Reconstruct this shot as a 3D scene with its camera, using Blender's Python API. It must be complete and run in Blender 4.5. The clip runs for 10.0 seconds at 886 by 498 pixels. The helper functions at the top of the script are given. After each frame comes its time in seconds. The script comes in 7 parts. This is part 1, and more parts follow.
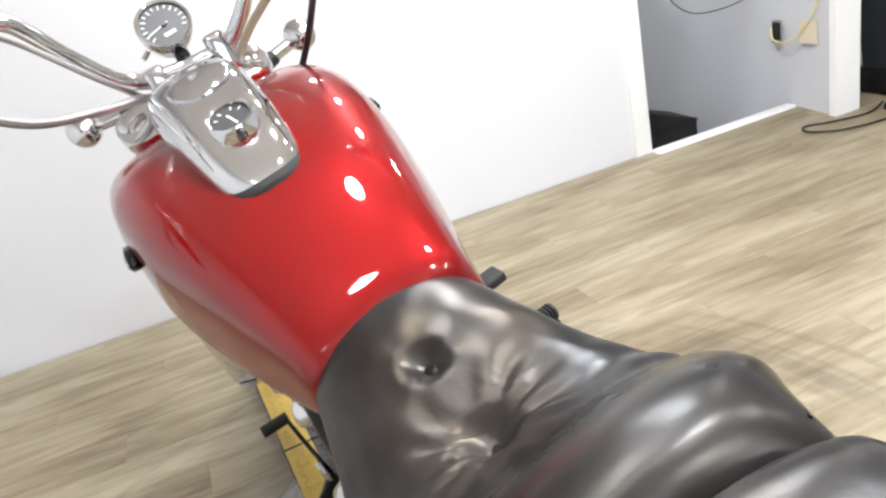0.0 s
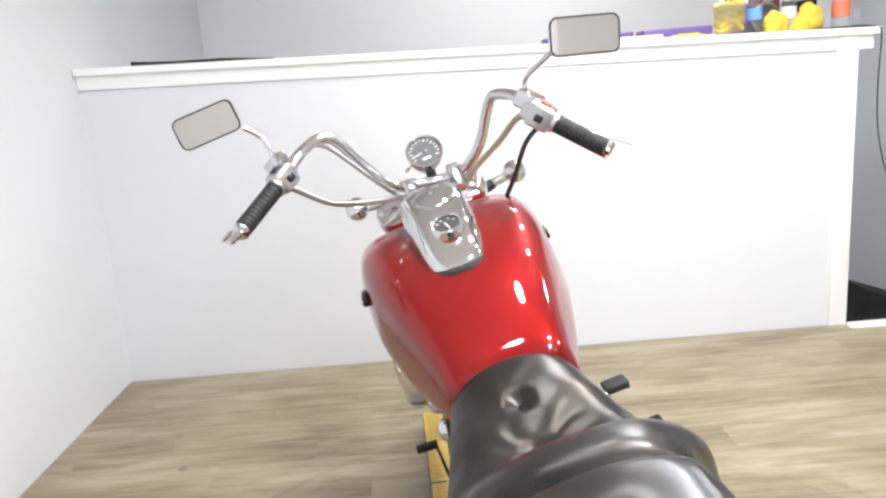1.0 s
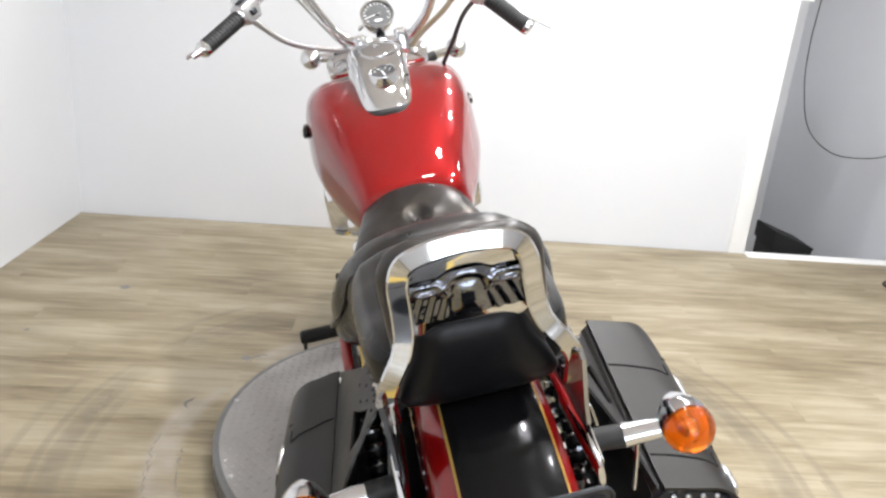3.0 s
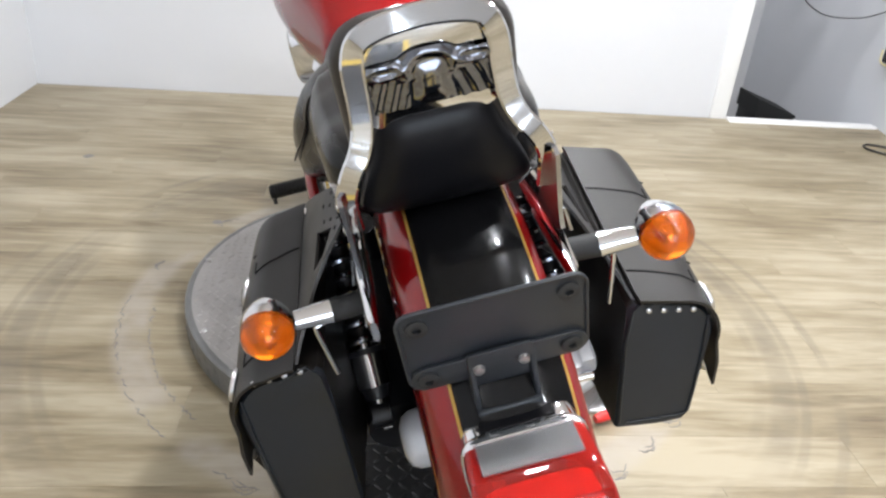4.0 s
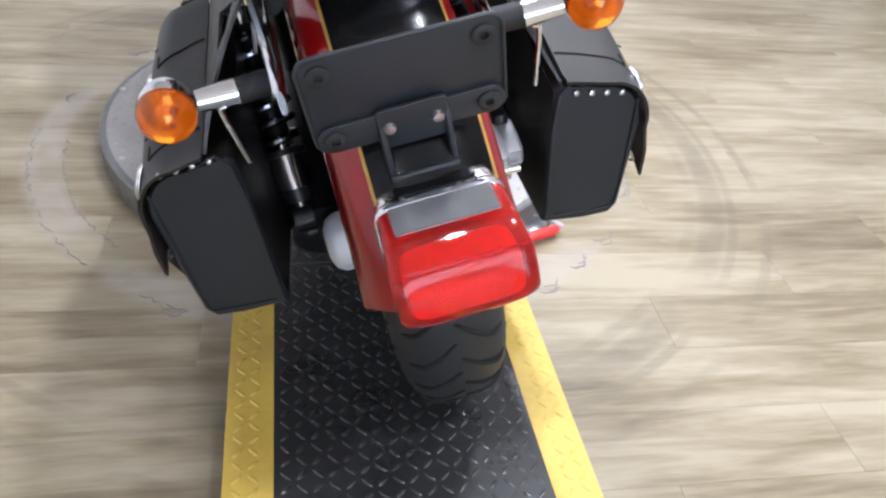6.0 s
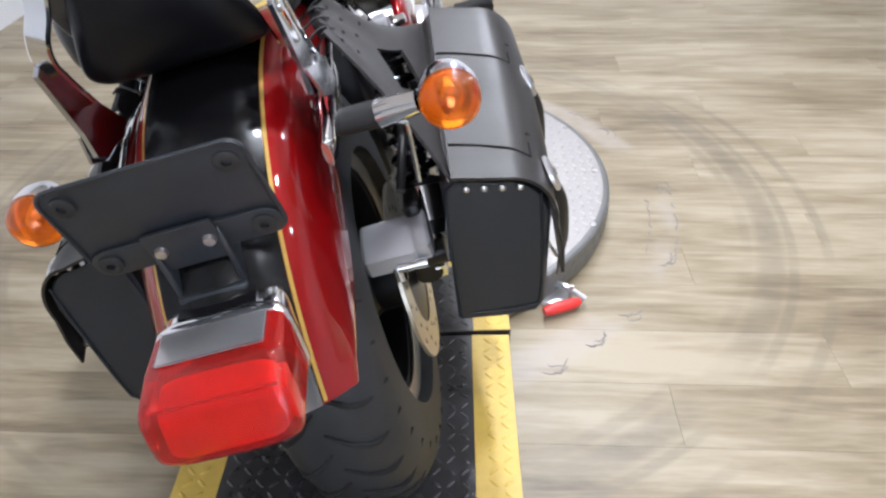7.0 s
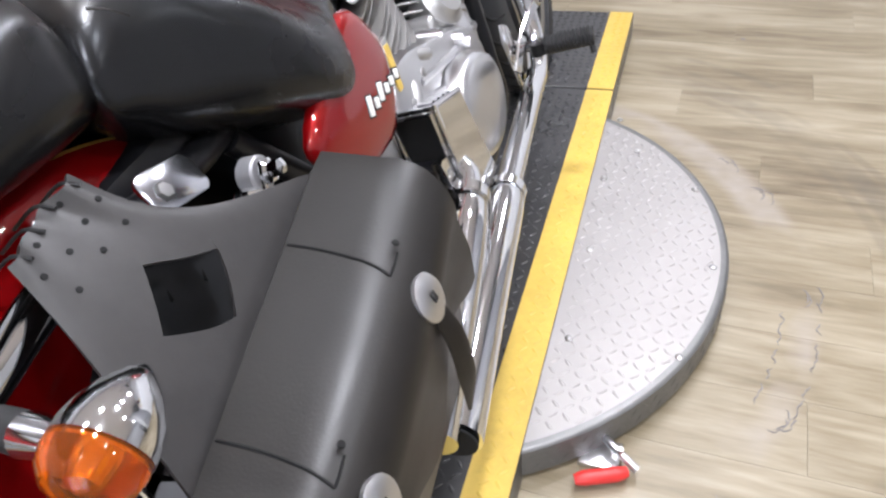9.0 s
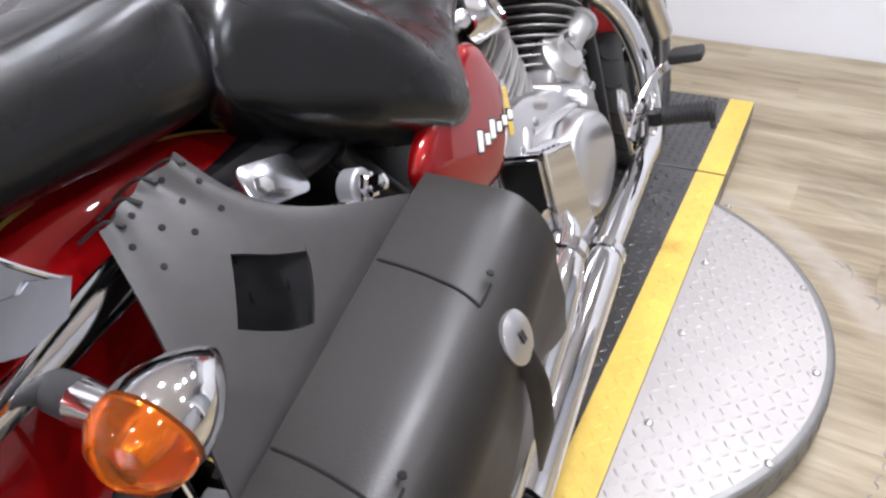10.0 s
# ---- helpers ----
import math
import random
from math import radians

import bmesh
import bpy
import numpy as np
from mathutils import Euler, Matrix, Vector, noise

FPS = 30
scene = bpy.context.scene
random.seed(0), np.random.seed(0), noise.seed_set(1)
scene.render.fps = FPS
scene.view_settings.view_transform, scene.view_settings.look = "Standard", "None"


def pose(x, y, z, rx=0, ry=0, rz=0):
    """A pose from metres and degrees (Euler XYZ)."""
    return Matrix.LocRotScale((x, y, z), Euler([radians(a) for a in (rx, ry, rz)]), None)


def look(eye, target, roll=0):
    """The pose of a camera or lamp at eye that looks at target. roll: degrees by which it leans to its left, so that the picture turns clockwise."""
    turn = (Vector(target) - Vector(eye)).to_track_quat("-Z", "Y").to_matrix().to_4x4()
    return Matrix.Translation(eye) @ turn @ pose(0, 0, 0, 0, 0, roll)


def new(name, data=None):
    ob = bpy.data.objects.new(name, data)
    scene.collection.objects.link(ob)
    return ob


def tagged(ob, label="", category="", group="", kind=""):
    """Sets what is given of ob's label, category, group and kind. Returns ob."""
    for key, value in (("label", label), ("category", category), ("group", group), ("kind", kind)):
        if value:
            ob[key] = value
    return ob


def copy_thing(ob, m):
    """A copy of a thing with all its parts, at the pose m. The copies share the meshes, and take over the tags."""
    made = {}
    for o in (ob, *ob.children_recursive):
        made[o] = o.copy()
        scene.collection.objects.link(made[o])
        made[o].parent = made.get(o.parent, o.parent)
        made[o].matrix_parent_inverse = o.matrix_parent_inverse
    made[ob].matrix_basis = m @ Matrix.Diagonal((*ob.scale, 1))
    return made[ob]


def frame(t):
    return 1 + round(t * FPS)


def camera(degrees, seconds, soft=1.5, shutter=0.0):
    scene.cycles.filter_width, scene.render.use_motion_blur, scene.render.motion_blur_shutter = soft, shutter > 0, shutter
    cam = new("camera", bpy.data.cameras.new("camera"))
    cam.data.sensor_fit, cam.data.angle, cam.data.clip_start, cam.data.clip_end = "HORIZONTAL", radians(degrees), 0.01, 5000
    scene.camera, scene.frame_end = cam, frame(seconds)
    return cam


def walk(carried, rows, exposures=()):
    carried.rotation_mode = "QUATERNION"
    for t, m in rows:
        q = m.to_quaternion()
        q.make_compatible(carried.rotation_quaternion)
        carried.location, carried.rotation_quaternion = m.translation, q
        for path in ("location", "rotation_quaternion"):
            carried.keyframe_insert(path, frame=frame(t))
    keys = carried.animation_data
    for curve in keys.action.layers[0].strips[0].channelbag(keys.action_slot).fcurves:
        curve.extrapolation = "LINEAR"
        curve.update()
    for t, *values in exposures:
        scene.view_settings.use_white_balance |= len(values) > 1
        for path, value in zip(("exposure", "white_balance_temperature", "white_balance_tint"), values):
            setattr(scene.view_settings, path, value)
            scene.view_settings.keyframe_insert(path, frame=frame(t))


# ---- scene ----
from mathutils.bvhtree import BVHTree

cam = camera(61.7, 10.0, soft=2.5)
PATH = [
    (0, (0.098, 0.342, 1.193), (0.608, 2.108, 0.404), -13.1),
    (0.5, (0.048, 0.091, 1.254), (0.39, 1.933, 0.554), -7.6),
    (0.8, (0.074, -0.033, 1.287), (0.277, 1.885, 0.758), -5.8),
    (1, (0.125, -0.117, 1.306), (0.138, 1.832, 0.86), -4.5),
    (1.2, (0.184, -0.189, 1.327), (0.182, 1.777, 0.958), -0.3),
    (1.5, (0.218, -0.268, 1.332), (0.192, 1.703, 0.992), -0.2),
    (2, (0.195, -0.366, 1.338), (0.256, 1.61, 1.038), 2.7),
    (2.3, (0.192, -0.411, 1.327), (0.238, 1.557, 0.974), 4.7),
    (2.5, (0.191, -0.412, 1.306), (0.272, 1.547, 0.912), 4.0),
    (2.7, (0.193, -0.421, 1.272), (0.294, 1.510, 0.761), 4.3),
    (3.8, (0.209, -0.396, 1.133), (0.397, 1.387, 0.247), 4.8),
    (4, (0.222, -0.402, 1.112), (0.417, 1.356, 0.178), 4.8),
    (4.5, (0.232, -0.401, 1.053), (0.504, 1.252, -0.039), 6.1),
    (4.7, (0.230, -0.408, 1.040), (0.520, 1.210, -0.100), 6.6),
    (5, (0.232, -0.41, 1.011), (0.558, 1.162, -0.181), 7.3),
    (5.2, (0.236, -0.414, 0.996), (0.598, 1.127, -0.225), 7.7),
    (6.3, (0.295, -0.421, 1.018), (0.607, 1.125, -0.211), 6.0),
    (6.5, (0.365, -0.39, 1.022), (0.553, 1.189, -0.19), 2.6),
    (6.8, (0.508, -0.349, 1.037), (0.532, 1.249, -0.165), -1.5),
    (7, (0.591, -0.34, 1.058), (0.503, 1.274, -0.12), -1.1),
    (7.3, (0.642, -0.292, 1.065), (0.360, 1.304, -0.106), -4.2),
    (7.5, (0.674, -0.277, 1.064), (0.349, 1.234, -0.206), -6.5),
    (7.8, (0.709, -0.156, 1.077), (0.409, 1.308, -0.252), -2.3),
    (8, (0.717, -0.063, 1.079), (0.459, 1.392, -0.27), -3.8),
    (8.3, (0.734, 0.021, 1.079), (0.455, 1.453, -0.289), -4.2),
    (8.5, (0.754, 0.075, 1.069), (0.402, 1.492, -0.298), -4.8),
    (9, (0.862, 0.195, 1.087), (0.226, 1.585, -0.202), -7.0),
    (9.3, (0.888, 0.234, 1.079), (0.096, 1.614, -0.132), -7.8),
    (9.5, (0.885, 0.232, 1.082), (-0.01, 1.556, -0.12), -9.0),
    (10, (0.843, 0.199, 1.041), (-0.027, 1.601, -0.09), -2.8),
]
walk(cam, [(t, look(eye, target, roll)) for t, eye, target, roll in PATH], exposures=[(0, 0.06, 6450, 10), (2.5, 0.03, 6500, 10), (4, 0.04, 6300, 10), (5, 0.1, 6000, 12), (6.5, -0.04, 5850, 13), (7.5, -0.19, 6100, 14), (9, -0.18, 6150, 15), (10, -0.11, 6200, 16)])

# ---- world and light ----
world = bpy.data.worlds.new("world")
scene.world = world
world.use_nodes = True
world.node_tree.nodes["Background"].inputs[0].default_value = (0.9, 0.95, 1.0, 1)
world.node_tree.nodes["Background"].inputs[1].default_value = 0.3


def area_lamp(name, at, target, size_x, size_y, watts, colour=(1, 0.96, 0.9)):
    data = bpy.data.lights.new(name, "AREA")
    data.shape, data.size, data.energy, data.color = "DISK", size_x, watts, colour
    ob = new(name, data)
    ob.matrix_world = look(at, target)
    return ob


CEIL = 2.75
LAMPS = [(0.24, 1.40, 15), (0.0, 0.68, 7), (0.92, 0.75, 47), (1.05, -0.75, 34), (1.02, 2.1, 32), (2.2, 2.3, 9), (2.2, 0.78, 18), (2.1, -1.9, 24), (-0.6, -2.2, 10), (0.95, 2.8, 24), (4.0, 1.0, 13), (4.2, 4.0, 18)]
for x, y, watts in LAMPS:
    area_lamp("ceiling_lamp", (x, y, CEIL - 0.05), (x, y, 0), 0.15, 0.15, watts, (0.975, 0.985, 1.0))
door_light = area_lamp("door_daylight", (1.3, -4.10, 1.08), (1.3, 0, 1.08), 2.36, 2.10, 75.0, (0.82, 0.90, 1.0))
door_light.data.shape, door_light.data.size_y = "RECTANGLE", 2.10
area_lamp("stair_lamp", (0.9, 4.15, CEIL - 0.05), (0.9, 4.15, 0), 0.3, 0.3, 20.0, (0.985, 0.985, 1.0))

# ---- materials ----


def material(name, base, rough=0.5, metal=0.0, vary=0.0, scale=8.0, bump=0.0, bump_scale=60.0, stretch=(1, 1, 1), coat=0.0, fine=0.0, rough_vary=0.0, spec=0.5):
    """A principled material with tone variation at two scales and fine relief."""
    m = bpy.data.materials.new(name)
    m.use_nodes = True
    t = m.node_tree
    b = t.nodes["Principled BSDF"]
    b.inputs["Base Color"].default_value = (*base, 1)
    b.inputs["Roughness"].default_value = rough
    b.inputs["Metallic"].default_value = metal
    b.inputs["Coat Weight"].default_value = coat
    b.inputs["Coat Roughness"].default_value = 0.03
    b.inputs["Coat IOR"].default_value = 1.55
    b.inputs["Specular IOR Level"].default_value = spec
    co = t.nodes.new("ShaderNodeTexCoord")
    mp = t.nodes.new("ShaderNodeMapping")
    mp.inputs["Scale"].default_value = stretch
    t.links.new(co.outputs["Object"], mp.inputs["Vector"])

    def noise_node(s, detail=4):
        n = t.nodes.new("ShaderNodeTexNoise")
        n.inputs["Scale"].default_value, n.inputs["Detail"].default_value = s, detail
        t.links.new(mp.outputs["Vector"], n.inputs["Vector"])
        return n
    if vary or fine:
        n1, n2 = noise_node(scale), noise_node(scale * 9)
        mix = t.nodes.new("ShaderNodeMath")
        mix.operation = "MULTIPLY_ADD"
        t.links.new(n1.outputs["Fac"], mix.inputs[0])
        mix.inputs[1].default_value = 2 * vary
        mix.inputs[2].default_value = 1 - vary - fine
        mix2 = t.nodes.new("ShaderNodeMath")
        mix2.operation = "MULTIPLY_ADD"
        t.links.new(n2.outputs["Fac"], mix2.inputs[0])
        mix2.inputs[1].default_value = 2 * fine
        t.links.new(mix.outputs[0], mix2.inputs[2])
        v = t.nodes.new("ShaderNodeVectorMath")
        v.operation = "SCALE"
        v.inputs[0].default_value = base
        t.links.new(mix2.outputs[0], v.inputs["Scale"])
        t.links.new(v.outputs[0], b.inputs["Base Color"])
    if rough_vary:
        n3 = noise_node(scale * 2.3)
        mr = t.nodes.new("ShaderNodeMapRange")
        mr.inputs["To Min"].default_value, mr.inputs["To Max"].default_value = max(0.02, rough - rough_vary), rough + rough_vary
        t.links.new(n3.outputs["Fac"], mr.inputs["Value"])
        t.links.new(mr.outputs[0], b.inputs["Roughness"])
    if bump:
        n4 = noise_node(bump_scale, 6)
        bp = t.nodes.new("ShaderNodeBump")
        bp.inputs["Strength"].default_value, bp.inputs["Distance"].default_value = bump, 0.001
        t.links.new(n4.outputs["Fac"], bp.inputs["Height"])
        t.links.new(bp.outputs[0], b.inputs["Normal"])
    return m


def node_of(m):
    return m.node_tree.nodes["Principled BSDF"]


WALL = material("white_wall_paint", (0.645, 0.65, 0.663), 0.55, vary=0.015, scale=1.5, fine=0.01, bump=0.12, bump_scale=180)
PALEWALL = material("pale_wall_paint", (0.75, 0.745, 0.74), 0.6, vary=0.03, scale=1.0, fine=0.015, bump=0.12, bump_scale=150)
GREYWALL = material("grey_wall_paint", (0.62, 0.63, 0.66), 0.6, vary=0.03, scale=1.2, fine=0.015, bump=0.12, bump_scale=150)
TRIM = material("white_trim_paint", (0.82, 0.82, 0.81), 0.4, vary=0.01, scale=3)
CEILING = material("ceiling_paint", (0.84, 0.79, 0.75), 0.8, vary=0.03, scale=1)
# near-black base colour stands in for the shade deep in the stairwell
DARK = material("stairwell_shade_black", (0.02, 0.02, 0.022), 0.7, vary=0.2, scale=3)
POLISHED = material("polished_steel_plate", (0.46, 0.47, 0.50), 0.13, 1.0, vary=0.05, scale=10, rough_vary=0.05)
CHROME = material("chrome", (0.72, 0.725, 0.74), 0.07, 1.0, rough_vary=0.03, scale=14)
SATIN = material("brushed_aluminium", (0.62, 0.62, 0.63), 0.30, 1.0, vary=0.05, scale=18, rough_vary=0.04)
CASTING = material("cast_engine_metal", (0.46, 0.46, 0.455), 0.42, 0.85, vary=0.10, scale=20, fine=0.05, bump=0.03, bump_scale=300)
FIN = material("grey_cylinder_fin", (0.30, 0.295, 0.285), 0.42, 0.75, vary=0.08, scale=20)
RED = material("candy_red_paint", (0.205, 0.0017, 0.0025), 0.36, 0.36, vary=0.04, scale=4, coat=1.0, fine=0.015, spec=0.03)
BLACKP = material("gloss_black_paint", (0.006, 0.006, 0.007), 0.25, 0.0, vary=0.2, scale=5, coat=0.28, spec=0.25)
DARKCHROME = material("smoked_chrome", (0.24, 0.25, 0.285), 0.12, 1.0, rough_vary=0.04, scale=30)
SHELL = material("moulded_black_shell", (0.004, 0.004, 0.005), 0.3, vary=0.2, scale=10, bump=0.05, bump_scale=300, spec=0.2)
GOLD = material("gold_pinstripe", (0.62, 0.42, 0.10), 0.35, 0.3)
LEATHER = material("black_leather", (0.0070, 0.0060, 0.0052), 0.31, vary=0.4, scale=9, fine=0.10, bump=0.12, bump_scale=330, rough_vary=0.12, spec=0.30)


def worn_leather():
    """Black seat leather rubbed grey-brown where a rider sits; upper parts and roll also painted lighter for ceiling
    sheen.
    """
    m = material("worn_sheen_lifted_seat_leather", (0.0075, 0.0065, 0.0058), 0.30, bump=0.10, bump_scale=330, spec=0.44)
    t = m.node_tree
    b = t.nodes["Principled BSDF"]
    co = t.nodes.new("ShaderNodeTexCoord")
    sep = t.nodes.new("ShaderNodeSeparateXYZ")
    t.links.new(co.outputs["Object"], sep.inputs[0])

    def span(axis, lo, hi):
        n = t.nodes.new("ShaderNodeMapRange")
        n.interpolation_type = "SMOOTHSTEP"
        n.inputs["From Min"].default_value, n.inputs["From Max"].default_value = lo, hi
        t.links.new(sep.outputs[axis], n.inputs["Value"])
        return n.outputs[0]

    def op(kind, a, c):
        n = t.nodes.new("ShaderNodeMath")
        n.operation = kind
        for i, v in enumerate((a, c)):
            if isinstance(v, (int, float)):
                n.inputs[i].default_value = v
            else:
                t.links.new(v, n.inputs[i])
        return n.outputs[0]

    def patch(s, detail):
        n = t.nodes.new("ShaderNodeTexNoise")
        n.inputs["Scale"].default_value, n.inputs["Detail"].default_value = s, detail
        t.links.new(co.outputs["Object"], n.inputs["Vector"])
        return n.outputs["Fac"]
    crease = t.nodes.new("ShaderNodeTexNoise")
    crease.inputs["Scale"].default_value, crease.inputs["Detail"].default_value, crease.inputs["Distortion"].default_value = 34, 6, 1.4
    t.links.new(co.outputs["Object"], crease.inputs["Vector"])
    fold = t.nodes.new("ShaderNodeBump")
    fold.inputs["Strength"].default_value, fold.inputs["Distance"].default_value = 0.12, 0.002
    t.links.new(crease.outputs["Fac"], fold.inputs["Height"])
    t.links.new(fold.outputs[0], t.nodes["Bump"].inputs["Normal"])
    # real rub in the dip, plus ceiling sheen put into the colour by height
    rub_and_sheen = op("MAXIMUM", op("MULTIPLY", span("Y", 0.33, 0.46), span("Z", 0.66, 0.72)), op("MULTIPLY", span("Z", 0.77, 0.825), 0.7))
    def blend(fac, dark, light):
        n = t.nodes.new("ShaderNodeMix")
        n.data_type = "RGBA"
        t.links.new(fac, n.inputs[0])
        for slot, v in ((6, dark), (7, light)):
            if isinstance(v, tuple):
                n.inputs[slot].default_value = (*v, 1)
            else:
                t.links.new(v, n.inputs[slot])
        return n.outputs[2]

    def sharpen(v, lo, hi):
        n = t.nodes.new("ShaderNodeMapRange")
        n.inputs["From Min"].default_value, n.inputs["From Max"].default_value = lo, hi
        t.links.new(v, n.inputs["Value"])
        return n.outputs[0]
    grey = op("MULTIPLY", rub_and_sheen, sharpen(patch(11, 4), 0.30, 0.70))
    bronze = op("MULTIPLY", rub_and_sheen, sharpen(patch(8, 2), 0.40, 0.62))
    tone = blend(grey, (0.0062, 0.0060, 0.0063), (0.031, 0.0280, 0.0262))
    t.links.new(tone, b.inputs["Base Color"])
    # sheen colour put in: bronze patches on the rubbed parts, cool elsewhere
    t.links.new(blend(bronze, (0.90, 0.95, 1.0), (1.0, 0.80, 0.60)), b.inputs["Specular Tint"])
    mr = t.nodes.new("ShaderNodeMapRange")
    mr.inputs["To Min"].default_value, mr.inputs["To Max"].default_value = 0.19, 0.33
    t.links.new(patch(16, 4), mr.inputs["Value"])
    t.links.new(op("ADD", mr.outputs[0], op("MULTIPLY", rub_and_sheen, 0.05)), b.inputs["Roughness"])
    return m


SEATLEATHER = worn_leather()
CUSHION = material("worn_cushion_leather", (0.026, 0.0228, 0.0205), 0.34, vary=0.35, scale=14, fine=0.15, bump=0.10, bump_scale=330, rough_vary=0.08, spec=0.55)
BAGLEATHER = material("matt_black_saddle_leather", (0.0092, 0.0078, 0.0066), 0.40, vary=0.45, scale=5, fine=0.18, bump=0.16, bump_scale=380, rough_vary=0.12, spec=0.42)
YOKELEATHER = material("dusty_grey_black_leather", (0.028, 0.0264, 0.0258), 0.44, vary=0.4, scale=7, fine=0.2, bump=0.18, bump_scale=300, rough_vary=0.10, spec=0.45)
VINYL = material("black_vinyl", (0.0078, 0.0108, 0.0152), 0.38, vary=0.3, scale=9, bump=0.22, bump_scale=55, spec=0.45, rough_vary=0.09)
RUBBER = material("black_rubber", (0.009, 0.009, 0.009), 0.65, vary=0.2, scale=20, bump=0.15, bump_scale=300)
TYRE = material("tyre_rubber", (0.017, 0.018, 0.020), 0.56, vary=0.25, scale=12, fine=0.1, bump=0.2, bump_scale=260, spec=0.34)
PLASTIC = material("black_plastic", (0.012, 0.0145, 0.0185), 0.44, vary=0.2, scale=12, bump=0.06, bump_scale=500)
FRAMEBLK = material("black_frame_enamel", (0.006, 0.006, 0.007), 0.36, vary=0.15, scale=8, spec=0.3)
GREYMETAL = material("grey_clear_coated_metal", (0.36, 0.36, 0.37), 0.38, 0.5, vary=0.08, scale=20)
CASTPALE = material("pale_painted_casting", (0.60, 0.61, 0.64), 0.42, 0.25, vary=0.06, scale=20, fine=0.04)
ALLOY = material("pale_cast_alloy", (0.30, 0.30, 0.31), 0.38, 0.5, vary=0.06, scale=25, fine=0.04)
BRASS = material("yellowed_rotor_metal", (0.56, 0.53, 0.45), 0.36, 1.0, vary=0.06, scale=25)
YELLOW = material("yellow_safety_tape", (0.58, 0.40, 0.072), 0.42, vary=0.22, scale=9, fine=0.16, rough_vary=0.1)
RIMPLATE = material("dull_rim_plate", (0.18, 0.18, 0.177), 0.40, 0.6, vary=0.25, scale=9, fine=0.15, rough_vary=0.1)
BLACKPLATE = material("black_painted_tread_plate", (0.024, 0.024, 0.025), 0.30, vary=0.6, scale=5, fine=0.35, rough_vary=0.12, spec=0.75)
ALUPLATE = material("aluminium_tread_plate", (0.356, 0.340, 0.327), 0.46, 0.55, vary=0.08, scale=3.5, fine=0.05, rough_vary=0.1)
STAINLESS = material("steel_bolt", (0.5, 0.5, 0.5), 0.3, 1.0)
REDGRIP = material("red_rubber_grip", (0.62, 0.03, 0.025), 0.4, vary=0.08, scale=30)
REDSWITCH = material("red_switch", (0.8, 0.06, 0.03), 0.4)
GAUGE = material("black_gauge_face", (0.05, 0.05, 0.052), 0.4, vary=0.1, scale=30)
WHITEMARK = material("white_markings", (0.75, 0.75, 0.72), 0.5)
CABLEGREY = material("braided_grey_cable_sleeve", (0.42, 0.415, 0.41), 0.28, 0.9, vary=0.1, scale=60)
CABLETAN = material("aged_clear_cable_sleeve", (0.36, 0.30, 0.20), 0.35, vary=0.15, scale=30)
BLACKCABLE = material("black_cable", (0.012, 0.012, 0.012), 0.45)
# near-black that paints the shade inside openings, cuts and grooves; also colours the rivets
HOLLOW = material("hollow_shade_black", (0.002, 0.002, 0.002), 0.9)
WOODGRAIN = material("burgundy_vinyl_veneer", (0.075, 0.018, 0.022), 0.4, vary=0.2, scale=6, stretch=(1, 1, 6))


def see_through(name, base, rough, weight, ior=1.45):
    m = material(name, base, rough)
    node_of(m).inputs["Transmission Weight"].default_value = weight
    node_of(m).inputs["IOR"].default_value = ior
    return m


AMBER = see_through("amber_lens", (1.0, 0.22, 0.008), 0.04, 0.93)
REDLENS = see_through("red_lens", (0.76, 0.030, 0.022), 0.05, 0.80)
CLEARLENS = see_through("clear_lens", (0.9, 0.9, 0.9), 0.05, 0.96)
GLASS = see_through("gauge_glass", (1, 1, 1), 0.02, 1.0)
BOTTLE = see_through("bottle_plastic", (0.96, 0.98, 1.0), 0.05, 0.94, 1.04)
MIRROR = material("mirror_glass", (0.97, 0.95, 0.92), 0.02, 1.0)
AMBERBACK = material("silvered_reflector", (0.92, 0.86, 0.72), 0.12, 0.9)
REDBACK = material("red_reflector", (0.82, 0.13, 0.07), 0.30, 0.4, vary=0.3, scale=45)


def lamp_material():
    m = material("lit_diffuser", (1, 1, 1), 0.5)
    node_of(m).inputs["Emission Color"].default_value = (1, 0.96, 0.9, 1)
    node_of(m).inputs["Emission Strength"].default_value = 6.0
    return m


LIT = lamp_material()


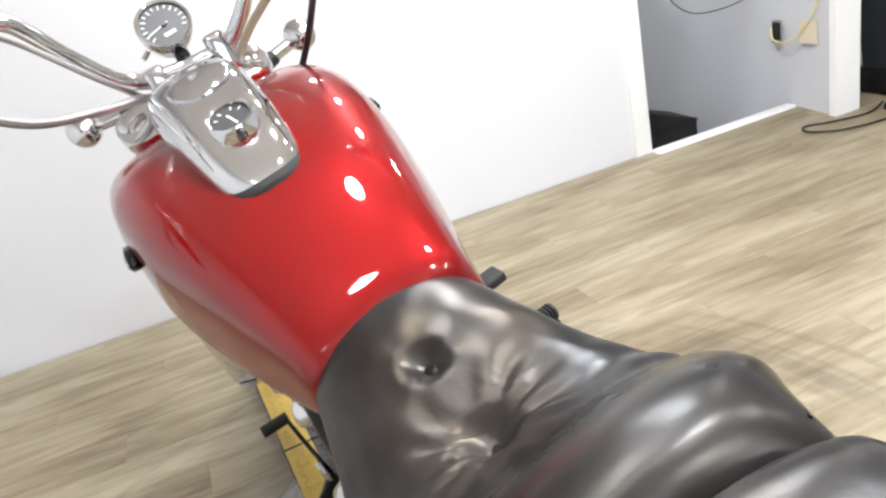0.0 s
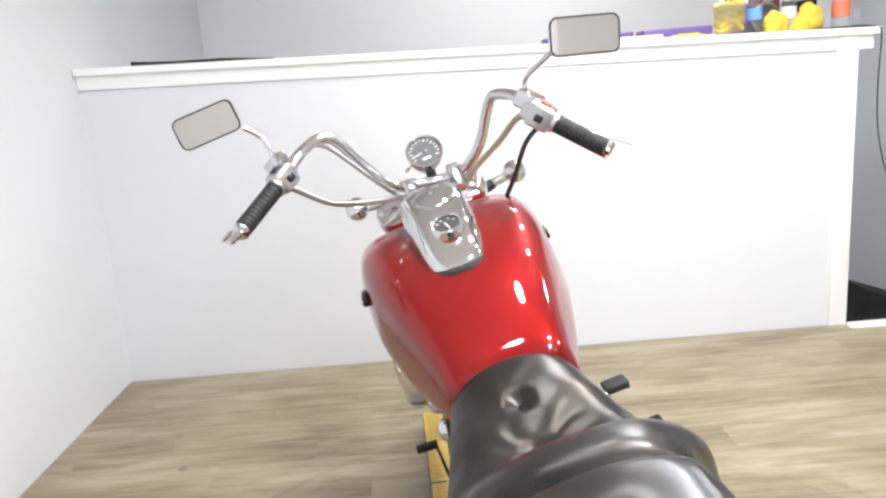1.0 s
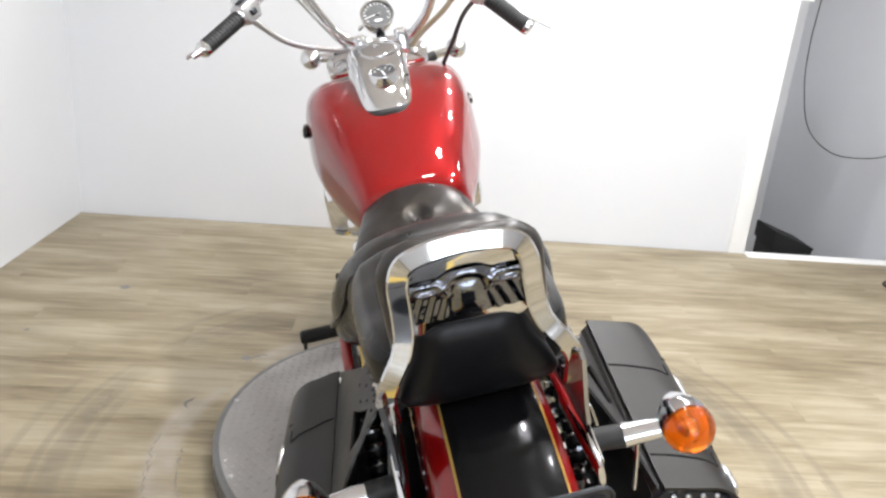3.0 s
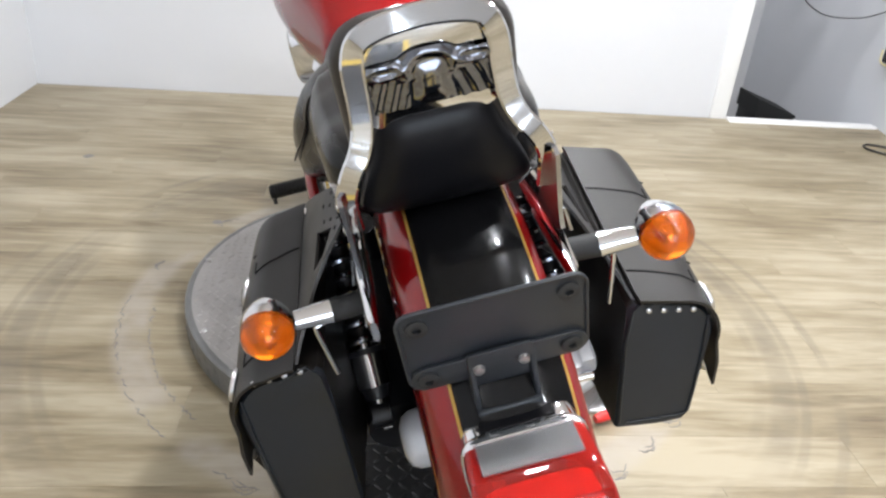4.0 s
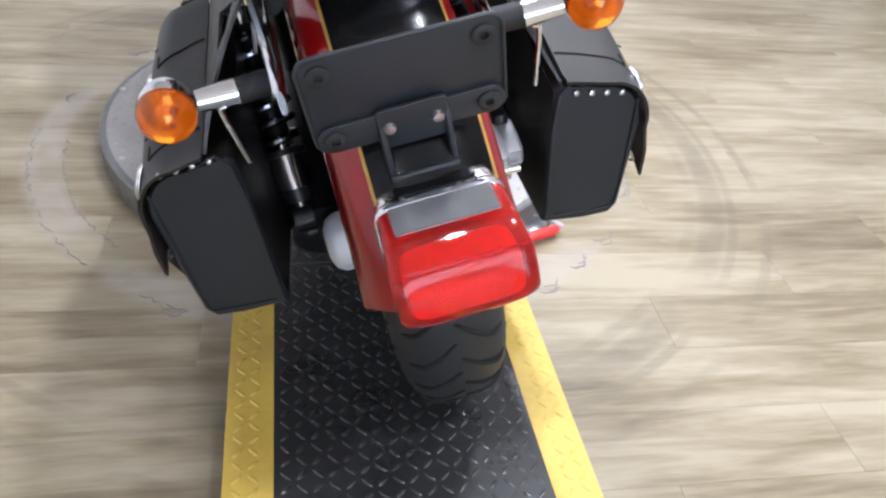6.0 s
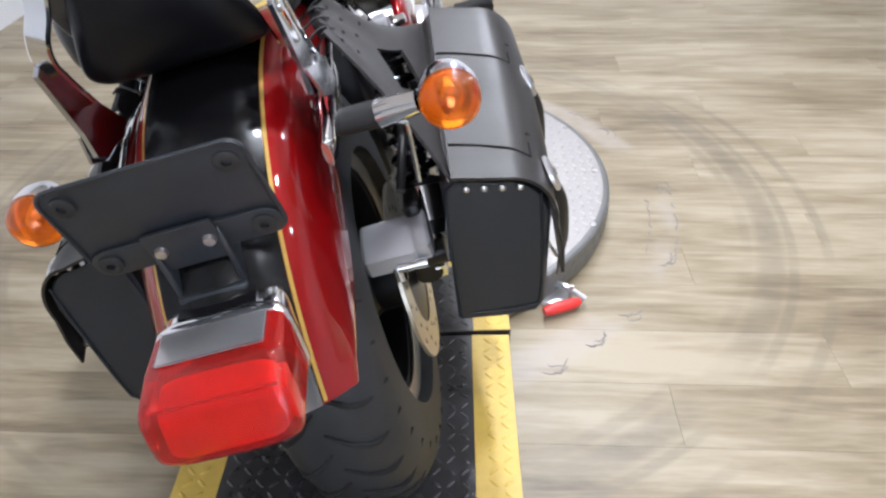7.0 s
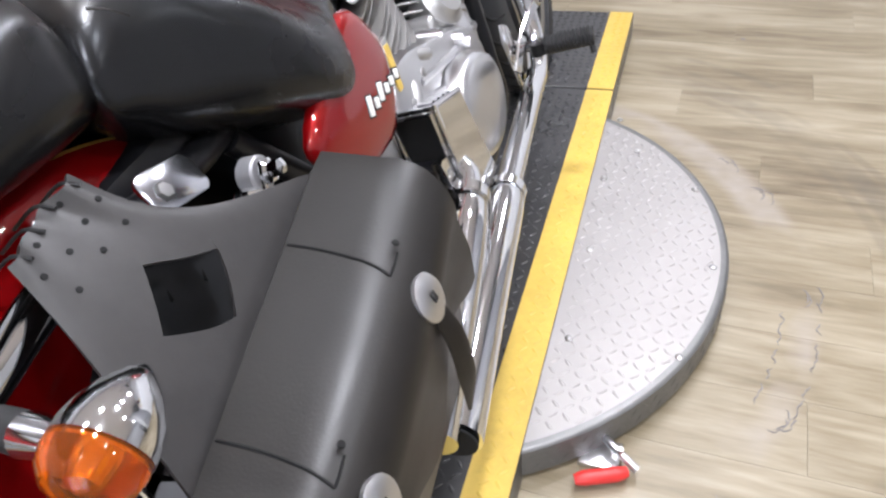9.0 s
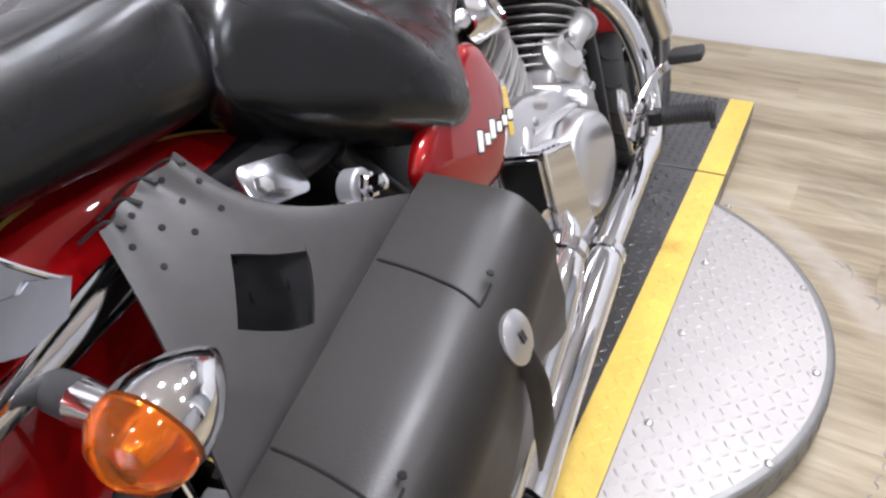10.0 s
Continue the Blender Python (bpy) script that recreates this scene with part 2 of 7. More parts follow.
def floor_material():
    """Washed oak vinyl: a tone for each plank, long grain, knots, and scuffed rings round the turntable."""
    m = bpy.data.materials.new("washed_oak_vinyl")
    m.use_nodes = True
    t = m.node_tree
    b = t.nodes["Principled BSDF"]
    b.inputs["Roughness"].default_value = 0.37

    def nd(kind, **inputs):
        n = t.nodes.new(kind)
        for k, v in inputs.items():
            n.inputs[k].default_value = v
        return n

    def math_node(op, a, c=None, e=None):
        n = t.nodes.new("ShaderNodeMath")
        n.operation = op
        for i, v in enumerate((a, c, e)):
            if v is None:
                continue
            if isinstance(v, (int, float)):
                n.inputs[i].default_value = v
            else:
                t.links.new(v, n.inputs[i])
        return n.outputs[0]
    info = t.nodes.new("ShaderNodeObjectInfo")
    geo = t.nodes.new("ShaderNodeNewGeometry")
    shift = t.nodes.new("ShaderNodeVectorMath")
    shift.operation = "MULTIPLY_ADD"
    t.links.new(info.outputs["Random"], shift.inputs[0])
    shift.inputs[1].default_value = (37.0, 11.0, 5.0)
    t.links.new(geo.outputs["Position"], shift.inputs[2])
    mp = nd("ShaderNodeMapping", Scale=(1.7, 15.0, 1.0))
    t.links.new(shift.outputs[0], mp.inputs["Vector"])
    g1 = nd("ShaderNodeTexNoise", Scale=1.7, Detail=7.0, Distortion=0.8)
    g2 = nd("ShaderNodeTexNoise", Scale=7.0, Detail=6.0, Roughness=0.65)
    t.links.new(mp.outputs[0], g1.inputs["Vector"])
    t.links.new(mp.outputs[0], g2.inputs["Vector"])
    tone = math_node("MULTIPLY_ADD", info.outputs["Random"], 0.10, 0.145)
    tone = math_node("MULTIPLY_ADD", g1.outputs["Fac"], 0.66, tone)
    tone = math_node("MULTIPLY_ADD", g2.outputs["Fac"], 0.32, tone)
    mp2 = nd("ShaderNodeMapping", Scale=(1.0, 2.6, 1.0))
    t.links.new(geo.outputs["Position"], mp2.inputs["Vector"])
    g3 = nd("ShaderNodeTexNoise", Scale=1.6, Detail=3.0)
    t.links.new(mp2.outputs[0], g3.inputs["Vector"])
    tone = math_node("ADD", tone, math_node("MULTIPLY_ADD", g3.outputs["Fac"], 0.72, -0.375))
    ramp = t.nodes.new("ShaderNodeValToRGB")
    els = ramp.color_ramp.elements
    els[0].position, els[0].color = 0.36, (0.098, 0.068, 0.036, 1)
    els[1].position, els[1].color = 0.84, (0.348, 0.297, 0.208, 1)
    e = els.new(0.6)
    e.color = (0.225, 0.182, 0.112, 1)
    t.links.new(tone, ramp.inputs["Fac"])
    # scuffed rings
    d = t.nodes.new("ShaderNodeVectorMath")
    d.operation = "DISTANCE"
    t.links.new(geo.outputs["Position"], d.inputs[0])
    d.inputs[1].default_value = (0.337, 1.352, 0.0)
    pn = nd("ShaderNodeTexNoise", Scale=2.6, Detail=3.0)
    t.links.new(geo.outputs["Position"], pn.inputs["Vector"])
    fn = nd("ShaderNodeTexNoise", Scale=22.0, Detail=5.0)
    t.links.new(geo.outputs["Position"], fn.inputs["Vector"])

    def ring(radius, half, gate_lo, gate_hi, strength):
        off = math_node("ABSOLUTE", math_node("SUBTRACT", d.outputs["Value"], radius))
        band = nd("ShaderNodeMapRange")
        band.interpolation_type = "SMOOTHSTEP"
        band.inputs["From Min"].default_value, band.inputs["From Max"].default_value = half, half * 0.35
        t.links.new(off, band.inputs["Value"])
        gate = nd("ShaderNodeMapRange")
        gate.inputs["From Min"].default_value, gate.inputs["From Max"].default_value = gate_lo, gate_hi
        t.links.new(pn.outputs["Fac"], gate.inputs["Value"])
        s = math_node("MULTIPLY", band.outputs[0], gate.outputs[0])
        s = math_node("MULTIPLY", s, math_node("MULTIPLY_ADD", fn.outputs["Fac"], 1.2, 0.3))
        return math_node("MULTIPLY", s, strength)
    dark = math_node("ADD", math_node("ADD", ring(0.985, 0.045, 0.36, 0.62, 0.46), ring(1.035, 0.016, 0.36, 0.56, 0.34)), math_node("ADD", ring(0.93, 0.020, 0.42, 0.62, 0.28), ring(1.115, 0.018, 0.40, 0.60, 0.36)))
    grey = ring(0.725, 0.06, 0.42, 0.50, 0.55)
    mix1 = t.nodes.new("ShaderNodeMix")
    mix1.data_type = "RGBA"
    t.links.new(grey, mix1.inputs[0])
    t.links.new(ramp.outputs[0], mix1.inputs[6])
    mix1.inputs[7].default_value = (0.36, 0.32, 0.28, 1)
    mix2 = t.nodes.new("ShaderNodeMix")
    mix2.data_type = "RGBA"
    t.links.new(dark, mix2.inputs[0])
    t.links.new(mix1.outputs[2], mix2.inputs[6])
    mix2.inputs[7].default_value = (0.10, 0.085, 0.065, 1)
    t.links.new(mix2.outputs[2], b.inputs["Base Color"])
    rr = nd("ShaderNodeMapRange")
    rr.inputs["To Min"].default_value, rr.inputs["To Max"].default_value = 0.32, 0.52
    t.links.new(g2.outputs["Fac"], rr.inputs["Value"])
    t.links.new(rr.outputs[0], b.inputs["Roughness"])
    bp = nd("ShaderNodeBump", Strength=0.12, Distance=0.002)
    t.links.new(g2.outputs["Fac"], bp.inputs["Height"])
    t.links.new(bp.outputs[0], b.inputs["Normal"])
    return m


OAK = floor_material()

# ---- mesh helpers ----


def finish(name, bm, mat, parent=None, label="", smooth=True, angle=40):
    """Links a bmesh as one mesh object."""
    bmesh.ops.recalc_face_normals(bm, faces=bm.faces)
    me = bpy.data.meshes.new(name)
    bm.to_mesh(me)
    bm.free()
    me.materials.append(mat)
    if smooth:
        me.polygons.foreach_set("use_smooth", [True] * len(me.polygons))
        me.set_sharp_from_angle(angle=radians(angle))
    ob = new(name, me)
    if parent is not None:
        ob.parent = parent
    if label:
        ob["label"] = label
    return ob


def part(name, bm, mat, parent, label="", **k):
    return finish(name, bm, mat, parent, label, **k)


def bm_box(lo, hi, bevel=0.0, segments=2, m=None):
    bm = bmesh.new()
    bmesh.ops.create_cube(bm, size=1)
    lo, hi = Vector(lo), Vector(hi)
    for v in bm.verts:
        v.co = Vector((a + (c + 0.5) * (b - a) for a, b, c in zip(lo, hi, v.co)))
    if bevel:
        bmesh.ops.bevel(bm, geom=bm.edges[:], offset=bevel, segments=segments, affect="EDGES", profile=0.5)
    if m:
        bm.transform(m)
    return bm


def join(*bms):
    """Joins bmeshes into the first."""
    out = bms[0]
    for b in bms[1:]:
        me = bpy.data.meshes.new("tmp")
        b.to_mesh(me)
        b.free()
        out.from_mesh(me)
        bpy.data.meshes.remove(me)
    return out


def bm_loft(rings, close=True, caps=True):
    """Skin over rings of equally many points."""
    bm = bmesh.new()
    vs = [[bm.verts.new(p) for p in r] for r in rings]
    n = len(rings[0])
    for a, b in zip(vs, vs[1:]):
        for i in range(n if close else n - 1):
            j = (i + 1) % n
            bm.faces.new((a[i], a[j], b[j], b[i]))
    if caps and close:
        bm.faces.new(vs[0][::-1])
        bm.faces.new(vs[-1])
    return bm


def smooth_path(pts, steps=6):
    """Catmull-Rom through the points."""
    pts = [Vector(p) for p in pts]
    if len(pts) < 3:
        return pts
    ext = [2 * pts[0] - pts[1]] + pts + [2 * pts[-1] - pts[-2]]
    out = []
    for a, b, c, d in zip(ext, ext[1:], ext[2:], ext[3:]):
        for i in range(steps):
            s = i / steps
            out.append(0.5 * (2 * b + (c - a) * s + (2 * a - 5 * b + 4 * c - d) * s * s + (3 * b - a - 3 * c + d) * s ** 3))
    return out + [pts[-1]]


def bm_tube(pts, radius, n=12, steps=6, smooth=True, caps=True, flat=1.0):
    """A round bar along a path. radius: a number or one for each given point."""
    given = [Vector(p) for p in pts]
    path = smooth_path(given, steps) if smooth else given
    if isinstance(radius, (int, float)):
        rad = [radius] * len(path)
    else:
        k = (len(path) - 1) / (len(radius) - 1)
        rad = []
        for i in range(len(path)):
            u = i / k
            j = min(int(u), len(radius) - 2)
            rad.append(radius[j] + (radius[j + 1] - radius[j]) * (u - j))
    tang = [(path[min(i + 1, len(path) - 1)] - path[max(i - 1, 0)]).normalized() for i in range(len(path))]
    up = tang[0].orthogonal().normalized()
    rings = []
    for p, tg, r in zip(path, tang, rad):
        up = (up - up.dot(tg) * tg).normalized()
        side = tg.cross(up)
        rings.append([p + r * (math.cos(a) * up + flat * math.sin(a) * side) for a in (2 * math.pi * i / n for i in range(n))])
    return bm_loft(rings, caps=caps)


def bm_lathe(profile, at, axis, n=24):
    """Turns (distance along the axis, radius) round the axis at a place."""
    axis = Vector(axis).normalized()
    u = axis.orthogonal().normalized()
    w = axis.cross(u)
    at = Vector(at)
    rings = [[at + d * axis + max(r, 1e-5) * (math.cos(a) * u + math.sin(a) * w) for a in (2 * math.pi * i / n for i in range(n))] for d, r in profile]
    bm = bm_loft(rings, caps=profile[0] != profile[-1])
    bmesh.ops.remove_doubles(bm, verts=bm.verts, dist=1e-5)
    return bm


def bm_plate(outline, thick, m=None, bevel=0.0, hole=None):
    """A flat plate from an outline in its own xy plane, with an optional opening."""
    bm = bmesh.new()
    if hole:
        n = len(outline)
        a = [bm.verts.new((x, y, 0)) for x, y in outline]
        b = [bm.verts.new((x, y, 0)) for x, y in hole]
        for i in range(n):
            j = (i + 1) % n
            bm.faces.new((a[i], a[j], b[j], b[i]))
    else:
        bm.faces.new([bm.verts.new((x, y, 0)) for x, y in outline])
    res = bmesh.ops.extrude_face_region(bm, geom=bm.faces[:])
    for v in (g for g in res["geom"] if isinstance(g, bmesh.types.BMVert)):
        v.co.z += thick
    if bevel:
        es = [e for e in bm.edges if abs(e.verts[0].co.z - e.verts[1].co.z) < 1e-6 and len(e.link_faces) == 2 and e.calc_face_angle(0) > 0.8]
        bmesh.ops.bevel(bm, geom=es, offset=bevel, segments=2, affect="EDGES", profile=0.5)
    if m:
        bm.transform(m)
    return bm


def rounded(w, h, r, n=5):
    """A rounded rectangle's outline round the origin."""
    out = []
    for cx, cy, a0 in ((w / 2 - r, h / 2 - r, 0), (-w / 2 + r, h / 2 - r, 90), (-w / 2 + r, -h / 2 + r, 180), (w / 2 - r, -h / 2 + r, 270)):
        for i in range(n + 1):
            a = radians(a0 + 90 * i / n)
            out.append((cx + r * math.cos(a), cy + r * math.sin(a)))
    return out


def oval(w, h, n=28, power=2.0):
    out = []
    for i in range(n):
        a = 2 * math.pi * i / n
        c, s = math.cos(a), math.sin(a)
        out.append((w / 2 * math.copysign(abs(c) ** (2 / power), c), h / 2 * math.copysign(abs(s) ** (2 / power), s)))
    return out


def frame_of(at, x_axis, y_axis):
    """A pose from a place and two of its axes."""
    x = Vector(x_axis).normalized()
    y = Vector(y_axis)
    y = (y - y.dot(x) * x).normalized()
    z = x.cross(y)
    return Matrix(((x.x, y.x, z.x, at[0]), (x.y, y.y, z.y, at[1]), (x.z, y.z, z.z, at[2]), (0, 0, 0, 1)))


def thing(name, label, category, m=None, group="", kind=""):
    ob = new(name)
    ob.empty_display_size = 0.05
    if m is not None:
        ob.matrix_world = m
    return tagged(ob, label, category, group, kind)


def setting(name, bm, mat, label, category, **k):
    return tagged(finish(name, bm, mat, **k), label, category, kind="structure")

# ---- the room ----
LEFT, PONY, BACK, RIGHT, FRONT, EAST = -1.403, 3.27, 5.3, 2.86, -4.0, 5.2
PONY_END, PONY_TOP = 2.062, 1.41

floor = setting("floor", join(bm_box((LEFT - 0.1, FRONT, -0.12), (EAST, 3.262, -0.004)), bm_box((3.31, 3.262, -0.12), (EAST, BACK, -0.004))), OAK,
                "washed oak vinyl plank floor with scuffed rings", "floor", smooth=False)
setting("wall_west", bm_box((LEFT - 0.12, FRONT, -0.12), (LEFT, BACK + 0.12, CEIL)), WALL, "smooth white painted wall", "wall", smooth=False)
setting("wall_north", bm_box((LEFT, BACK, -2.4), (RIGHT + 0.35, BACK + 0.12, CEIL)), PALEWALL, "grey-white wall beyond the half wall", "wall", smooth=False)
setting("wall_south", join(bm_box((LEFT - 0.12, FRONT - 0.12, -0.12), (0.1, FRONT, CEIL)), bm_box((2.5, FRONT - 0.12, -0.12), (EAST, FRONT, CEIL)), bm_box((0.1, FRONT - 0.12, 2.15), (2.5, FRONT, CEIL)), bm_box((0.1, FRONT - 0.12, -0.12), (2.5, FRONT, -0.001))),
        WALL, "plain white painted wall", "wall", smooth=False)
glass_door = thing("door_1", "white framed glazed double door letting in daylight", "door", kind="structure")
for x0, x1 in ((0.1, 0.16), (1.26, 1.34), (2.44, 2.5)):
    part("door_stile", bm_box((x0, FRONT - 0.07, 0.0), (x1, FRONT - 0.02, 2.148), 0.003), TRIM, glass_door)
for x0, x1 in ((0.16, 1.26), (1.34, 2.44)):
    for z0, z1 in ((0.0, 0.07), (2.08, 2.148)):
        part("door_rail", bm_box((x0, FRONT - 0.069, z0), (x1, FRONT - 0.021, z1), 0.003), TRIM, glass_door)
    pane = part("pane", bm_box((x0, FRONT - 0.048, 0.07), (x1, FRONT - 0.042, 2.08)), GLASS, glass_door, smooth=False)
    pane.visible_shadow = False
setting("wall_east", bm_box((EAST, FRONT - 0.12, -0.12), (EAST + 0.12, BACK + 0.12, CEIL)), WALL, "plain white painted wall", "wall", smooth=False)
setting("wall_northeast", bm_box((RIGHT + 0.35, BACK, -0.12), (EAST, BACK + 0.12, CEIL)), WALL, "plain white painted wall", "wall", smooth=False)
# stairwell wall, splayed a little away from the half wall
stair_wall = bm_loft([[(RIGHT, 2.97, z), (RIGHT + 0.11, 2.97, z), (3.30, BACK, z), (3.17, BACK, z)] for z in (-2.4, CEIL)])
setting("wall_stair", stair_wall, GREYWALL, "grey painted stairwell wall with a power point", "wall", smooth=False)
setting("ceiling", bm_box((LEFT - 0.12, FRONT - 0.12, CEIL), (EAST + 0.12, BACK + 0.12, CEIL + 0.1)), CEILING, "plain pale ceiling", "ceiling", smooth=False)
FALL = 0.0242  # the ledge drops slightly towards the stair opening


def sloped(x0, x1, y0, y1, drop0, drop1):
    """A board whose top and bottom follow the ledge."""
    rings = []
    for x in (x0, x1):
        z = 1.47 - FALL * (x + 1.403)
        rings.append([(x, y0, z - drop1), (x, y1, z - drop1), (x, y1, z - drop0), (x, y0, z - drop0)])
    return bm_loft(rings)


bm = bm_loft([[(x, PONY, -0.12), (x, PONY + 0.12, -0.12), (x, PONY + 0.12, 1.44 - FALL * (x + 1.403)), (x, PONY, 1.44 - FALL * (x + 1.403))] for x in (LEFT, PONY_END - 0.002)])
setting("half_wall", bm, WALL, "white painted half wall guarding the stairwell", "half wall", smooth=False)
setting("half_wall_below", bm_box((LEFT, PONY + 0.005, -2.4), (PONY_END, PONY + 0.10, -0.125)), DARK, "stairwell side under the floor, shade put in its near-black colour", "wall", smooth=False)
setting("stairwell_floor", bm_box((LEFT, PONY + 0.1, -2.45), (3.3, BACK, -2.4)), DARK, "stairwell bottom, shade put in its near-black colour", "floor", smooth=False)
# ledge board and casing
setting("ledge", join(sloped(LEFT + 0.002, PONY_END + 0.09, PONY - 0.03, PONY + 0.19, 0.0, 0.03), sloped(LEFT + 0.002, PONY_END + 0.07, PONY - 0.009, PONY - 0.004, 0.03, 0.092)),
        TRIM, "white painted ledge board capping the half wall", "ledge", angle=30)
setting("casing", bm_box((PONY_END - 0.085, PONY - 0.018, 0.0), (PONY_END, PONY + 0.13, 1.355), 0.002), TRIM,
        "white upright trim board closing the half wall", "trim", angle=30)
setting("nosing", bm_box((PONY_END + 0.002, 3.2, -0.10), (RIGHT + 0.02, 3.262, 0.012), 0.003), TRIM, "white painted edge board of the stair opening", "trim", angle=30)
setting("stair_end_trim", bm_box((RIGHT - 0.012, 2.93, 0.0), (RIGHT + 0.13, 2.968, CEIL)), TRIM, "bright white end of the stairwell wall", "trim", smooth=False)

# ceiling lights
light_root = None
for i, (x, y, watts) in enumerate(LAMPS):
    if light_root is None:
        light_root = thing("ceiling_light", "round white recessed ceiling light, lit", "ceiling light", group="ceiling lights")
        part("housing", bm_lathe([(0, 0), (0, 0.11), (-0.02, 0.105), (-0.03, 0.085), (-0.012, 0.08), (-0.012, 0)], (0, 0, 0), (0, 0, 1), 32), TRIM, light_root)
        part("diffuser", bm_lathe([(-0.0125, 0), (-0.0125, 0.078), (-0.02, 0.07), (-0.022, 0)], (0, 0, 0), (0, 0, 1), 32), LIT, light_root, "lit white diffuser")
        light_root.matrix_world = pose(x, y, CEIL)
    else:
        copy_thing(light_root, pose(x, y, CEIL))

# ---- turntable and ramp ----
DISC, DISC_R, TOP = Vector((0.339, 1.347, 0)), 0.591, 0.08
RAMP_M = pose(0.354, 1.34, 0, 0, 0, 3.2)
HALF = 0.273


def lugs(inside, m, z, pitch=0.0230, length=0.0230, width=0.0062, high=0.0030, extent=1.4, lo=-1.4):
    """Raised tread bars in a herringbone, one low lens each."""
    verts, faces = [], []
    n = int(extent / pitch) + 1
    for i in range(-n, n + 1):
        for j in range(-n, n + 1):
            x, y = i * pitch, j * pitch
            if not inside(x, y):
                continue
            a = radians(45 if (i + j) % 2 else -45)
            c, s = math.cos(a), math.sin(a)
            k = len(verts)
            for u, v, h in ((-length / 2, 0, 0), (-length * 0.25, -width / 2, 0), (length * 0.25, -width / 2, 0), (length / 2, 0, 0), (length * 0.25, width / 2, 0),
                            (-length * 0.25, width / 2, 0), (-length * 0.28, 0, high), (length * 0.28, 0, high)):
                verts.append(m @ Vector((x + c * u - s * v, y + s * u + c * v, z + h)))
            faces += [tuple(k + q for q in f) for f in ((0, 1, 6), (1, 2, 7, 6), (2, 3, 7), (3, 4, 7), (4, 5, 6, 7), (5, 0, 6))]
    me = bpy.data.meshes.new("tread")
    me.from_pydata(verts, [], faces)
    me.update()
    return me


def tread(parent, mesh, mat, label):
    mesh.materials.append(mat)
    mesh.polygons.foreach_set("use_smooth", [True] * len(mesh.polygons))
    ob = new("tread", mesh)
    ob.parent = parent
    return tagged(ob, label, kind="stuff")


table = thing("turntable", "round aluminium tread plate turntable on the floor", "turntable", pose(*DISC))
part("deck", bm_lathe([(0.014, 0.0), (0.014, DISC_R - 0.012), (TOP - 0.004, DISC_R - 0.012), (TOP - 0.004, 0)], (0, 0, 0), (0, 0, 1), 96), ALUPLATE, table, "aluminium tread plate deck")
part("skirt", bm_lathe([(0.012, DISC_R - 0.006), (0.012, DISC_R), (TOP - 0.008, DISC_R), (TOP - 0.0045, DISC_R - 0.003), (TOP - 0.0035, DISC_R - 0.007), (TOP - 0.0035, DISC_R - 0.016), (TOP - 0.006, DISC_R - 0.017)], (0, 0, 0), (0, 0, 1), 96), RIMPLATE, table, "tread plate rim")
part("bearing", bm_lathe([(0.0, 0.0), (0.0, 0.53), (0.016, 0.53), (0.016, 0)], (0, 0, 0), (0, 0, 1), 64), FRAMEBLK, table)
tread(table, lugs(lambda x, y: x * x + y * y < (DISC_R - 0.02) ** 2 and abs(x - 0.017 + 0.0559 * (y + 0.012)) > HALF + 0.008, Matrix(), TOP - 0.004), ALUPLATE, "raised diamond tread on the deck")
bolt_mesh = None
for x, y in ((0.295, 0.533), (0.304, 0.274), (0.323, 0.021), (0.336, -0.231), (0.504, 0.275), (0.563, 0.024), (0.528, -0.225), (0.36, 0.40), (-0.31, 0.45), (-0.56, 0.1), (-0.50, -0.24), (-0.33, -0.42)):
    if bolt_mesh is None:
        b = part("bolt", bm_lathe([(0, 0.0), (0, 0.007), (0.002, 0.0075), (0.004, 0.005), (0.0045, 0)], (0, 0, 0), (0, 0, 1), 12), STAINLESS, table)
        bolt_mesh = b.data
    else:
        b = new("bolt", bolt_mesh)
        b.parent = table
    b.location = (x - 0.002, y - 0.012, TOP - 0.003)

# rim treads standing on the skirt
verts, faces = [], []
for i in range(150):
    for j in range(2):
        a = 2 * math.pi * (i + 0.5 * j) / 150
        z = 0.03 + 0.025 * j
        tilt = 0.009 if (i + j) % 2 else -0.009
        k = len(verts)
        for da, dz, r in ((-0.015, -tilt, 0), (0.0, -0.004, 0), (0.015, tilt, 0), (0.0, 0.004, 0), (0, 0, 0.002)):
            verts.append(((DISC_R + r) * math.cos(a + da), (DISC_R + r) * math.sin(a + da), z + dz))
        faces += [(k, k + 1, k + 4), (k + 1, k + 2, k + 4), (k + 2, k + 3, k + 4), (k + 3, k, k + 4)]
rim = bpy.data.meshes.new("rim_tread")
rim.from_pydata(verts, [], faces)
tread(table, rim, RIMPLATE, "raised tread on the rim")

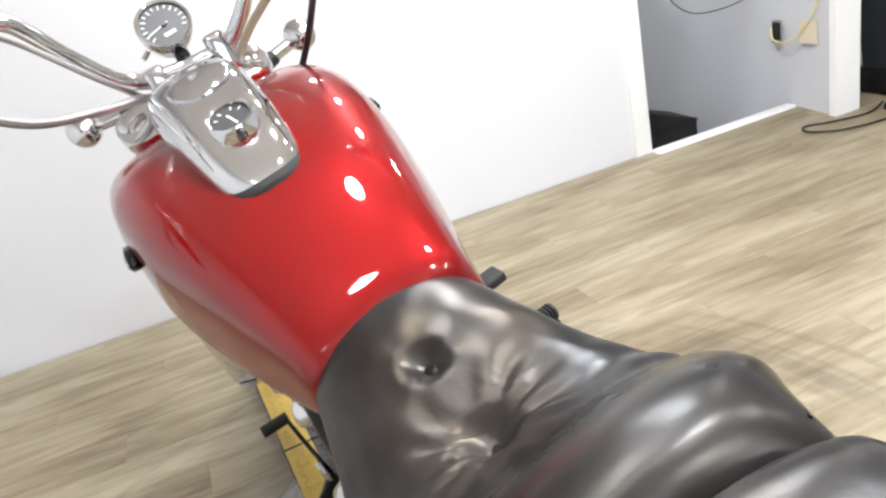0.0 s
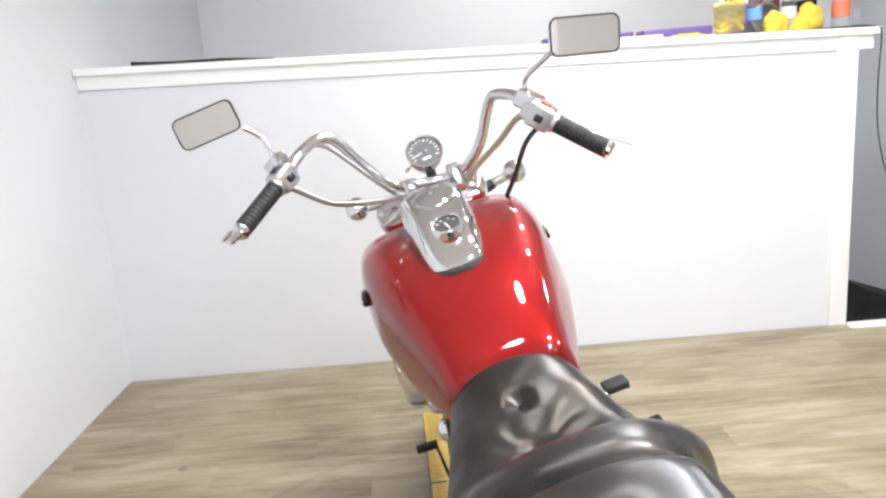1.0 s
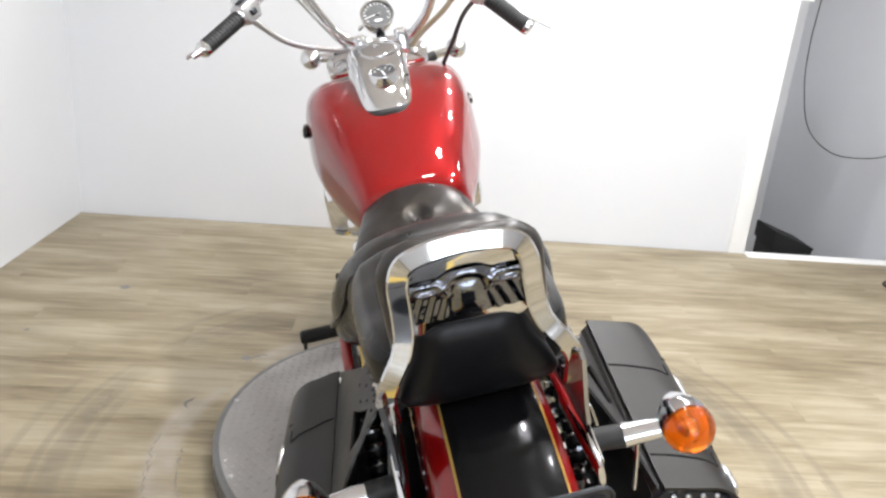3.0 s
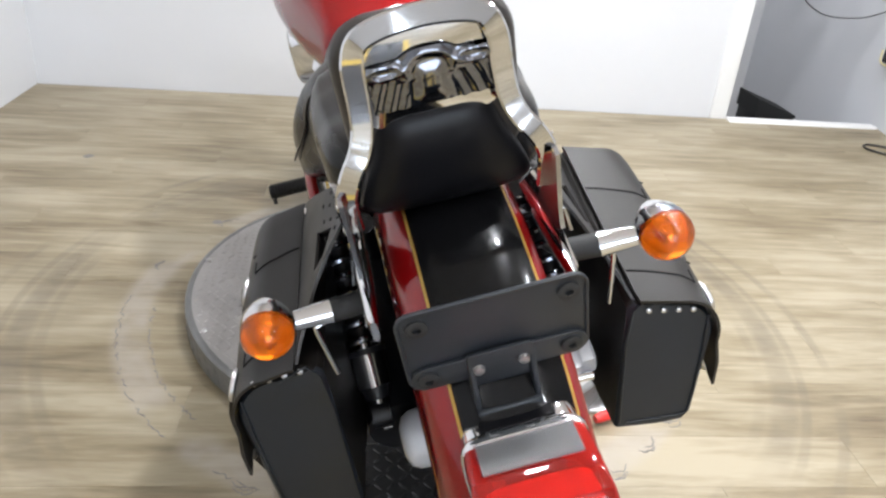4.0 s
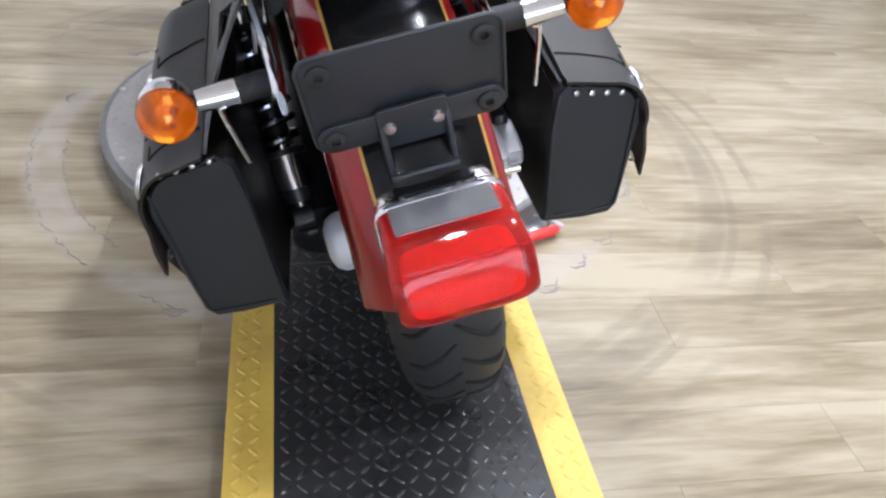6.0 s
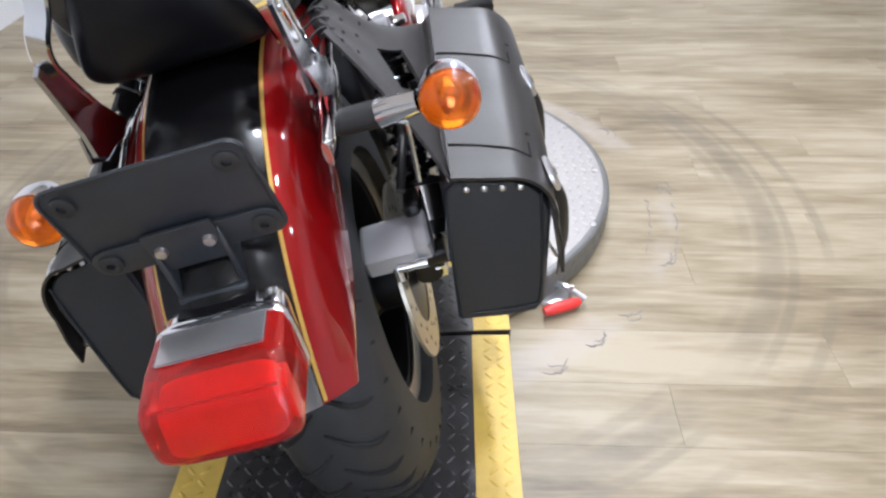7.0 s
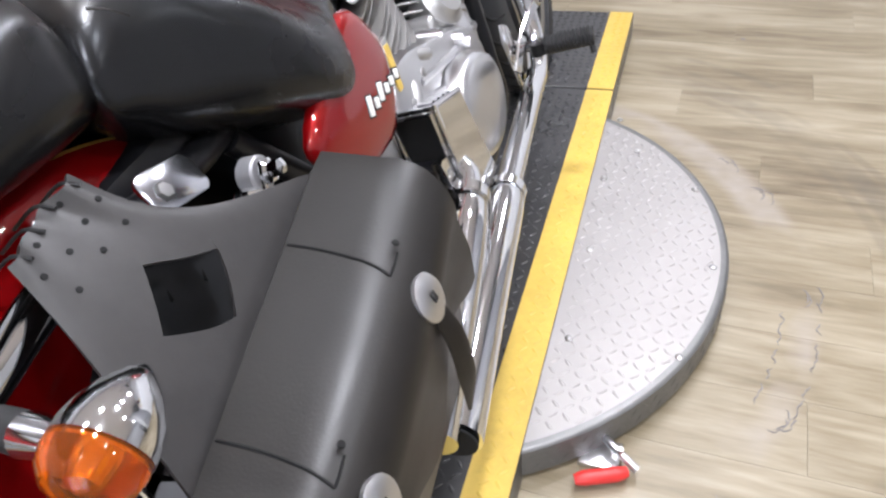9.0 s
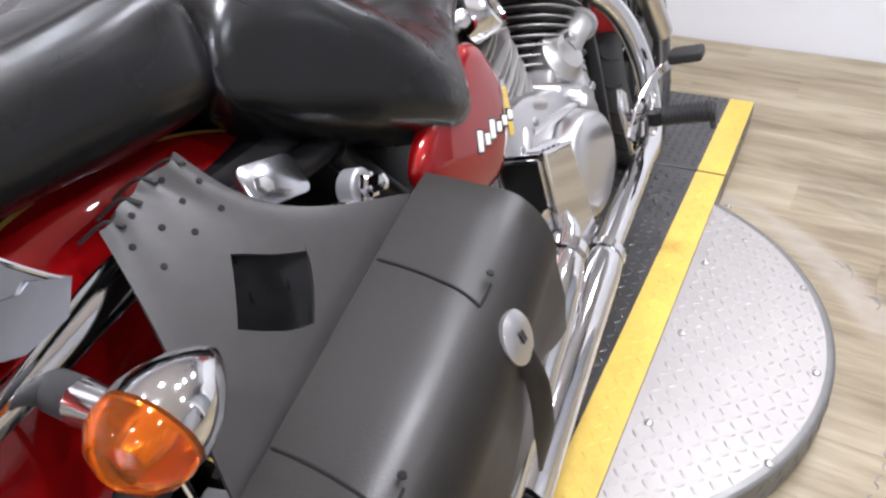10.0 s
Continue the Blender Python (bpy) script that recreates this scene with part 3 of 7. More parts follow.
ramp = thing("ramp", "black tread plate wheel ramp with yellow edges", "ramp", RAMP_M)
PIECES = [(-2.6, -0.626, 1.8, "rear_section"), (-0.620, 0.655, 0.0, "turning_section"), (0.662, 1.165, 0.0, "front_section")]
TAPE = 0.072
for lo, hi, turn, name in PIECES:
    sec = part(name, bm_box((-HALF, lo, 0.004), (HALF, hi, TOP), 0.002, 1), BLACKPLATE, ramp, "black painted tread plate section")
    if turn:  # the approach lies a little askew
        sec.matrix_basis = RAMP_M.inverted() @ pose(0.393, 0.45, 0, 0, 0, turn) @ pose(0, 0.89, 0)
    for sx in (-1, 1):
        x0, x1 = (HALF - TAPE, HALF - 0.001) if sx > 0 else (-HALF + 0.001, -HALF + TAPE)
        part("edge_stripe", bm_box((x0, lo + 0.001, TOP - 0.002), (x1, hi - 0.001, TOP + 0.0008)), YELLOW, sec, "worn yellow safety stripe", smooth=False)
    near = lambda x, y, lo=lo, hi=hi: lo + 0.012 < y < hi - 0.012 and y > -1.5
    tread(sec, lugs(lambda x, y: near(x, y) and abs(x) < HALF - TAPE - 0.010, Matrix(), TOP), BLACKPLATE, "raised black diamond tread")
    tread(sec, lugs(lambda x, y: near(x, y) and HALF - TAPE + 0.0095 < abs(x) < HALF - 0.0095, Matrix(), TOP + 0.0008), YELLOW, "raised yellow diamond tread")

# toggle clamp with a red grip beside the turntable
clamp = thing("toggle_clamp", "steel toggle clamp with a red rubber grip", "clamp", pose(0, 0, 0))
part("base", bm_box((0.735, 0.90, 0.0), (0.80, 0.955, 0.012), 0.003, m=pose(0, 0, 0)), SATIN, clamp)
part("arm", bm_tube([(0.755, 0.965, 0.02), (0.785, 0.93, 0.035), (0.83, 0.905, 0.02)], 0.007, 8), SATIN, clamp)
part("spindle", bm_tube([(0.80, 0.92, 0.0), (0.80, 0.92, 0.045)], 0.005, 8, smooth=False), STAINLESS, clamp)
part("grip", bm_tube([(0.815, 0.898, 0.02), (0.80, 0.888, 0.021), (0.755, 0.868, 0.021), (0.738, 0.860, 0.020)], [0.009, 0.0125, 0.0125, 0.009], 12), REDGRIP, clamp, "red rubber grip")

# ---- the motorcycle, in its own upright frame: y ahead, origin where the rear tyre stands ----
BIKE_M = pose(0.529 - 0.104 * 0.42, 0.42, 0.08) @ pose(0, 0, 0, 0, 0, 5.9) @ pose(0, 0, 0, 0, -14.9, 0)
bike = thing("motorcycle", "red and chrome cruiser motorcycle leaning on its side stand", "motorcycle", BIKE_M)
AXLE = Vector((0, 0.06, 0.325))  # centre of the mudguard arc
WHEEL = Vector((0, 0.095, 0.300))


def section(y, hw, top, bottom, power=2.6, n=32, skew=0.0, wide=0.5, low_power=None):
    """A rounded cross-section at y; wide: the height at which it is widest."""
    out = []
    zm = bottom + (top - bottom) * wide
    for i in range(n):
        a = 2 * math.pi * i / n
        c, s = math.cos(a), math.sin(a)
        if s < 0 and low_power:
            power_ = low_power
        else:
            power_ = power
        x = hw * math.copysign(abs(c) ** (2 / power_), c)
        up = (top - zm) if s > 0 else (zm - bottom)
        z = zm + up * math.copysign(abs(s) ** (2 / power_), s)
        out.append((x, y + skew * (z - zm), z))
    return out


def interp(rows, y):
    """Smooth rows of (y, values...) at y."""
    rows = sorted(rows)
    ys = [r[0] for r in rows]
    j = max(0, min(len(ys) - 2, sum(1 for q in ys if q <= y) - 1))
    a, b = rows[j], rows[j + 1]
    p, q = rows[max(j - 1, 0)], rows[min(j + 2, len(rows) - 1)]
    h = b[0] - a[0]
    s = (y - a[0]) / h
    out = []
    for k in range(1, len(a)):
        ma = (b[k] - p[k]) / (b[0] - p[0]) * h
        mb = (q[k] - a[k]) / (q[0] - a[0]) * h
        out.append((2 * s ** 3 - 3 * s ** 2 + 1) * a[k] + (s ** 3 - 2 * s ** 2 + s) * ma + (3 * s ** 2 - 2 * s ** 3) * b[k] + (s ** 3 - s ** 2) * mb)
    return out


# tank: y, half width, top, bottom, power
TANK = [(0.655, 0.084, 0.752, 0.705, 2.4), (0.660, 0.104, 0.768, 0.685, 2.6), (0.668, 0.112, 0.783, 0.675, 2.5), (0.69, 0.119, 0.802, 0.670, 2.4), (0.75, 0.136, 0.842, 0.665, 2.4), (0.85, 0.166, 0.900, 0.670, 2.4),
        (0.95, 0.192, 0.940, 0.690, 2.4), (1.05, 0.206, 0.960, 0.705, 2.4), (1.13, 0.207, 0.962, 0.725, 2.4), (1.19, 0.203, 0.955, 0.745, 2.4), (1.235, 0.188, 0.935, 0.775, 2.3),
        (1.262, 0.152, 0.905, 0.805, 2.2), (1.272, 0.09, 0.880, 0.830, 2.0)]
ys = [0.655, 0.657, 0.660, 0.664, 0.668, 0.676] + [0.69 + 0.54 * i / 27 for i in range(28)] + [1.245, 1.255, 1.264, 1.269, 1.272]
rings = []
for y in ys:
    hw, top, bot, pw = interp(TANK, y)
    rings.append([(0.004 + x + math.copysign(0.020 * max(0.0, (top - z) / (top - bot) - 0.24), x) * min(1.0, hw / 0.15), yy, z) for x, yy, z in section(y, hw - 0.002 * min(1.0, hw / 0.15), top, bot, pw * 1.85, 112, wide=0.40, low_power=3.0)])
part("tank", bm_loft(rings), RED, bike, "glossy candy red teardrop fuel tank", angle=60)
# oval badges on its flanks
for sx in (-1, 1):
    m = frame_of((sx * 0.2035, 1.045, 0.862), (0, 1, -0.06), (-sx * 0.16, 0, 1))
    badge = part("badge", bm_plate(oval(0.085, 0.034), 0.014, m @ pose(0, 0, -0.007), 0.003), BLACKP, bike, "small chrome and black tank badge")
    part("inlay", bm_plate(oval(0.07, 0.022), 0.003, m @ pose(0, 0, 0.0062 if sx > 0 else -0.0092)), CHROME, badge)

# console: chrome shell over a black gasket
CON = [(0.852, 0.010, 0.896), (0.855, 0.026, 0.906), (0.862, 0.040, 0.921), (0.876, 0.052, 0.941), (0.895, 0.0595, 0.962), (0.93, 0.065, 0.988), (0.97, 0.069, 1.007), (1.01, 0.073, 1.020), (1.06, 0.076, 1.030), (1.10, 0.075, 1.034), (1.135, 0.068, 1.030), (1.152, 0.048, 1.020), (1.158, 0.018, 1.005)]
for name, grow, drop, mat, label in (("console_gasket", 0.007, -0.012, RUBBER, "black rubber console gasket"), ("console", 0.0, 0.0, CHROME, "polished chrome tank console")):
    rings = []
    for i in range(41):
        y = 0.852 + (1.158 - 0.852) * (0.5 - 0.5 * math.cos(math.pi * i / 40))
        hw, top = interp(CON, y)
        base = interp(TANK, y)[1] - 0.05
        yy = 1.005 + (y - 1.005) * (1 + grow * 6)
        rings.append(section(yy, hw + grow, max(top + drop, base + 0.01) if grow == 0 else interp(TANK, y)[1] + 0.004, base, 3.6, 32, wide=0.35))
    part(name, bm_loft(rings), mat, bike, label, angle=50)
slope = Vector((0, 1, 0.27)).normalized()
capm = frame_of((0.006, 1.020, 1.0225), (1, 0, 0), slope)
cap = part("fuel_cap", bm_lathe([(-0.004, 0.0), (-0.006, 0.046), (0.001, 0.046), (0.004, 0.042), (0.006, 0.025), (0.0065, 0)], (0, 0, 0), (0, 0, 1), 40), CHROME, bike, "round chrome fuel cap")
cap.data.transform(capm)
kb = part("key_cover", bm_lathe([(0.005, 0.0), (0.005, 0.008), (0.010, 0.007), (0.011, 0)], (0.0, 0.012, 0), (0, 0, 1), 16), CHROME, cap)
kb.data.transform(capm)
gm = frame_of((0.004, 0.908, 0.974), (1, 0, 0), Vector((0, 1, 0.42)))
fg = part("fuel_gauge", bm_lathe([(-0.02, 0.0), (-0.02, 0.032), (0.012, 0.032), (0.016, 0.029), (0.014, 0.026), (0.008, 0.026), (0.008, 0)], (0, 0, 0), (0, 0, 1), 36), CHROME, bike, "round chrome-rimmed fuel gauge")
fg.data.transform(gm)
for nm, b, mt in (("dial", bm_lathe([(0.0075, 0), (0.0075, 0.0258), (0.0092, 0.0258), (0.0092, 0)], (0, 0, 0), (0, 0, 1), 32), GAUGE),
                  ("pointer", bm_box((-0.0012, -0.016, 0.0095), (0.0012, 0.008, 0.0105), 0, m=pose(0, 0, 0, 0, 0, 12)), WHITEMARK)):
    o = part(nm, b, mt, fg)
    o.data.transform(gm)
for a in (-60, -25, 60, 25):
    o = part("mark", bm_box((-0.001, 0.017, 0.0094), (0.001, 0.022, 0.0102), 0, m=pose(0, 0, 0, 0, 0, a)), WHITEMARK, fg)
    o.data.transform(gm)

# speedometer
sm = frame_of((0.036, 1.284, 1.087), (1, 0.06, 0), Vector((0, 0.62, 0.78)))
sp = part("speedometer", bm_lathe([(-0.052, 0.0), (-0.052, 0.018), (-0.046, 0.034), (-0.02, 0.044), (0.002, 0.046), (0.005, 0.0445), (0.003, 0.040), (-0.003, 0.040), (-0.003, 0)], (0, 0, 0), (0, 0, 1), 44), CHROME, bike, "round chrome speedometer with a black dial")
sp.data.transform(sm)
for nm, b, mt in (("dial", bm_lathe([(-0.004, 0), (-0.004, 0.0398), (-0.0015, 0.0398), (-0.0015, 0)], (0, 0, 0), (0, 0, 1), 40), GAUGE),
                  ("pointer", bm_box((-0.001, -0.008, -0.001), (0.001, 0.032, 0.0), 0, m=pose(0, 0, 0, 0, 0, 102)), WHITEMARK),
                  ("hub", bm_lathe([(-0.001, 0), (-0.001, 0.005), (0.002, 0.004), (0.002, 0)], (0, 0, 0), (0, 0, 1), 14), GAUGE),
                  ("odometer", bm_box((-0.010, -0.022, -0.0013), (0.010, -0.016, -0.0003)), WHITEMARK)):
    o = part(nm, b, mt, sp)
    o.data.transform(sm)
for i in range(15):
    o = part("mark", bm_box((-0.0009, 0.031 if i % 2 else 0.0285, -0.0014), (0.0009, 0.0365, -0.0006), 0, m=pose(0, 0, 0, 0, 0, 120 - 240 * i / 14)), WHITEMARK, sp)
    o.data.transform(sm)
part("speedometer_stalk", bm_tube([(0.036, 1.300, 1.045), (0.034, 1.288, 1.02), (0.032, 1.26, 0.985)], 0.013, 12), BLACKP, bike)
part("trip_knob", bm_tube([(-0.008, 1.292, 1.062), (-0.022, 1.288, 1.055)], 0.004, 8, smooth=False), CHROME, bike)

# steering head, yokes, forks, headlight, front wheel
FORK = Vector((0.02, 0.53, -0.85)).normalized()
for x in (-0.095, 0.115):
    top = Vector((x, 1.235, 0.985))
    part("fork_tube", bm_tube([top, top + 0.42 * FORK], 0.021, 16, smooth=False), CHROME, bike)
    part("fork_slider", bm_tube([top + 0.40 * FORK, top + 0.80 * FORK], 0.029, 16, smooth=False), SATIN, bike)
    part("fork_cap", bm_lathe([(-0.006, 0), (-0.006, 0.024), (0.008, 0.024), (0.014, 0.014), (0.015, 0)], top, -FORK, 16), CHROME, bike)
part("top_yoke", bm_plate(rounded(0.27, 0.085, 0.035), 0.03, frame_of((0.01, 1.238, 0.96), (1, 0, 0), (0, 0.85, 0.53)), 0.005), CHROME, bike)
part("lower_yoke", bm_plate(rounded(0.27, 0.085, 0.035), 0.03, frame_of((0.013, 1.325, 0.815), (1, 0, 0), (0, 0.85, 0.53)), 0.005), CHROME, bike)
part("steering_head", bm_tube([(0.0, 1.215, 0.97), (0.0, 1.30, 0.81)], 0.032, 16, smooth=False), FRAMEBLK, bike)
hl = part("headlight", bm_lathe([(-0.12, 0), (-0.12, 0.025), (-0.10, 0.06), (-0.05, 0.085), (0.01, 0.092), (0.03, 0.094), (0.034, 0.088), (0.028, 0)], (0.02, 1.47, 0.88), (0.05, 1, -0.1), 32), CHROME, bike, "round chrome headlight shell")
part("lens", bm_lathe([(0.029, 0), (0.029, 0.086), (0.04, 0.06), (0.046, 0)], (0.02, 1.47, 0.88), (0.05, 1, -0.1), 32), CLEARLENS, hl)

FAX = Vector((0.035, 1.685, 0.29))


def wheel(name, at, outer, width, rim_r, spokes, label, tread_label):
    root = part(name, bm_lathe([(-width * 0.30, rim_r - 0.022), (-width * 0.36, rim_r + 0.010), (-width * 0.33, rim_r + 0.012), (-width * 0.26, rim_r - 0.004), (width * 0.26, rim_r - 0.004), (width * 0.33, rim_r + 0.012), (width * 0.36, rim_r + 0.010), (width * 0.30, rim_r - 0.022), (-width * 0.30, rim_r - 0.022)],
                               at, (1, 0, 0), 64), FRAMEBLK, bike, label, angle=35)
    for sx in (-1, 1):
        part("rim_edge", bm_lathe([(sx * width * 0.330, rim_r - 0.017), (sx * width * 0.345, rim_r - 0.017), (sx * width * 0.366, rim_r - 0.004), (sx * width * 0.376, rim_r + 0.002), (sx * width * 0.372, rim_r + 0.012), (sx * width * 0.340, rim_r + 0.010), (sx * width * 0.330, rim_r - 0.014), (sx * width * 0.330, rim_r - 0.017)], at, (1, 0, 0), 64), BRASS, root, "machined bright rim edge")
    prof = []
    for i in range(15):
        a = math.pi * i / 14
        c, s = math.cos(a), math.sin(a)
        prof.append((-width / 2 * math.copysign(abs(c) ** 0.75, c), rim_r + 0.006 + (outer - rim_r - 0.006) * abs(s) ** 0.62))
    tyre = part("tyre", bm_lathe(prof + [(width * 0.40, rim_r + 0.004), (-width * 0.40, rim_r + 0.004), prof[0]], at, (1, 0, 0), 72), TYRE, root, tread_label, angle=60)
    part("hub", bm_lathe([(-0.055, 0), (-0.055, 0.045), (-0.03, 0.06), (0.03, 0.06), (0.055, 0.045), (0.055, 0)], at, (1, 0, 0), 32), FRAMEBLK, root)
    for i in range(spokes):
        a = 2 * math.pi * i / spokes + 0.4
        pts = []
        for u in (0.0, 0.35, 0.7, 1.0):
            r = 0.05 + u * (rim_r - 0.062)
            b = a + 0.35 * u * u
            pts.append(at + Vector((0, r * math.cos(b), r * math.sin(b))))
        part("spoke", bm_tube(pts, [0.020, 0.016, 0.014, 0.018], 10, 4, flat=0.55), FRAMEBLK, root, "black cast spoke")
        part("spoke_edge", bm_tube([p + Vector((0.021, 0, 0)) for p in pts[1:]], 0.0034, 6, 4), CHROME, root, "machined bright spoke edge")
    # curved grooves: near-black bars on the rubber stand in for their shade
    for i in range(30):
        for sx in (-1, 1):
            a0 = 2 * math.pi * (i + (0.5 if sx > 0 else 0)) / 30
            pts = []
            for u in (0.02, 0.35, 0.66, 0.97):
                x = sx * width / 2 * u
                c = min(1.0, u)
                r = rim_r + 0.006 + (outer - rim_r - 0.006) * (max(0.0, 1 - c ** (1 / 0.75 * 2)) ** 0.31) + 0.0006
                a = a0 + 0.30 * u - 0.12 * u * u
                pts.append(at + Vector((x, r * math.cos(a), r * math.sin(a))))
            part("groove_shade_bar", bm_tube(pts, [0.0018, 0.0036, 0.0040, 0.0022], 6, 4), HOLLOW, tyre)
    return root


rear = wheel("rear_wheel", WHEEL, 0.306, 0.158, 0.186, 5, "black five-spoke cast wheel with a bright rim", "worn wide rear tyre with curved grooves")
part("brake_disc", bm_lathe([(0.102, 0.080), (0.102, 0.131), (0.107, 0.131), (0.107, 0.080), (0.102, 0.080)], WHEEL, (1, 0, 0), 56), BRASS, rear, "yellowed steel brake disc")
part("disc_carrier", bm_lathe([(0.05, 0), (0.05, 0.05), (0.092, 0.05), (0.100, 0.081), (0.105, 0.081), (0.110, 0.040), (0.110, 0)], WHEEL, (1, 0, 0), 40), FRAMEBLK, rear)
for i in range(30):
    a = 2 * math.pi * i / 30
    r = (0.092, 0.104, 0.117)[i % 3]
    # black spot on the disc face paints the shade of a drilling
    part("disc_hole_shade", bm_lathe([(0.1072, 0), (0.1072, 0.0034), (0.1076, 0.0034), (0.1076, 0)], WHEEL + Vector((0, r * math.cos(a), r * math.sin(a))), (1, 0, 0), 10), BLACKCABLE, rear)
part("drive_flange", bm_lathe([(-0.060, 0), (-0.060, 0.150), (-0.052, 0.156), (-0.046, 0.150), (-0.046, 0)], WHEEL, (1, 0, 0), 48), FRAMEBLK, rear, "black drive flange")
wheel("front_wheel", FAX, 0.33, 0.10, 0.235, 5, "black cast front wheel with a bright rim", "front tyre with curved grooves")
# front mudguard
rings = []
for i in range(25):
    a = radians(15 + 145 * i / 24)
    ring = []
    for j in range(13):
        u = j / 12 * 2 - 1
        r = 0.362 - 0.03 * abs(u) ** 2.2 - (0.05 if abs(u) == 1 else 0)
        ring.append(FAX + Vector((0.066 * max(-1, min(1, u * 1.05)), r * math.cos(a), r * math.sin(a))))
    rings.append(ring)
bm = bm_loft(rings, close=False)
bmesh.ops.solidify(bm, geom=bm.faces[:], thickness=0.003)
part("front_mudguard", bm, RED, bike, "glossy red front mudguard", angle=60)

# rear mudguard: a crowned arc with deep side skirts
SKIRT = [(52, 0.37), (65, 0.345), (80, 0.28), (97, 0.235), (116, 0.212), (135, 0.22), (148, 0.25), (154, 0.295), (158, 0.345)]


def guard_ring(deg, crown=0.406, side=0.400, half=0.079):
    a = radians(deg)
    cut = min(interp(SKIRT, deg)[0], side - 0.035)
    pts = []
    for u in (1.0, 0.88, 0.75, 0.62, 0.5, 0.37, 0.25, 0.12):
        pts.append((-half - 0.004 * u - 0.009 * math.sin(math.pi * u), cut + (side - 0.028 - cut) * (1 - u)))
    for i in range(17):
        u = i / 16 * 2 - 1
        pts.append((half * math.copysign(abs(u) ** 0.92, u), side - 0.026 + (crown - side + 0.026) * (1 - abs(u) ** 2.8)))
    for u in (0.12, 0.25, 0.37, 0.5, 0.62, 0.75, 0.88, 1.0):
        pts.append((half + 0.004 * u + 0.009 * math.sin(math.pi * u), cut + (side - 0.028 - cut) * (1 - u)))
    return [(x, AXLE.y + r * math.cos(a), AXLE.z + r * math.sin(a)) for x, r in pts]


bm = bm_loft([guard_ring(52 + 106 * i / 40) for i in range(41)], close=False)
bmesh.ops.recalc_face_normals(bm, faces=bm.faces)
bmesh.ops.solidify(bm, geom=bm.faces[:], thickness=0.003)
guard = part("rear_mudguard", bm, RED, bike, "glossy red rear mudguard with a black centre", angle=50)


def guard_strip(x0, x1, d0, d1, lift, n=36, nx=9):
    rows = []
    for i in range(n + 1):
        a = radians(d0 + (d1 - d0) * i / n)
        row = []
        for j in range(nx):
            x = x0 + (x1 - x0) * j / (nx - 1)
            u = min(1.0, (abs(x) / 0.079) ** (1 / 0.92))
            r = 0.400 - 0.026 + 0.032 * (1 - u ** 2.8) + lift
            row.append((x, AXLE.y + r * math.cos(a), AXLE.z + r * math.sin(a)))
        rows.append(row)
    bm = bm_loft(rows, close=False)
    bmesh.ops.solidify(bm, geom=bm.faces[:], thickness=0.0008)
    return bm


part("centre_panel", guard_strip(-0.050, 0.064, 55, 157.5, 0.0036), BLACKP, guard, "gloss black centre panel")
for sx in (-1, 1):
    part("pinstripe", guard_strip(0.007 + sx * 0.0575, 0.007 + sx * 0.0605, 55, 157.5, 0.0040, nx=3), GOLD, guard, "gold pinstripe")
    part("tail_trim", guard_strip(0.007 + sx * 0.030, 0.007 + sx * 0.0565, 150.5, 157.8, 0.0050, 8, 5), CHROME, guard, "chrome tail trim")

# tail lamp: band, clear strip, red lens with a ridge
def lamp_ring(y, top, low, hw, p=5.0):
    return [(q[0] * 2 * hw, y + (0.5 - q[1]) * -0.012, low + (top - low) * (q[1] + 0.5)) for q in oval(1, 1, 32, p)]


lamp = part("tail_lamp", bm_loft([lamp_ring(-0.212, 0.574, 0.51, 0.052), lamp_ring(-0.240, 0.580, 0.505, 0.0580), lamp_ring(-0.272, 0.5785, 0.502, 0.0605)]), CHROME, bike, "chrome-backed red tail lamp with a clear window", angle=40)
part("lamp_band", bm_loft([lamp_ring(-0.2715, 0.5800, 0.502, 0.0615), lamp_ring(-0.275, 0.5810, 0.501, 0.0635), lamp_ring(-0.2800, 0.5805, 0.501, 0.0637), lamp_ring(-0.2835, 0.5790, 0.503, 0.0622)]), CHROME, lamp, "chrome band round the lamp")
part("lens", bm_loft([lamp_ring(-0.2840, 0.5770, 0.506, 0.0608, 9), lamp_ring(-0.320, 0.5730, 0.506, 0.0622, 9), lamp_ring(-0.350, 0.5650, 0.507, 0.0640, 8), lamp_ring(-0.3555, 0.5615, 0.508, 0.0640, 6), lamp_ring(-0.3595, 0.5555, 0.510, 0.0615, 4), lamp_ring(-0.361, 0.5490, 0.514, 0.0540, 4)]), REDLENS, lamp, "moulded red plastic lens", angle=50)
part("reflector", bm_loft([lamp_ring(-0.322, 0.556, 0.512, 0.050), lamp_ring(-0.340, 0.550, 0.511, 0.053), lamp_ring(-0.347, 0.542, 0.511, 0.051)]), REDBACK, lamp)
for nm, half, lift, mt, lb in (("silver_reflector", 0.0475, 0.0012, SATIN, ""), ("clear_window", 0.0490, 0.0026, CLEARLENS, "clear lens window")):
    part(nm, bm_loft([[(x * k, y, 0.5770 + 0.111 * (y + 0.2840) + lift + dz) for x, y, k in ((-half, -0.2848, 1), (half, -0.2848, 1), (half, -0.3195, 1.0), (-half, -0.3195, 1.0))] for dz in (0.0, 0.0010)]), mt, lamp, lb, angle=20)
# black patch stands in for the bracket mirrored in the chrome top
part("lamp_dark_reflection", bm_loft([[(x, y, z + dz) for x, y, z in ((-0.038, -0.2695, 0.5782), (0.036, -0.2695, 0.5782), (0.034, -0.242, 0.5795), (-0.036, -0.242, 0.5795))] for dz in (0.0, 0.0016)]), SHELL, lamp, "black patch painting the bracket's reflection on the chrome top", angle=20)
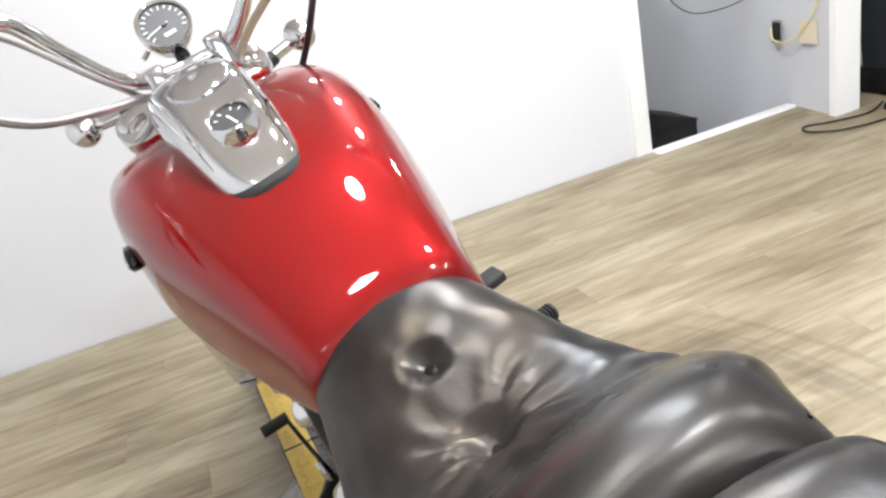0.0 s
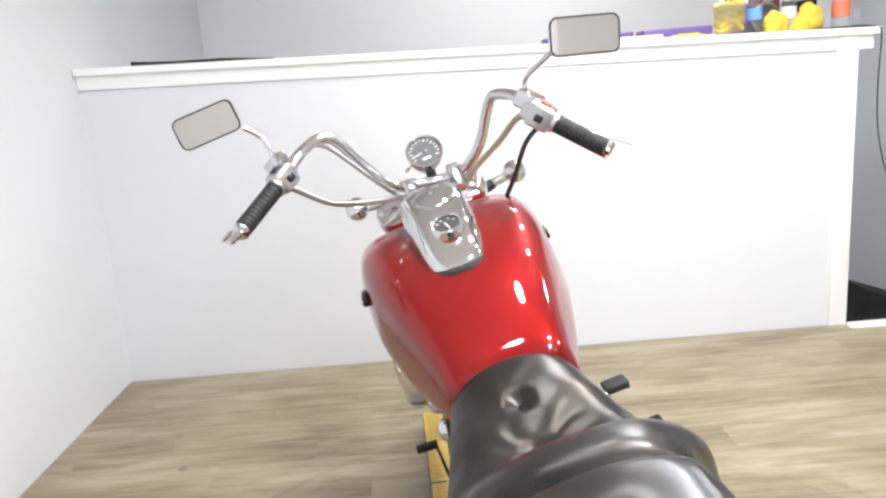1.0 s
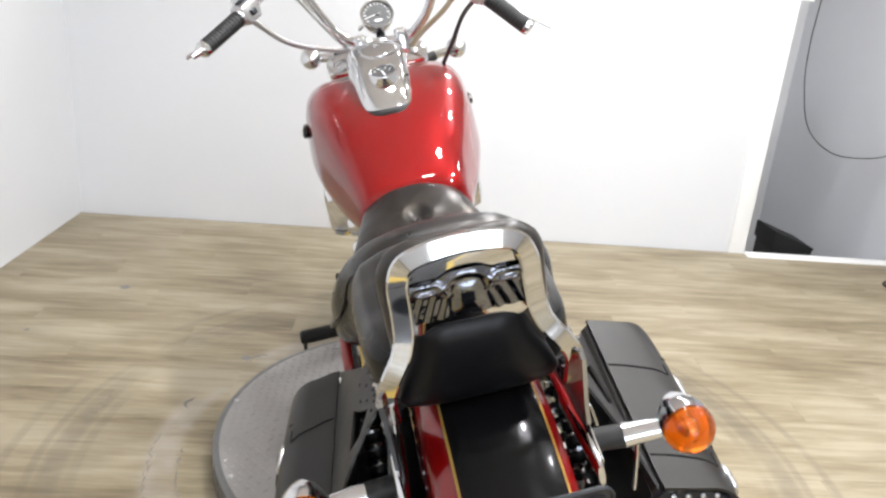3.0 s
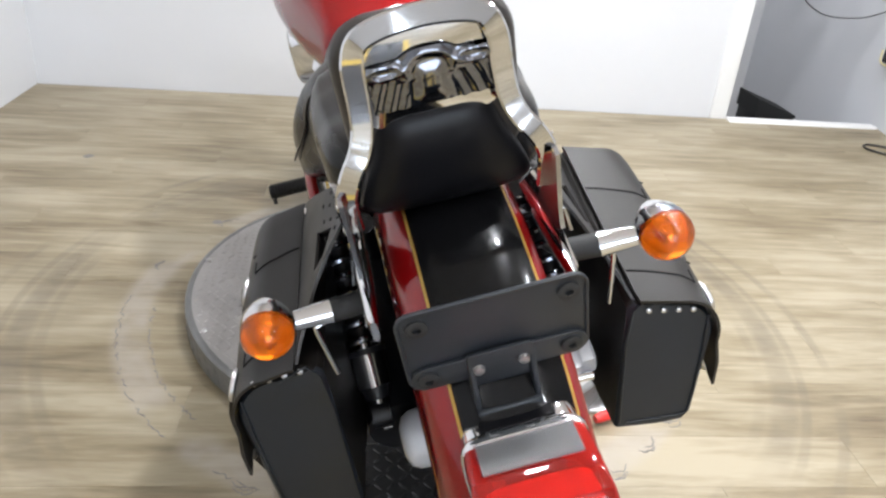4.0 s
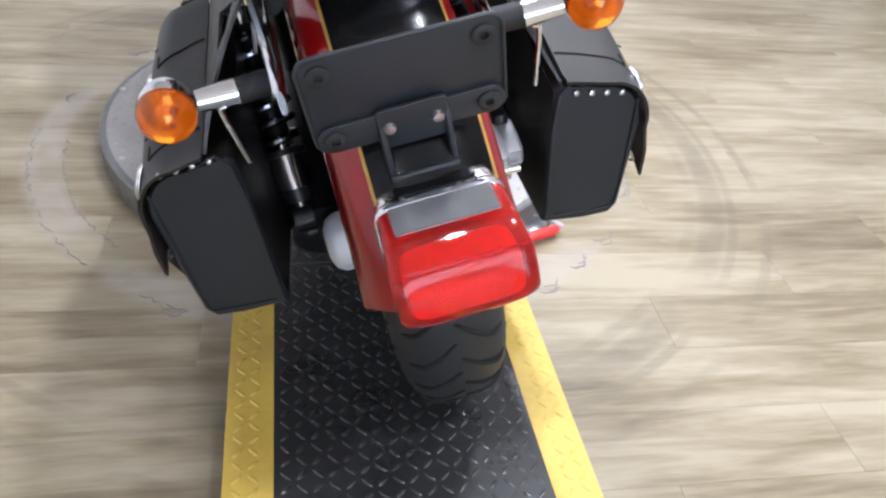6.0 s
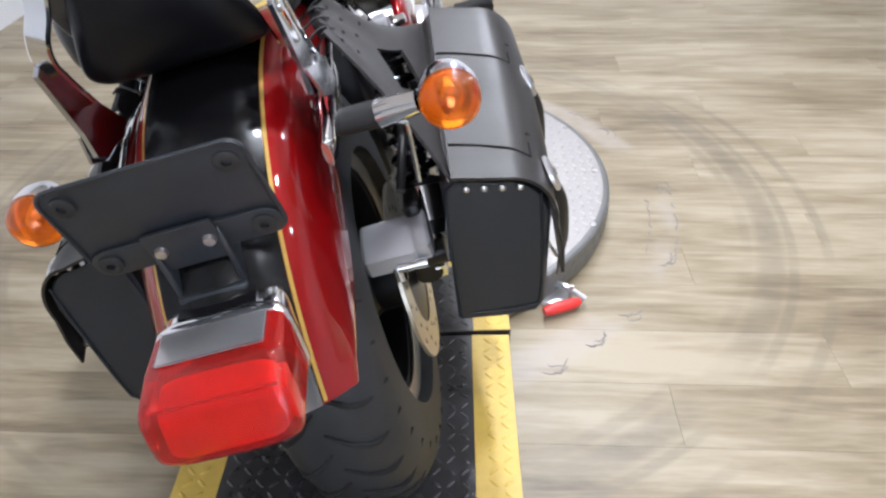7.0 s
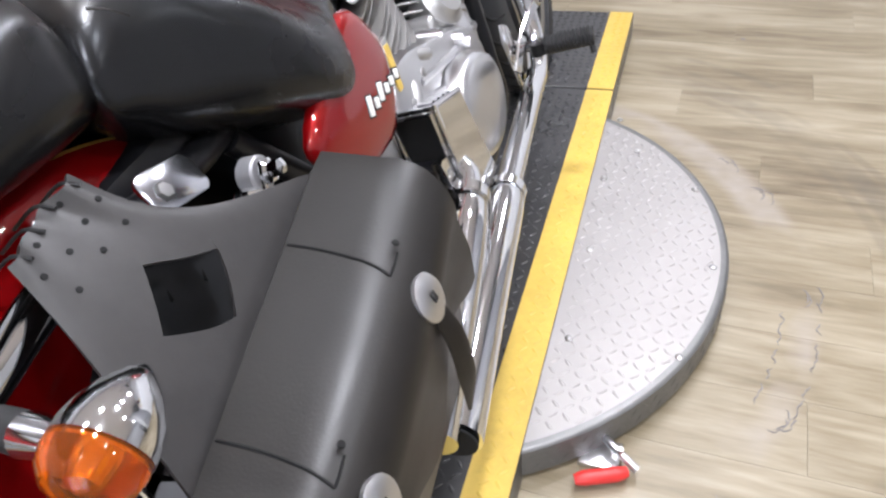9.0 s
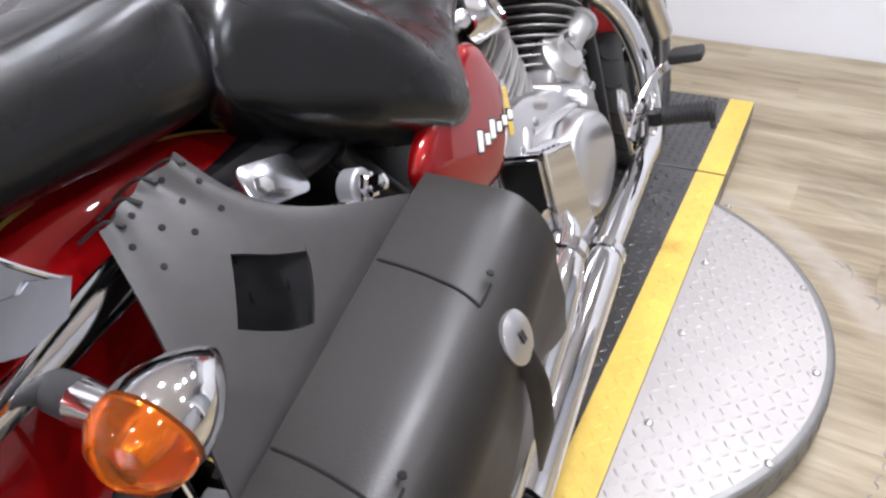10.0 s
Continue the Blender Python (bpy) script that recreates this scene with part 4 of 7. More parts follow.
part("lens_rib", bm_tube([(-0.058, -0.3555, 0.5595), (-0.04, -0.3570, 0.5610), (0.0, -0.3570, 0.5613), (0.04, -0.3570, 0.5610), (0.058, -0.3555, 0.5595)], 0.0013, 8), REDLENS, lamp)
lamp.location.x = 0.004

# plate bracket, empty
pm = frame_of((0.0, -0.246, 0.674), (1, 0, 0), Vector((0, -0.22, 1)))
brk = part("plate_bracket", bm_plate(rounded(0.176, 0.104, 0.014), 0.003, pm, 0.001), PLASTIC, bike, "empty black number plate bracket")
part("bracket_rim", join(*[bm_tube([tuple(pm @ Vector((x, y, 0.003))) for x, y in rounded(0.174, 0.102, 0.014) + [rounded(0.174, 0.102, 0.014)[0]]], 0.0022, 6, smooth=False)]), PLASTIC, brk)
part("lower_strap", bm_plate(rounded(0.172, 0.030, 0.014), 0.004, pm @ pose(0, -0.036, 0.003), 0.001), PLASTIC, brk)
part("mount_plate", bm_plate(rounded(0.064, 0.045, 0.004), 0.004, pm @ pose(0, -0.036, 0.0072), 0.001), PLASTIC, brk)
part("mount_foot", join(bm_box((-0.032, -0.255, 0.581), (0.034, -0.200, 0.590), 0.003), bm_box((-0.032, -0.250, 0.588), (-0.026, -0.208, 0.648), 0.002), bm_box((0.028, -0.250, 0.588), (0.034, -0.208, 0.648), 0.002)), PLASTIC, brk)
for x in (-0.022, 0.022):
    part("screw", bm_lathe([(0, 0), (0, 0.006), (0.004, 0.005), (0.005, 0)], tuple(pm @ Vector((x, -0.034, 0.011))), pm.to_3x3() @ Vector((0, 0, 1)), 12), STAINLESS, brk)
for x, y in ((-0.07, 0.033), (0.07, 0.033), (-0.07, -0.036), (0.07, -0.036)):
    part("grommet", bm_lathe([(0, 0.004), (0, 0.0105), (0.0025, 0.0105), (0.0035, 0.008), (0.0035, 0.004), (0.0, 0.004)], tuple(pm @ Vector((x, y, 0.0032 if y > 0 else 0.0072))), pm.to_3x3() @ Vector((0, 0, 1)), 18), RUBBER, brk)

# mudguard struts and turn signals
for sx in (-1, 1):
    part("strut_blade", bm_loft([[(sx * (cx + 0.5 * w * q[0]), y, z + 0.013 * q[1] - 0.10 * w * q[0]) for q in oval(1, 2, 14, 2.6)] for cx, y, z, w in ((0.113, -0.129, 0.624, 0.016), (0.114, -0.118, 0.626, 0.026), (0.114, -0.06, 0.634, 0.038), (0.113, 0.0, 0.643, 0.042), (0.115, 0.032, 0.645, 0.020))]), CHROME, bike, "polished chrome strut end", angle=35)
    part("mudguard_strut", bm_tube([(sx * 0.113, 0.060, 0.665), (sx * 0.114, 0.02, 0.661), (sx * 0.115, -0.02, 0.653), (sx * 0.115, -0.11, 0.626)], [0.012, 0.013, 0.013, 0.010], 12, flat=0.45), CHROME, bike, "chrome mudguard strut")
    dy, dz = (0.026, -0.015) if sx < 0 else (0.0, 0.0)
    stalk = part("signal_stalk", bm_tube([(sx * 0.118, -0.054 + dy, 0.618 + dz), (sx * 0.165, -0.064 + dy, 0.621 + dz)], 0.0148, 16, smooth=False), RUBBER, bike)
    part("signal_neck", bm_tube([(sx * 0.163, -0.064 + dy, 0.621 + dz), (sx * 0.206, -0.072 + dy, 0.625 + dz)], [0.0158, 0.0122], 16, smooth=False), CHROME, stalk)
    at = Vector((sx * 0.2385, -0.074 + dy, 0.625 + dz))
    sig = part("turn_signal", bm_lathe([(-0.004, 0.0), (-0.004, 0.0318), (0.004, 0.0318), (0.018, 0.0288), (0.034, 0.0205), (0.046, 0.0115), (0.052, 0.005), (0.053, 0)], at, (0, 1, 0.15), 32), CHROME, bike, "bullet turn signal with an amber lens")
    part("lens", bm_lathe([(0.0, 0.0), (0.0, 0.0312), (-0.008, 0.0316), (-0.018, 0.0290), (-0.028, 0.0210), (-0.033, 0.010), (-0.035, 0)], at - Vector((0, 0.0045, 0)), (0, 1, 0.15), 32), AMBER, sig, "amber plastic lens")
    part("reflector", bm_lathe([(-0.001, 0.0), (-0.001, 0.027), (-0.003, 0.027), (-0.003, 0.010), (-0.016, 0.008), (-0.020, 0)], at - Vector((0, 0.0045, 0)), (0, 1, 0.15), 24), AMBERBACK, sig)

# front turn signals
for x, y, z, sx in ((0.244, 1.367, 0.95, 1), (-0.166, 1.358, 1.0, -1)):
    at = Vector((x, y, z))
    sig = part("front_signal", bm_lathe([(-0.05, 0), (-0.047, 0.011), (-0.034, 0.022), (-0.012, 0.029), (0.008, 0.030), (0.008, 0)], at, (0, 1, 0), 28), CHROME, bike, "bullet front turn signal in chrome")
    part("lens", bm_lathe([(0.0085, 0), (0.0085, 0.029), (0.022, 0.025), (0.032, 0.012), (0.034, 0)], at, (0, 1, 0), 24), AMBER, sig)
    part("neck", bm_tube([(x - sx * 0.025, y, z - 0.004), (x - sx * 0.07, y - 0.01, z - 0.008)], 0.012, 12, smooth=False), CHROME, sig)
    part("stalk", bm_tube([(x - sx * 0.065, y - 0.01, z - 0.008), (x - sx * 0.115, y - 0.02, z - 0.018)], 0.014, 12, smooth=False), RUBBER, sig)

# ---- handlebar ----
BAR_L = [(-0.035, 1.232, 1.028), (-0.075, 1.222, 1.055), (-0.115, 1.205, 1.120), (-0.150, 1.190, 1.188), (-0.185, 1.165, 1.205), (-0.225, 1.100, 1.192), (-0.262, 1.040, 1.170), (-0.300, 1.010, 1.146), (-0.358, 0.945, 1.110)]
BAR_R = [(0.095, 1.232, 1.015), (0.125, 1.218, 1.035), (0.160, 1.190, 1.075), (0.190, 1.155, 1.140), (0.208, 1.120, 1.168), (0.230, 1.040, 1.162), (0.243, 0.960, 1.140), (0.262, 0.890, 1.100), (0.320, 0.862, 1.034)]
bar = part("handlebar", bm_tube([(0.095, 1.232, 1.015), (0.03, 1.236, 1.018), (-0.035, 1.232, 1.028)], 0.0128, 14), CHROME, bike, "chrome pulled-back handlebar")
for pts in (BAR_L, BAR_R):
    part("bar_arm", bm_tube(pts, 0.0128, 14), CHROME, bar)
for x in (-0.025, 0.085):
    part("riser", bm_box((x - 0.017, 1.212, 0.965), (x + 0.017, 1.255, 1.045), 0.007), CHROME, bar)


def along(a, b, u):
    return Vector(a) + u * (Vector(b) - Vector(a))


for side, a, b, lever, label in (("L", (-0.290, 1.020, 1.150), (-0.366, 0.932, 1.106), (-0.427, 1.017, 1.087), "black rubber grip"),
                                 ("R", (0.262, 0.888, 1.098), (0.330, 0.852, 1.026), (0.401, 0.901, 1.007), "black rubber grip")):
    sx = -1 if side == "L" else 1
    d = (Vector(b) - Vector(a)).normalized()
    grip = part("grip", bm_tube([a, b], 0.0175, 20, smooth=False), RUBBER, bar, label)
    for i in range(12):
        p = along(a, b, 0.06 + 0.08 * i)
        part("grip_rib", bm_lathe([(-0.0016, 0.017), (-0.0008, 0.0186), (0.0008, 0.0186), (0.0016, 0.017)], p, d, 20), RUBBER, grip)
    part("grip_flange", bm_lathe([(-0.006, 0), (-0.006, 0.021), (0.002, 0.021), (0.002, 0)], a, d, 20), SATIN, grip)
    part("bar_end", bm_lathe([(0, 0), (0, 0.0185), (0.008, 0.0185), (0.014, 0.014), (0.016, 0)], b, d, 20), CHROME, grip, "chrome bar end")
    if side == "L":
        part("bar_end_stud", bm_tube([Vector(b) + 0.012 * d, Vector(b) + 0.034 * d + Vector((-0.006, 0, 0))], [0.008, 0.006], 10, smooth=False), CHROME, grip)
    # switch housing, ahead of the grip
    c = Vector(a) - 0.030 * d
    hm = frame_of(c, d, (0, 0, 1))
    house = part("switch_housing", bm_box((-0.026, -0.024, -0.022), (0.026, 0.024, 0.022), 0.008, 3, hm), SATIN, bar, "silver switch housing")
    part("switch", bm_box((-0.011, 0.022, -0.010), (0.011, 0.028, 0.010), 0.002, 2, hm), REDSWITCH if sx > 0 else PLASTIC, house, "red stop switch" if sx > 0 else "black dip switch")
    part("switch_button", bm_box((-0.008, -0.008, -0.030 if sx < 0 else 0.020), (0.008, 0.006, -0.020 if sx < 0 else 0.028), 0.002, 2, hm), PLASTIC, house)
    # lever and perch
    f = Vector((0, 1, 0))
    root = c + f * 0.045
    part("lever_perch", bm_box((-0.02, -0.014, -0.014), (0.02, 0.014, 0.014), 0.005, 2, frame_of(c + f * 0.03 - 0.012 * d, d, (0, 0, 1))), SATIN, bar)
    part("lever", bm_tube([root - 0.012 * d, root + 0.03 * d + f * 0.006, along(root, lever, 0.6) + f * 0.008, lever], [0.010, 0.009, 0.007, 0.0065], 10, flat=0.6), SATIN, bar, "polished lever")
    if sx > 0:
        part("brake_reservoir", bm_box((-0.028, -0.004, -0.004), (0.028, 0.034, 0.030), 0.006, 3, frame_of(c + f * 0.055 + Vector((0, 0, 0.012)) - 0.01 * d, d, (0, 0, 1))), CHROME, bar, "chrome brake fluid reservoir")
    else:
        part("clutch_reservoir", bm_box((-0.026, -0.004, -0.004), (0.026, 0.032, 0.028), 0.006, 3, frame_of(c + f * 0.055 + Vector((0, 0, 0.010)) - 0.01 * d, d, (0, 0, 1))), CHROME, bar, "chrome clutch fluid reservoir")

# mirrors
for c, wv, hv, stem in (((-0.3685, 1.03, 1.3115), (0.128, 0.0, 0.0085), (-0.008, 0.0, 0.066), [(-0.272, 1.050, 1.190), (-0.276, 1.052, 1.225), (-0.280, 1.055, 1.250), (-0.306, 1.044, 1.283)]),
                        ((0.357, 0.870, 1.234), (0.132, 0.0, -0.033), (0.018, 0.0, 0.070), [(0.236, 0.945, 1.150), (0.238, 0.935, 1.180), (0.246, 0.915, 1.198), (0.290, 0.888, 1.222)])):
    w, h = Vector(wv).length, Vector(hv).length
    m = frame_of(c, wv, hv)
    flip = (m.to_3x3() @ Vector((0, 0, 1))).y > 0
    s = -1 if flip else 1
    mir = part("mirror", bm_loft([[tuple(m @ Vector((x * k, y * k, s * z))) for x, y in rounded(w, h, 0.016)] for k, z in ((0.55, -0.024), (0.85, -0.017), (0.98, -0.006), (1.0, 0.0), (0.985, 0.003))]), CHROME, bar, "rectangular chrome mirror")
    part("mirror_glass", bm_plate(rounded(w * 0.925, h * 0.885, 0.012), 0.001, m @ pose(0, 0, s * 0.0036 - (0.001 if s < 0 else 0))), MIRROR, mir, "mirror glass")
    part("mirror_gasket", bm_plate(rounded(w * 0.978, h * 0.968, 0.015), 0.001, m @ pose(0, 0, s * 0.0026 - (0.001 if s < 0 else 0))), RUBBER, mir)
    part("mirror_stem", bm_tube(stem, 0.0052, 10), CHROME, mir)
    part("stem_nut", bm_lathe([(0, 0), (0, 0.011), (0.018, 0.011), (0.022, 0.006), (0.022, 0)], stem[0], (0, 0, 1), 6), CHROME, mir)

# cables and hoses
CABLES = [
    ([(-0.262, 1.030, 1.140), (-0.20, 1.08, 1.075), (-0.12, 1.16, 1.035), (-0.04, 1.25, 1.000), (0.0, 1.33, 0.92)], 0.0068, CABLEGREY),
    ([(-0.245, 1.06, 1.175), (-0.205, 1.11, 1.20), (-0.165, 1.17, 1.175), (-0.10, 1.20, 1.075), (-0.05, 1.25, 1.0)], 0.005, CABLEGREY),
    ([(0.246, 0.955, 1.115), (0.225, 1.03, 1.115), (0.185, 1.11, 1.07), (0.13, 1.20, 1.02), (0.09, 1.25, 0.97)], 0.0072, CABLETAN),
    ([(0.250, 0.945, 1.10), (0.222, 1.02, 1.06), (0.195, 1.10, 0.99), (0.165, 1.19, 0.92), (0.13, 1.25, 0.86)], 0.0055, BLACKCABLE),
    ([(-0.02, 1.33, 0.95), (-0.06, 1.30, 0.90), (-0.09, 1.22, 0.84), (-0.06, 1.15, 0.75)], 0.006, BLACKCABLE),
]
for pts, r, mt in CABLES:
    part("control_cable", bm_tube(pts, r, 8, 8), mt, bike)

# ---- seat ----
SEAT = [(0.160, 0.112, 0.762, 0.735, 2.6, 0.0), (0.166, 0.122, 0.778, 0.716, 2.7, 0.0), (0.178, 0.130, 0.798, 0.700, 2.8, 0.0), (0.20, 0.136, 0.820, 0.687, 2.8, 0.0), (0.23, 0.143, 0.834, 0.665, 2.8, 0.0), (0.26, 0.154, 0.836, 0.648, 2.8, 0.0), (0.285, 0.168, 0.829, 0.634, 2.6, 0.0), (0.31, 0.181, 0.813, 0.620, 2.4, 0.0), (0.34, 0.190, 0.789, 0.606, 2.4, 0.002), (0.37, 0.195, 0.762, 0.592, 2.5, 0.004),
        (0.405, 0.197, 0.740, 0.574, 2.4, 0.008), (0.44, 0.193, 0.722, 0.566, 2.5, 0.010), (0.475, 0.182, 0.718, 0.572, 2.5, 0.010), (0.52, 0.160, 0.728, 0.598, 2.5, 0.006), (0.56, 0.140, 0.745, 0.640, 2.4, 0.004), (0.62, 0.124, 0.766, 0.658, 2.3, 0.0), (0.665, 0.112, 0.780, 0.670, 2.2, 0.0), (0.70, 0.100, 0.785, 0.680, 2.2, 0.0)]
rng = random.Random(4)
BUTTONS = [(0.0, 0.575, 0.016, 0.021), (-0.004, 0.475, 0.022, 0.026)]
rings = []
NS = 112
for i in range(109):
    y = 0.160 + 0.540 * i / 108
    hw, top, bot, pw, dish = interp(SEAT, y)
    ring = []
    for x, yy, z in section(y, hw, top, bot, pw, NS, wide=0.40, low_power=4.5):
        if z > bot + 0.55 * (top - bot):
            e = abs(x) / hw
            z -= dish * (1 - min(1, e * 1.4) ** 2)
            for bx, by_, depth, width in BUTTONS:
                dx, dy = x - bx, y - by_
                r = math.hypot(dx, dy)
                a = math.atan2(dy, dx)
                z -= depth * math.exp(-(r / width) ** 2 * 1.6)
                if by_ < 0.5:
                    z += 0.0036 * math.sin(12 * a + 2.5 * math.sin(2 * a) + 14 * r) * math.exp(-((r - 0.036) / (0.050 if dx > 0 else 0.034)) ** 2)
                else:
                    z += 0.0016 * math.exp(-((r - 1.35 * width) / (0.35 * width)) ** 2) + 0.0008 * math.sin(9 * a) * math.exp(-((r - width) / width) ** 2)
            z -= 0.004 * math.exp(-((y - 0.425 + 0.6 * x * x) / 0.020) ** 2)
            # gathered folds running across the dip
            z += 0.0022 * math.sin(110 * y + 30 * abs(x) + 2 * math.sin(22 * x)) * math.exp(-((y - 0.45) / 0.05) ** 2) * min(1, 9 * abs(x))
            z += 0.0016 * noise.noise((x * 28, y * 28, 0.3)) + 0.0028 * noise.noise((x * 9, y * 9, 2.3))
        # the back end follows the pad's bowed front
        yy += 0.036 * max(0.0, 1 - (x / 0.15) ** 2) * max(0.0, (0.235 - y) / 0.075)
        ring.append((x + 0.007 * math.exp(-((y - 0.37) / 0.10) ** 2), yy, z))
    rings.append(ring)
seat = part("rider_seat", bm_loft(rings), SEATLEATHER, bike, "creased black leather rider seat with tufted buttons", angle=70)
for bx, by_, depth, width in BUTTONS:
    hw, top, bot, pw, dish = interp(SEAT, by_)
    part("seat_button", bm_lathe([(-0.006, 0), (-0.006, 0.010), (0.000, 0.010), (0.004, 0.006), (0.0045, 0)], (bx, by_, top - dish - depth + 0.001), (0, 0, 1), 18), LEATHER, seat)
# sewn seam falling from the roll to the flank
SEAM = [(0.215, 0.795), (0.235, 0.778), (0.255, 0.742), (0.30, 0.690), (0.37, 0.647), (0.45, 0.630), (0.50, 0.634), (0.56, 0.668), (0.64, 0.690)]
for sx in (-1, 1):
    pts = []
    for i in range(36):
        y = 0.217 + 0.42 * i / 35
        hw, top, bot, pw, dish = interp(SEAT, y)
        zz = interp(SEAM, y)[0]
        zm = bot + (top - bot) * 0.40
        s = (zz - zm) / (top - zm) if zz > zm else (zm - zz) / (zm - bot)
        pw = pw if zz > zm else 4.5
        pts.append((sx * (hw * (1 - min(0.99, s) ** pw) ** (1 / pw) - 0.0004), y, zz))
    part("seam", bm_tube(pts, 0.0019, 6, 3), LEATHER, seat, "sewn leather seam")

PAD = [(-0.055, 0.075, 0.79, 0.735), (-0.045, 0.105, 0.812, 0.722), (-0.02, 0.122, 0.824, 0.715), (0.04, 0.130, 0.828, 0.712), (0.10, 0.134, 0.836, 0.708), (0.14, 0.132, 0.844, 0.706), (0.162, 0.127, 0.838, 0.706), (0.174, 0.116, 0.815, 0.712), (0.178, 0.09, 0.785, 0.73)]
rings = []
for i in range(73):
    y = -0.055 + 0.233 * i / 72
    hw, top, bot = interp(PAD, y)
    ring = []
    for x, yy, z in section(y, hw, top, bot, 3.2, 88):
        yy += 0.034 * max(0.0, 1 - (x / 0.15) ** 2) * max(0.0, (y - 0.09) / 0.088)
        if z > 0.77:
            dx, dy = x - 0.012, yy - 0.085
            r, a = math.hypot(dx, dy), math.atan2(dy, dx)
            z -= 0.017 * math.exp(-(r / 0.026) ** 2) + 0.0008 * math.sin(10 * a + 3 * math.sin(a)) * math.exp(-((r - 0.03) / 0.02) ** 2)
            z += 0.0018 * noise.noise((x * 12, yy * 12, 1.7))
            # piped edge along the top
            e = abs(x) / hw
            z += 0.0026 * math.exp(-((e - 0.86) / 0.03) ** 2)
        ring.append((x, yy, z + 0.0012 * noise.noise((x * 20, yy * 20, 5))))
    rings.append(ring)
pad = part("pillion_pad", bm_loft(rings), SEATLEATHER, bike, "worn black leather pillion pad with one tufted button", angle=70)
part("pad_button", bm_lathe([(-0.006, 0), (-0.006, 0.010), (0.000, 0.010), (0.004, 0.006), (0.0045, 0)], (0.012, 0.085, 0.812), (0, 0, 1), 18), LEATHER, pad)

# backrest: thin cushion, chrome loop and plate behind, leaning back
bm = bm_loft([[(q[0] * 0.180 * k, d - 0.25 * q[1] * 0.190 * k, 0.852 + q[1] * 0.190 * k + 0.0015 * noise.noise((q[0] * 9, d * 60, q[1] * 9))) for q in rounded(1, 1, 0.24, 10)] for d, k in ((-0.094, 0.93), (-0.090, 0.97), (-0.083, 1.0), (-0.076, 0.985), (-0.071, 0.93), (-0.068, 0.80))])
backrest = part("backrest_pad", bm, CUSHION, bike, "worn black leather backrest cushion", angle=70)
# moulded shell under the plate, wider and rounder below
SHELLROWS = [(0.724, 0.070, -0.056), (0.729, 0.086, -0.070), (0.741, 0.094, -0.081), (0.760, 0.090, -0.090), (0.785, 0.080, -0.096), (0.812, 0.070, -0.099), (0.832, 0.066, -0.098), (0.844, 0.063, -0.092), (0.849, 0.060, -0.082)]
rings = []
for i in range(29):
    z = 0.724 + 0.125 * i / 28
    hw, back = interp(SHELLROWS, z)
    rings.append([(x * 2 * hw, (back - 0.020) / 2 + y * (-0.020 - back), z) for x, y in rounded(1, 1, 0.28, 6)])
part("backrest_shell", bm_loft(rings), SHELL, backrest, "smooth moulded black shell", angle=60)


def strap(pts, width, thick, normal):
    """A flat bar along points, each with its own width direction."""
    path = smooth_path(pts, 8)
    rings = []
    for i, p in enumerate(path):
        tg = (path[min(i + 1, len(path) - 1)] - path[max(i - 1, 0)]).normalized()
        nn = Vector(normal)
        nn = (nn - nn.dot(tg) * tg).normalized()
        sd = tg.cross(nn)
        rings.append([p + sd * width / 2 * a + nn * thick / 2 * b for a, b in ((-1, -0.5), (-0.8, -1), (0.8, -1), (1, -0.5), (1, 0.5), (0.8, 1), (-0.8, 1), (-1, 0.5))])
    return bm_loft(rings)


LOOP = [(-0.108, -0.070, 0.720), (-0.108, -0.086, 0.748), (-0.106, -0.098, 0.772), (-0.096, -0.106, 0.796), (-0.082, -0.105, 0.818), (-0.074, -0.104, 0.840), (-0.071, -0.107, 0.870), (-0.068, -0.115, 0.908), (-0.052, -0.119, 0.930), (0.0, -0.121, 0.938)]
loop = part("sissy_bar", strap(LOOP + [(-x, y, z) for x, y, z in LOOP[-2::-1]], 0.022, 0.007, (0, -1, 0.25)), CHROME, bike, "flat chrome backrest loop", angle=30)
part("sissy_plate", bm_plate(rounded(0.136, 0.098, 0.016), 0.004, frame_of((0, -0.1005, 0.880), (1, 0, 0), (0, -0.25, 1)), 0.0015), CHROME, loop, "mirror-polished chrome plate")
em = frame_of((0.002, -0.1070, 0.882), (1, 0, 0), (0, -0.25, 1))


def emblem_height(x, y):
    """Low relief: a shield under an arch between two feathered wings."""
    h = 0.0012 + 0.0055 * math.exp(-(x / 0.015) ** 4 - ((y + 0.008) / 0.020) ** 4)
    r = math.hypot(x, (y - 0.002) * 1.15)
    if y > -0.004:
        h += 0.0042 * math.exp(-((r - 0.024) / 0.0055) ** 2)
    for sx in (-1, 1):
        q = math.hypot((x - sx * 0.043) / 0.015, (y - 0.010) / 0.0065)
        h += 0.0038 * math.exp(-((q - 1.0) / 0.35) ** 2)
    if abs(x) > 0.018 and y < 0.004:
        h += 0.0011 * math.sin(430 * abs(x) + 160 * y) * min(1.0, (abs(x) - 0.018) * 120) * min(1.0, (0.004 - y) * 160)
    return h + 0.0005 * noise.noise((x * 120, y * 120, 3.1))


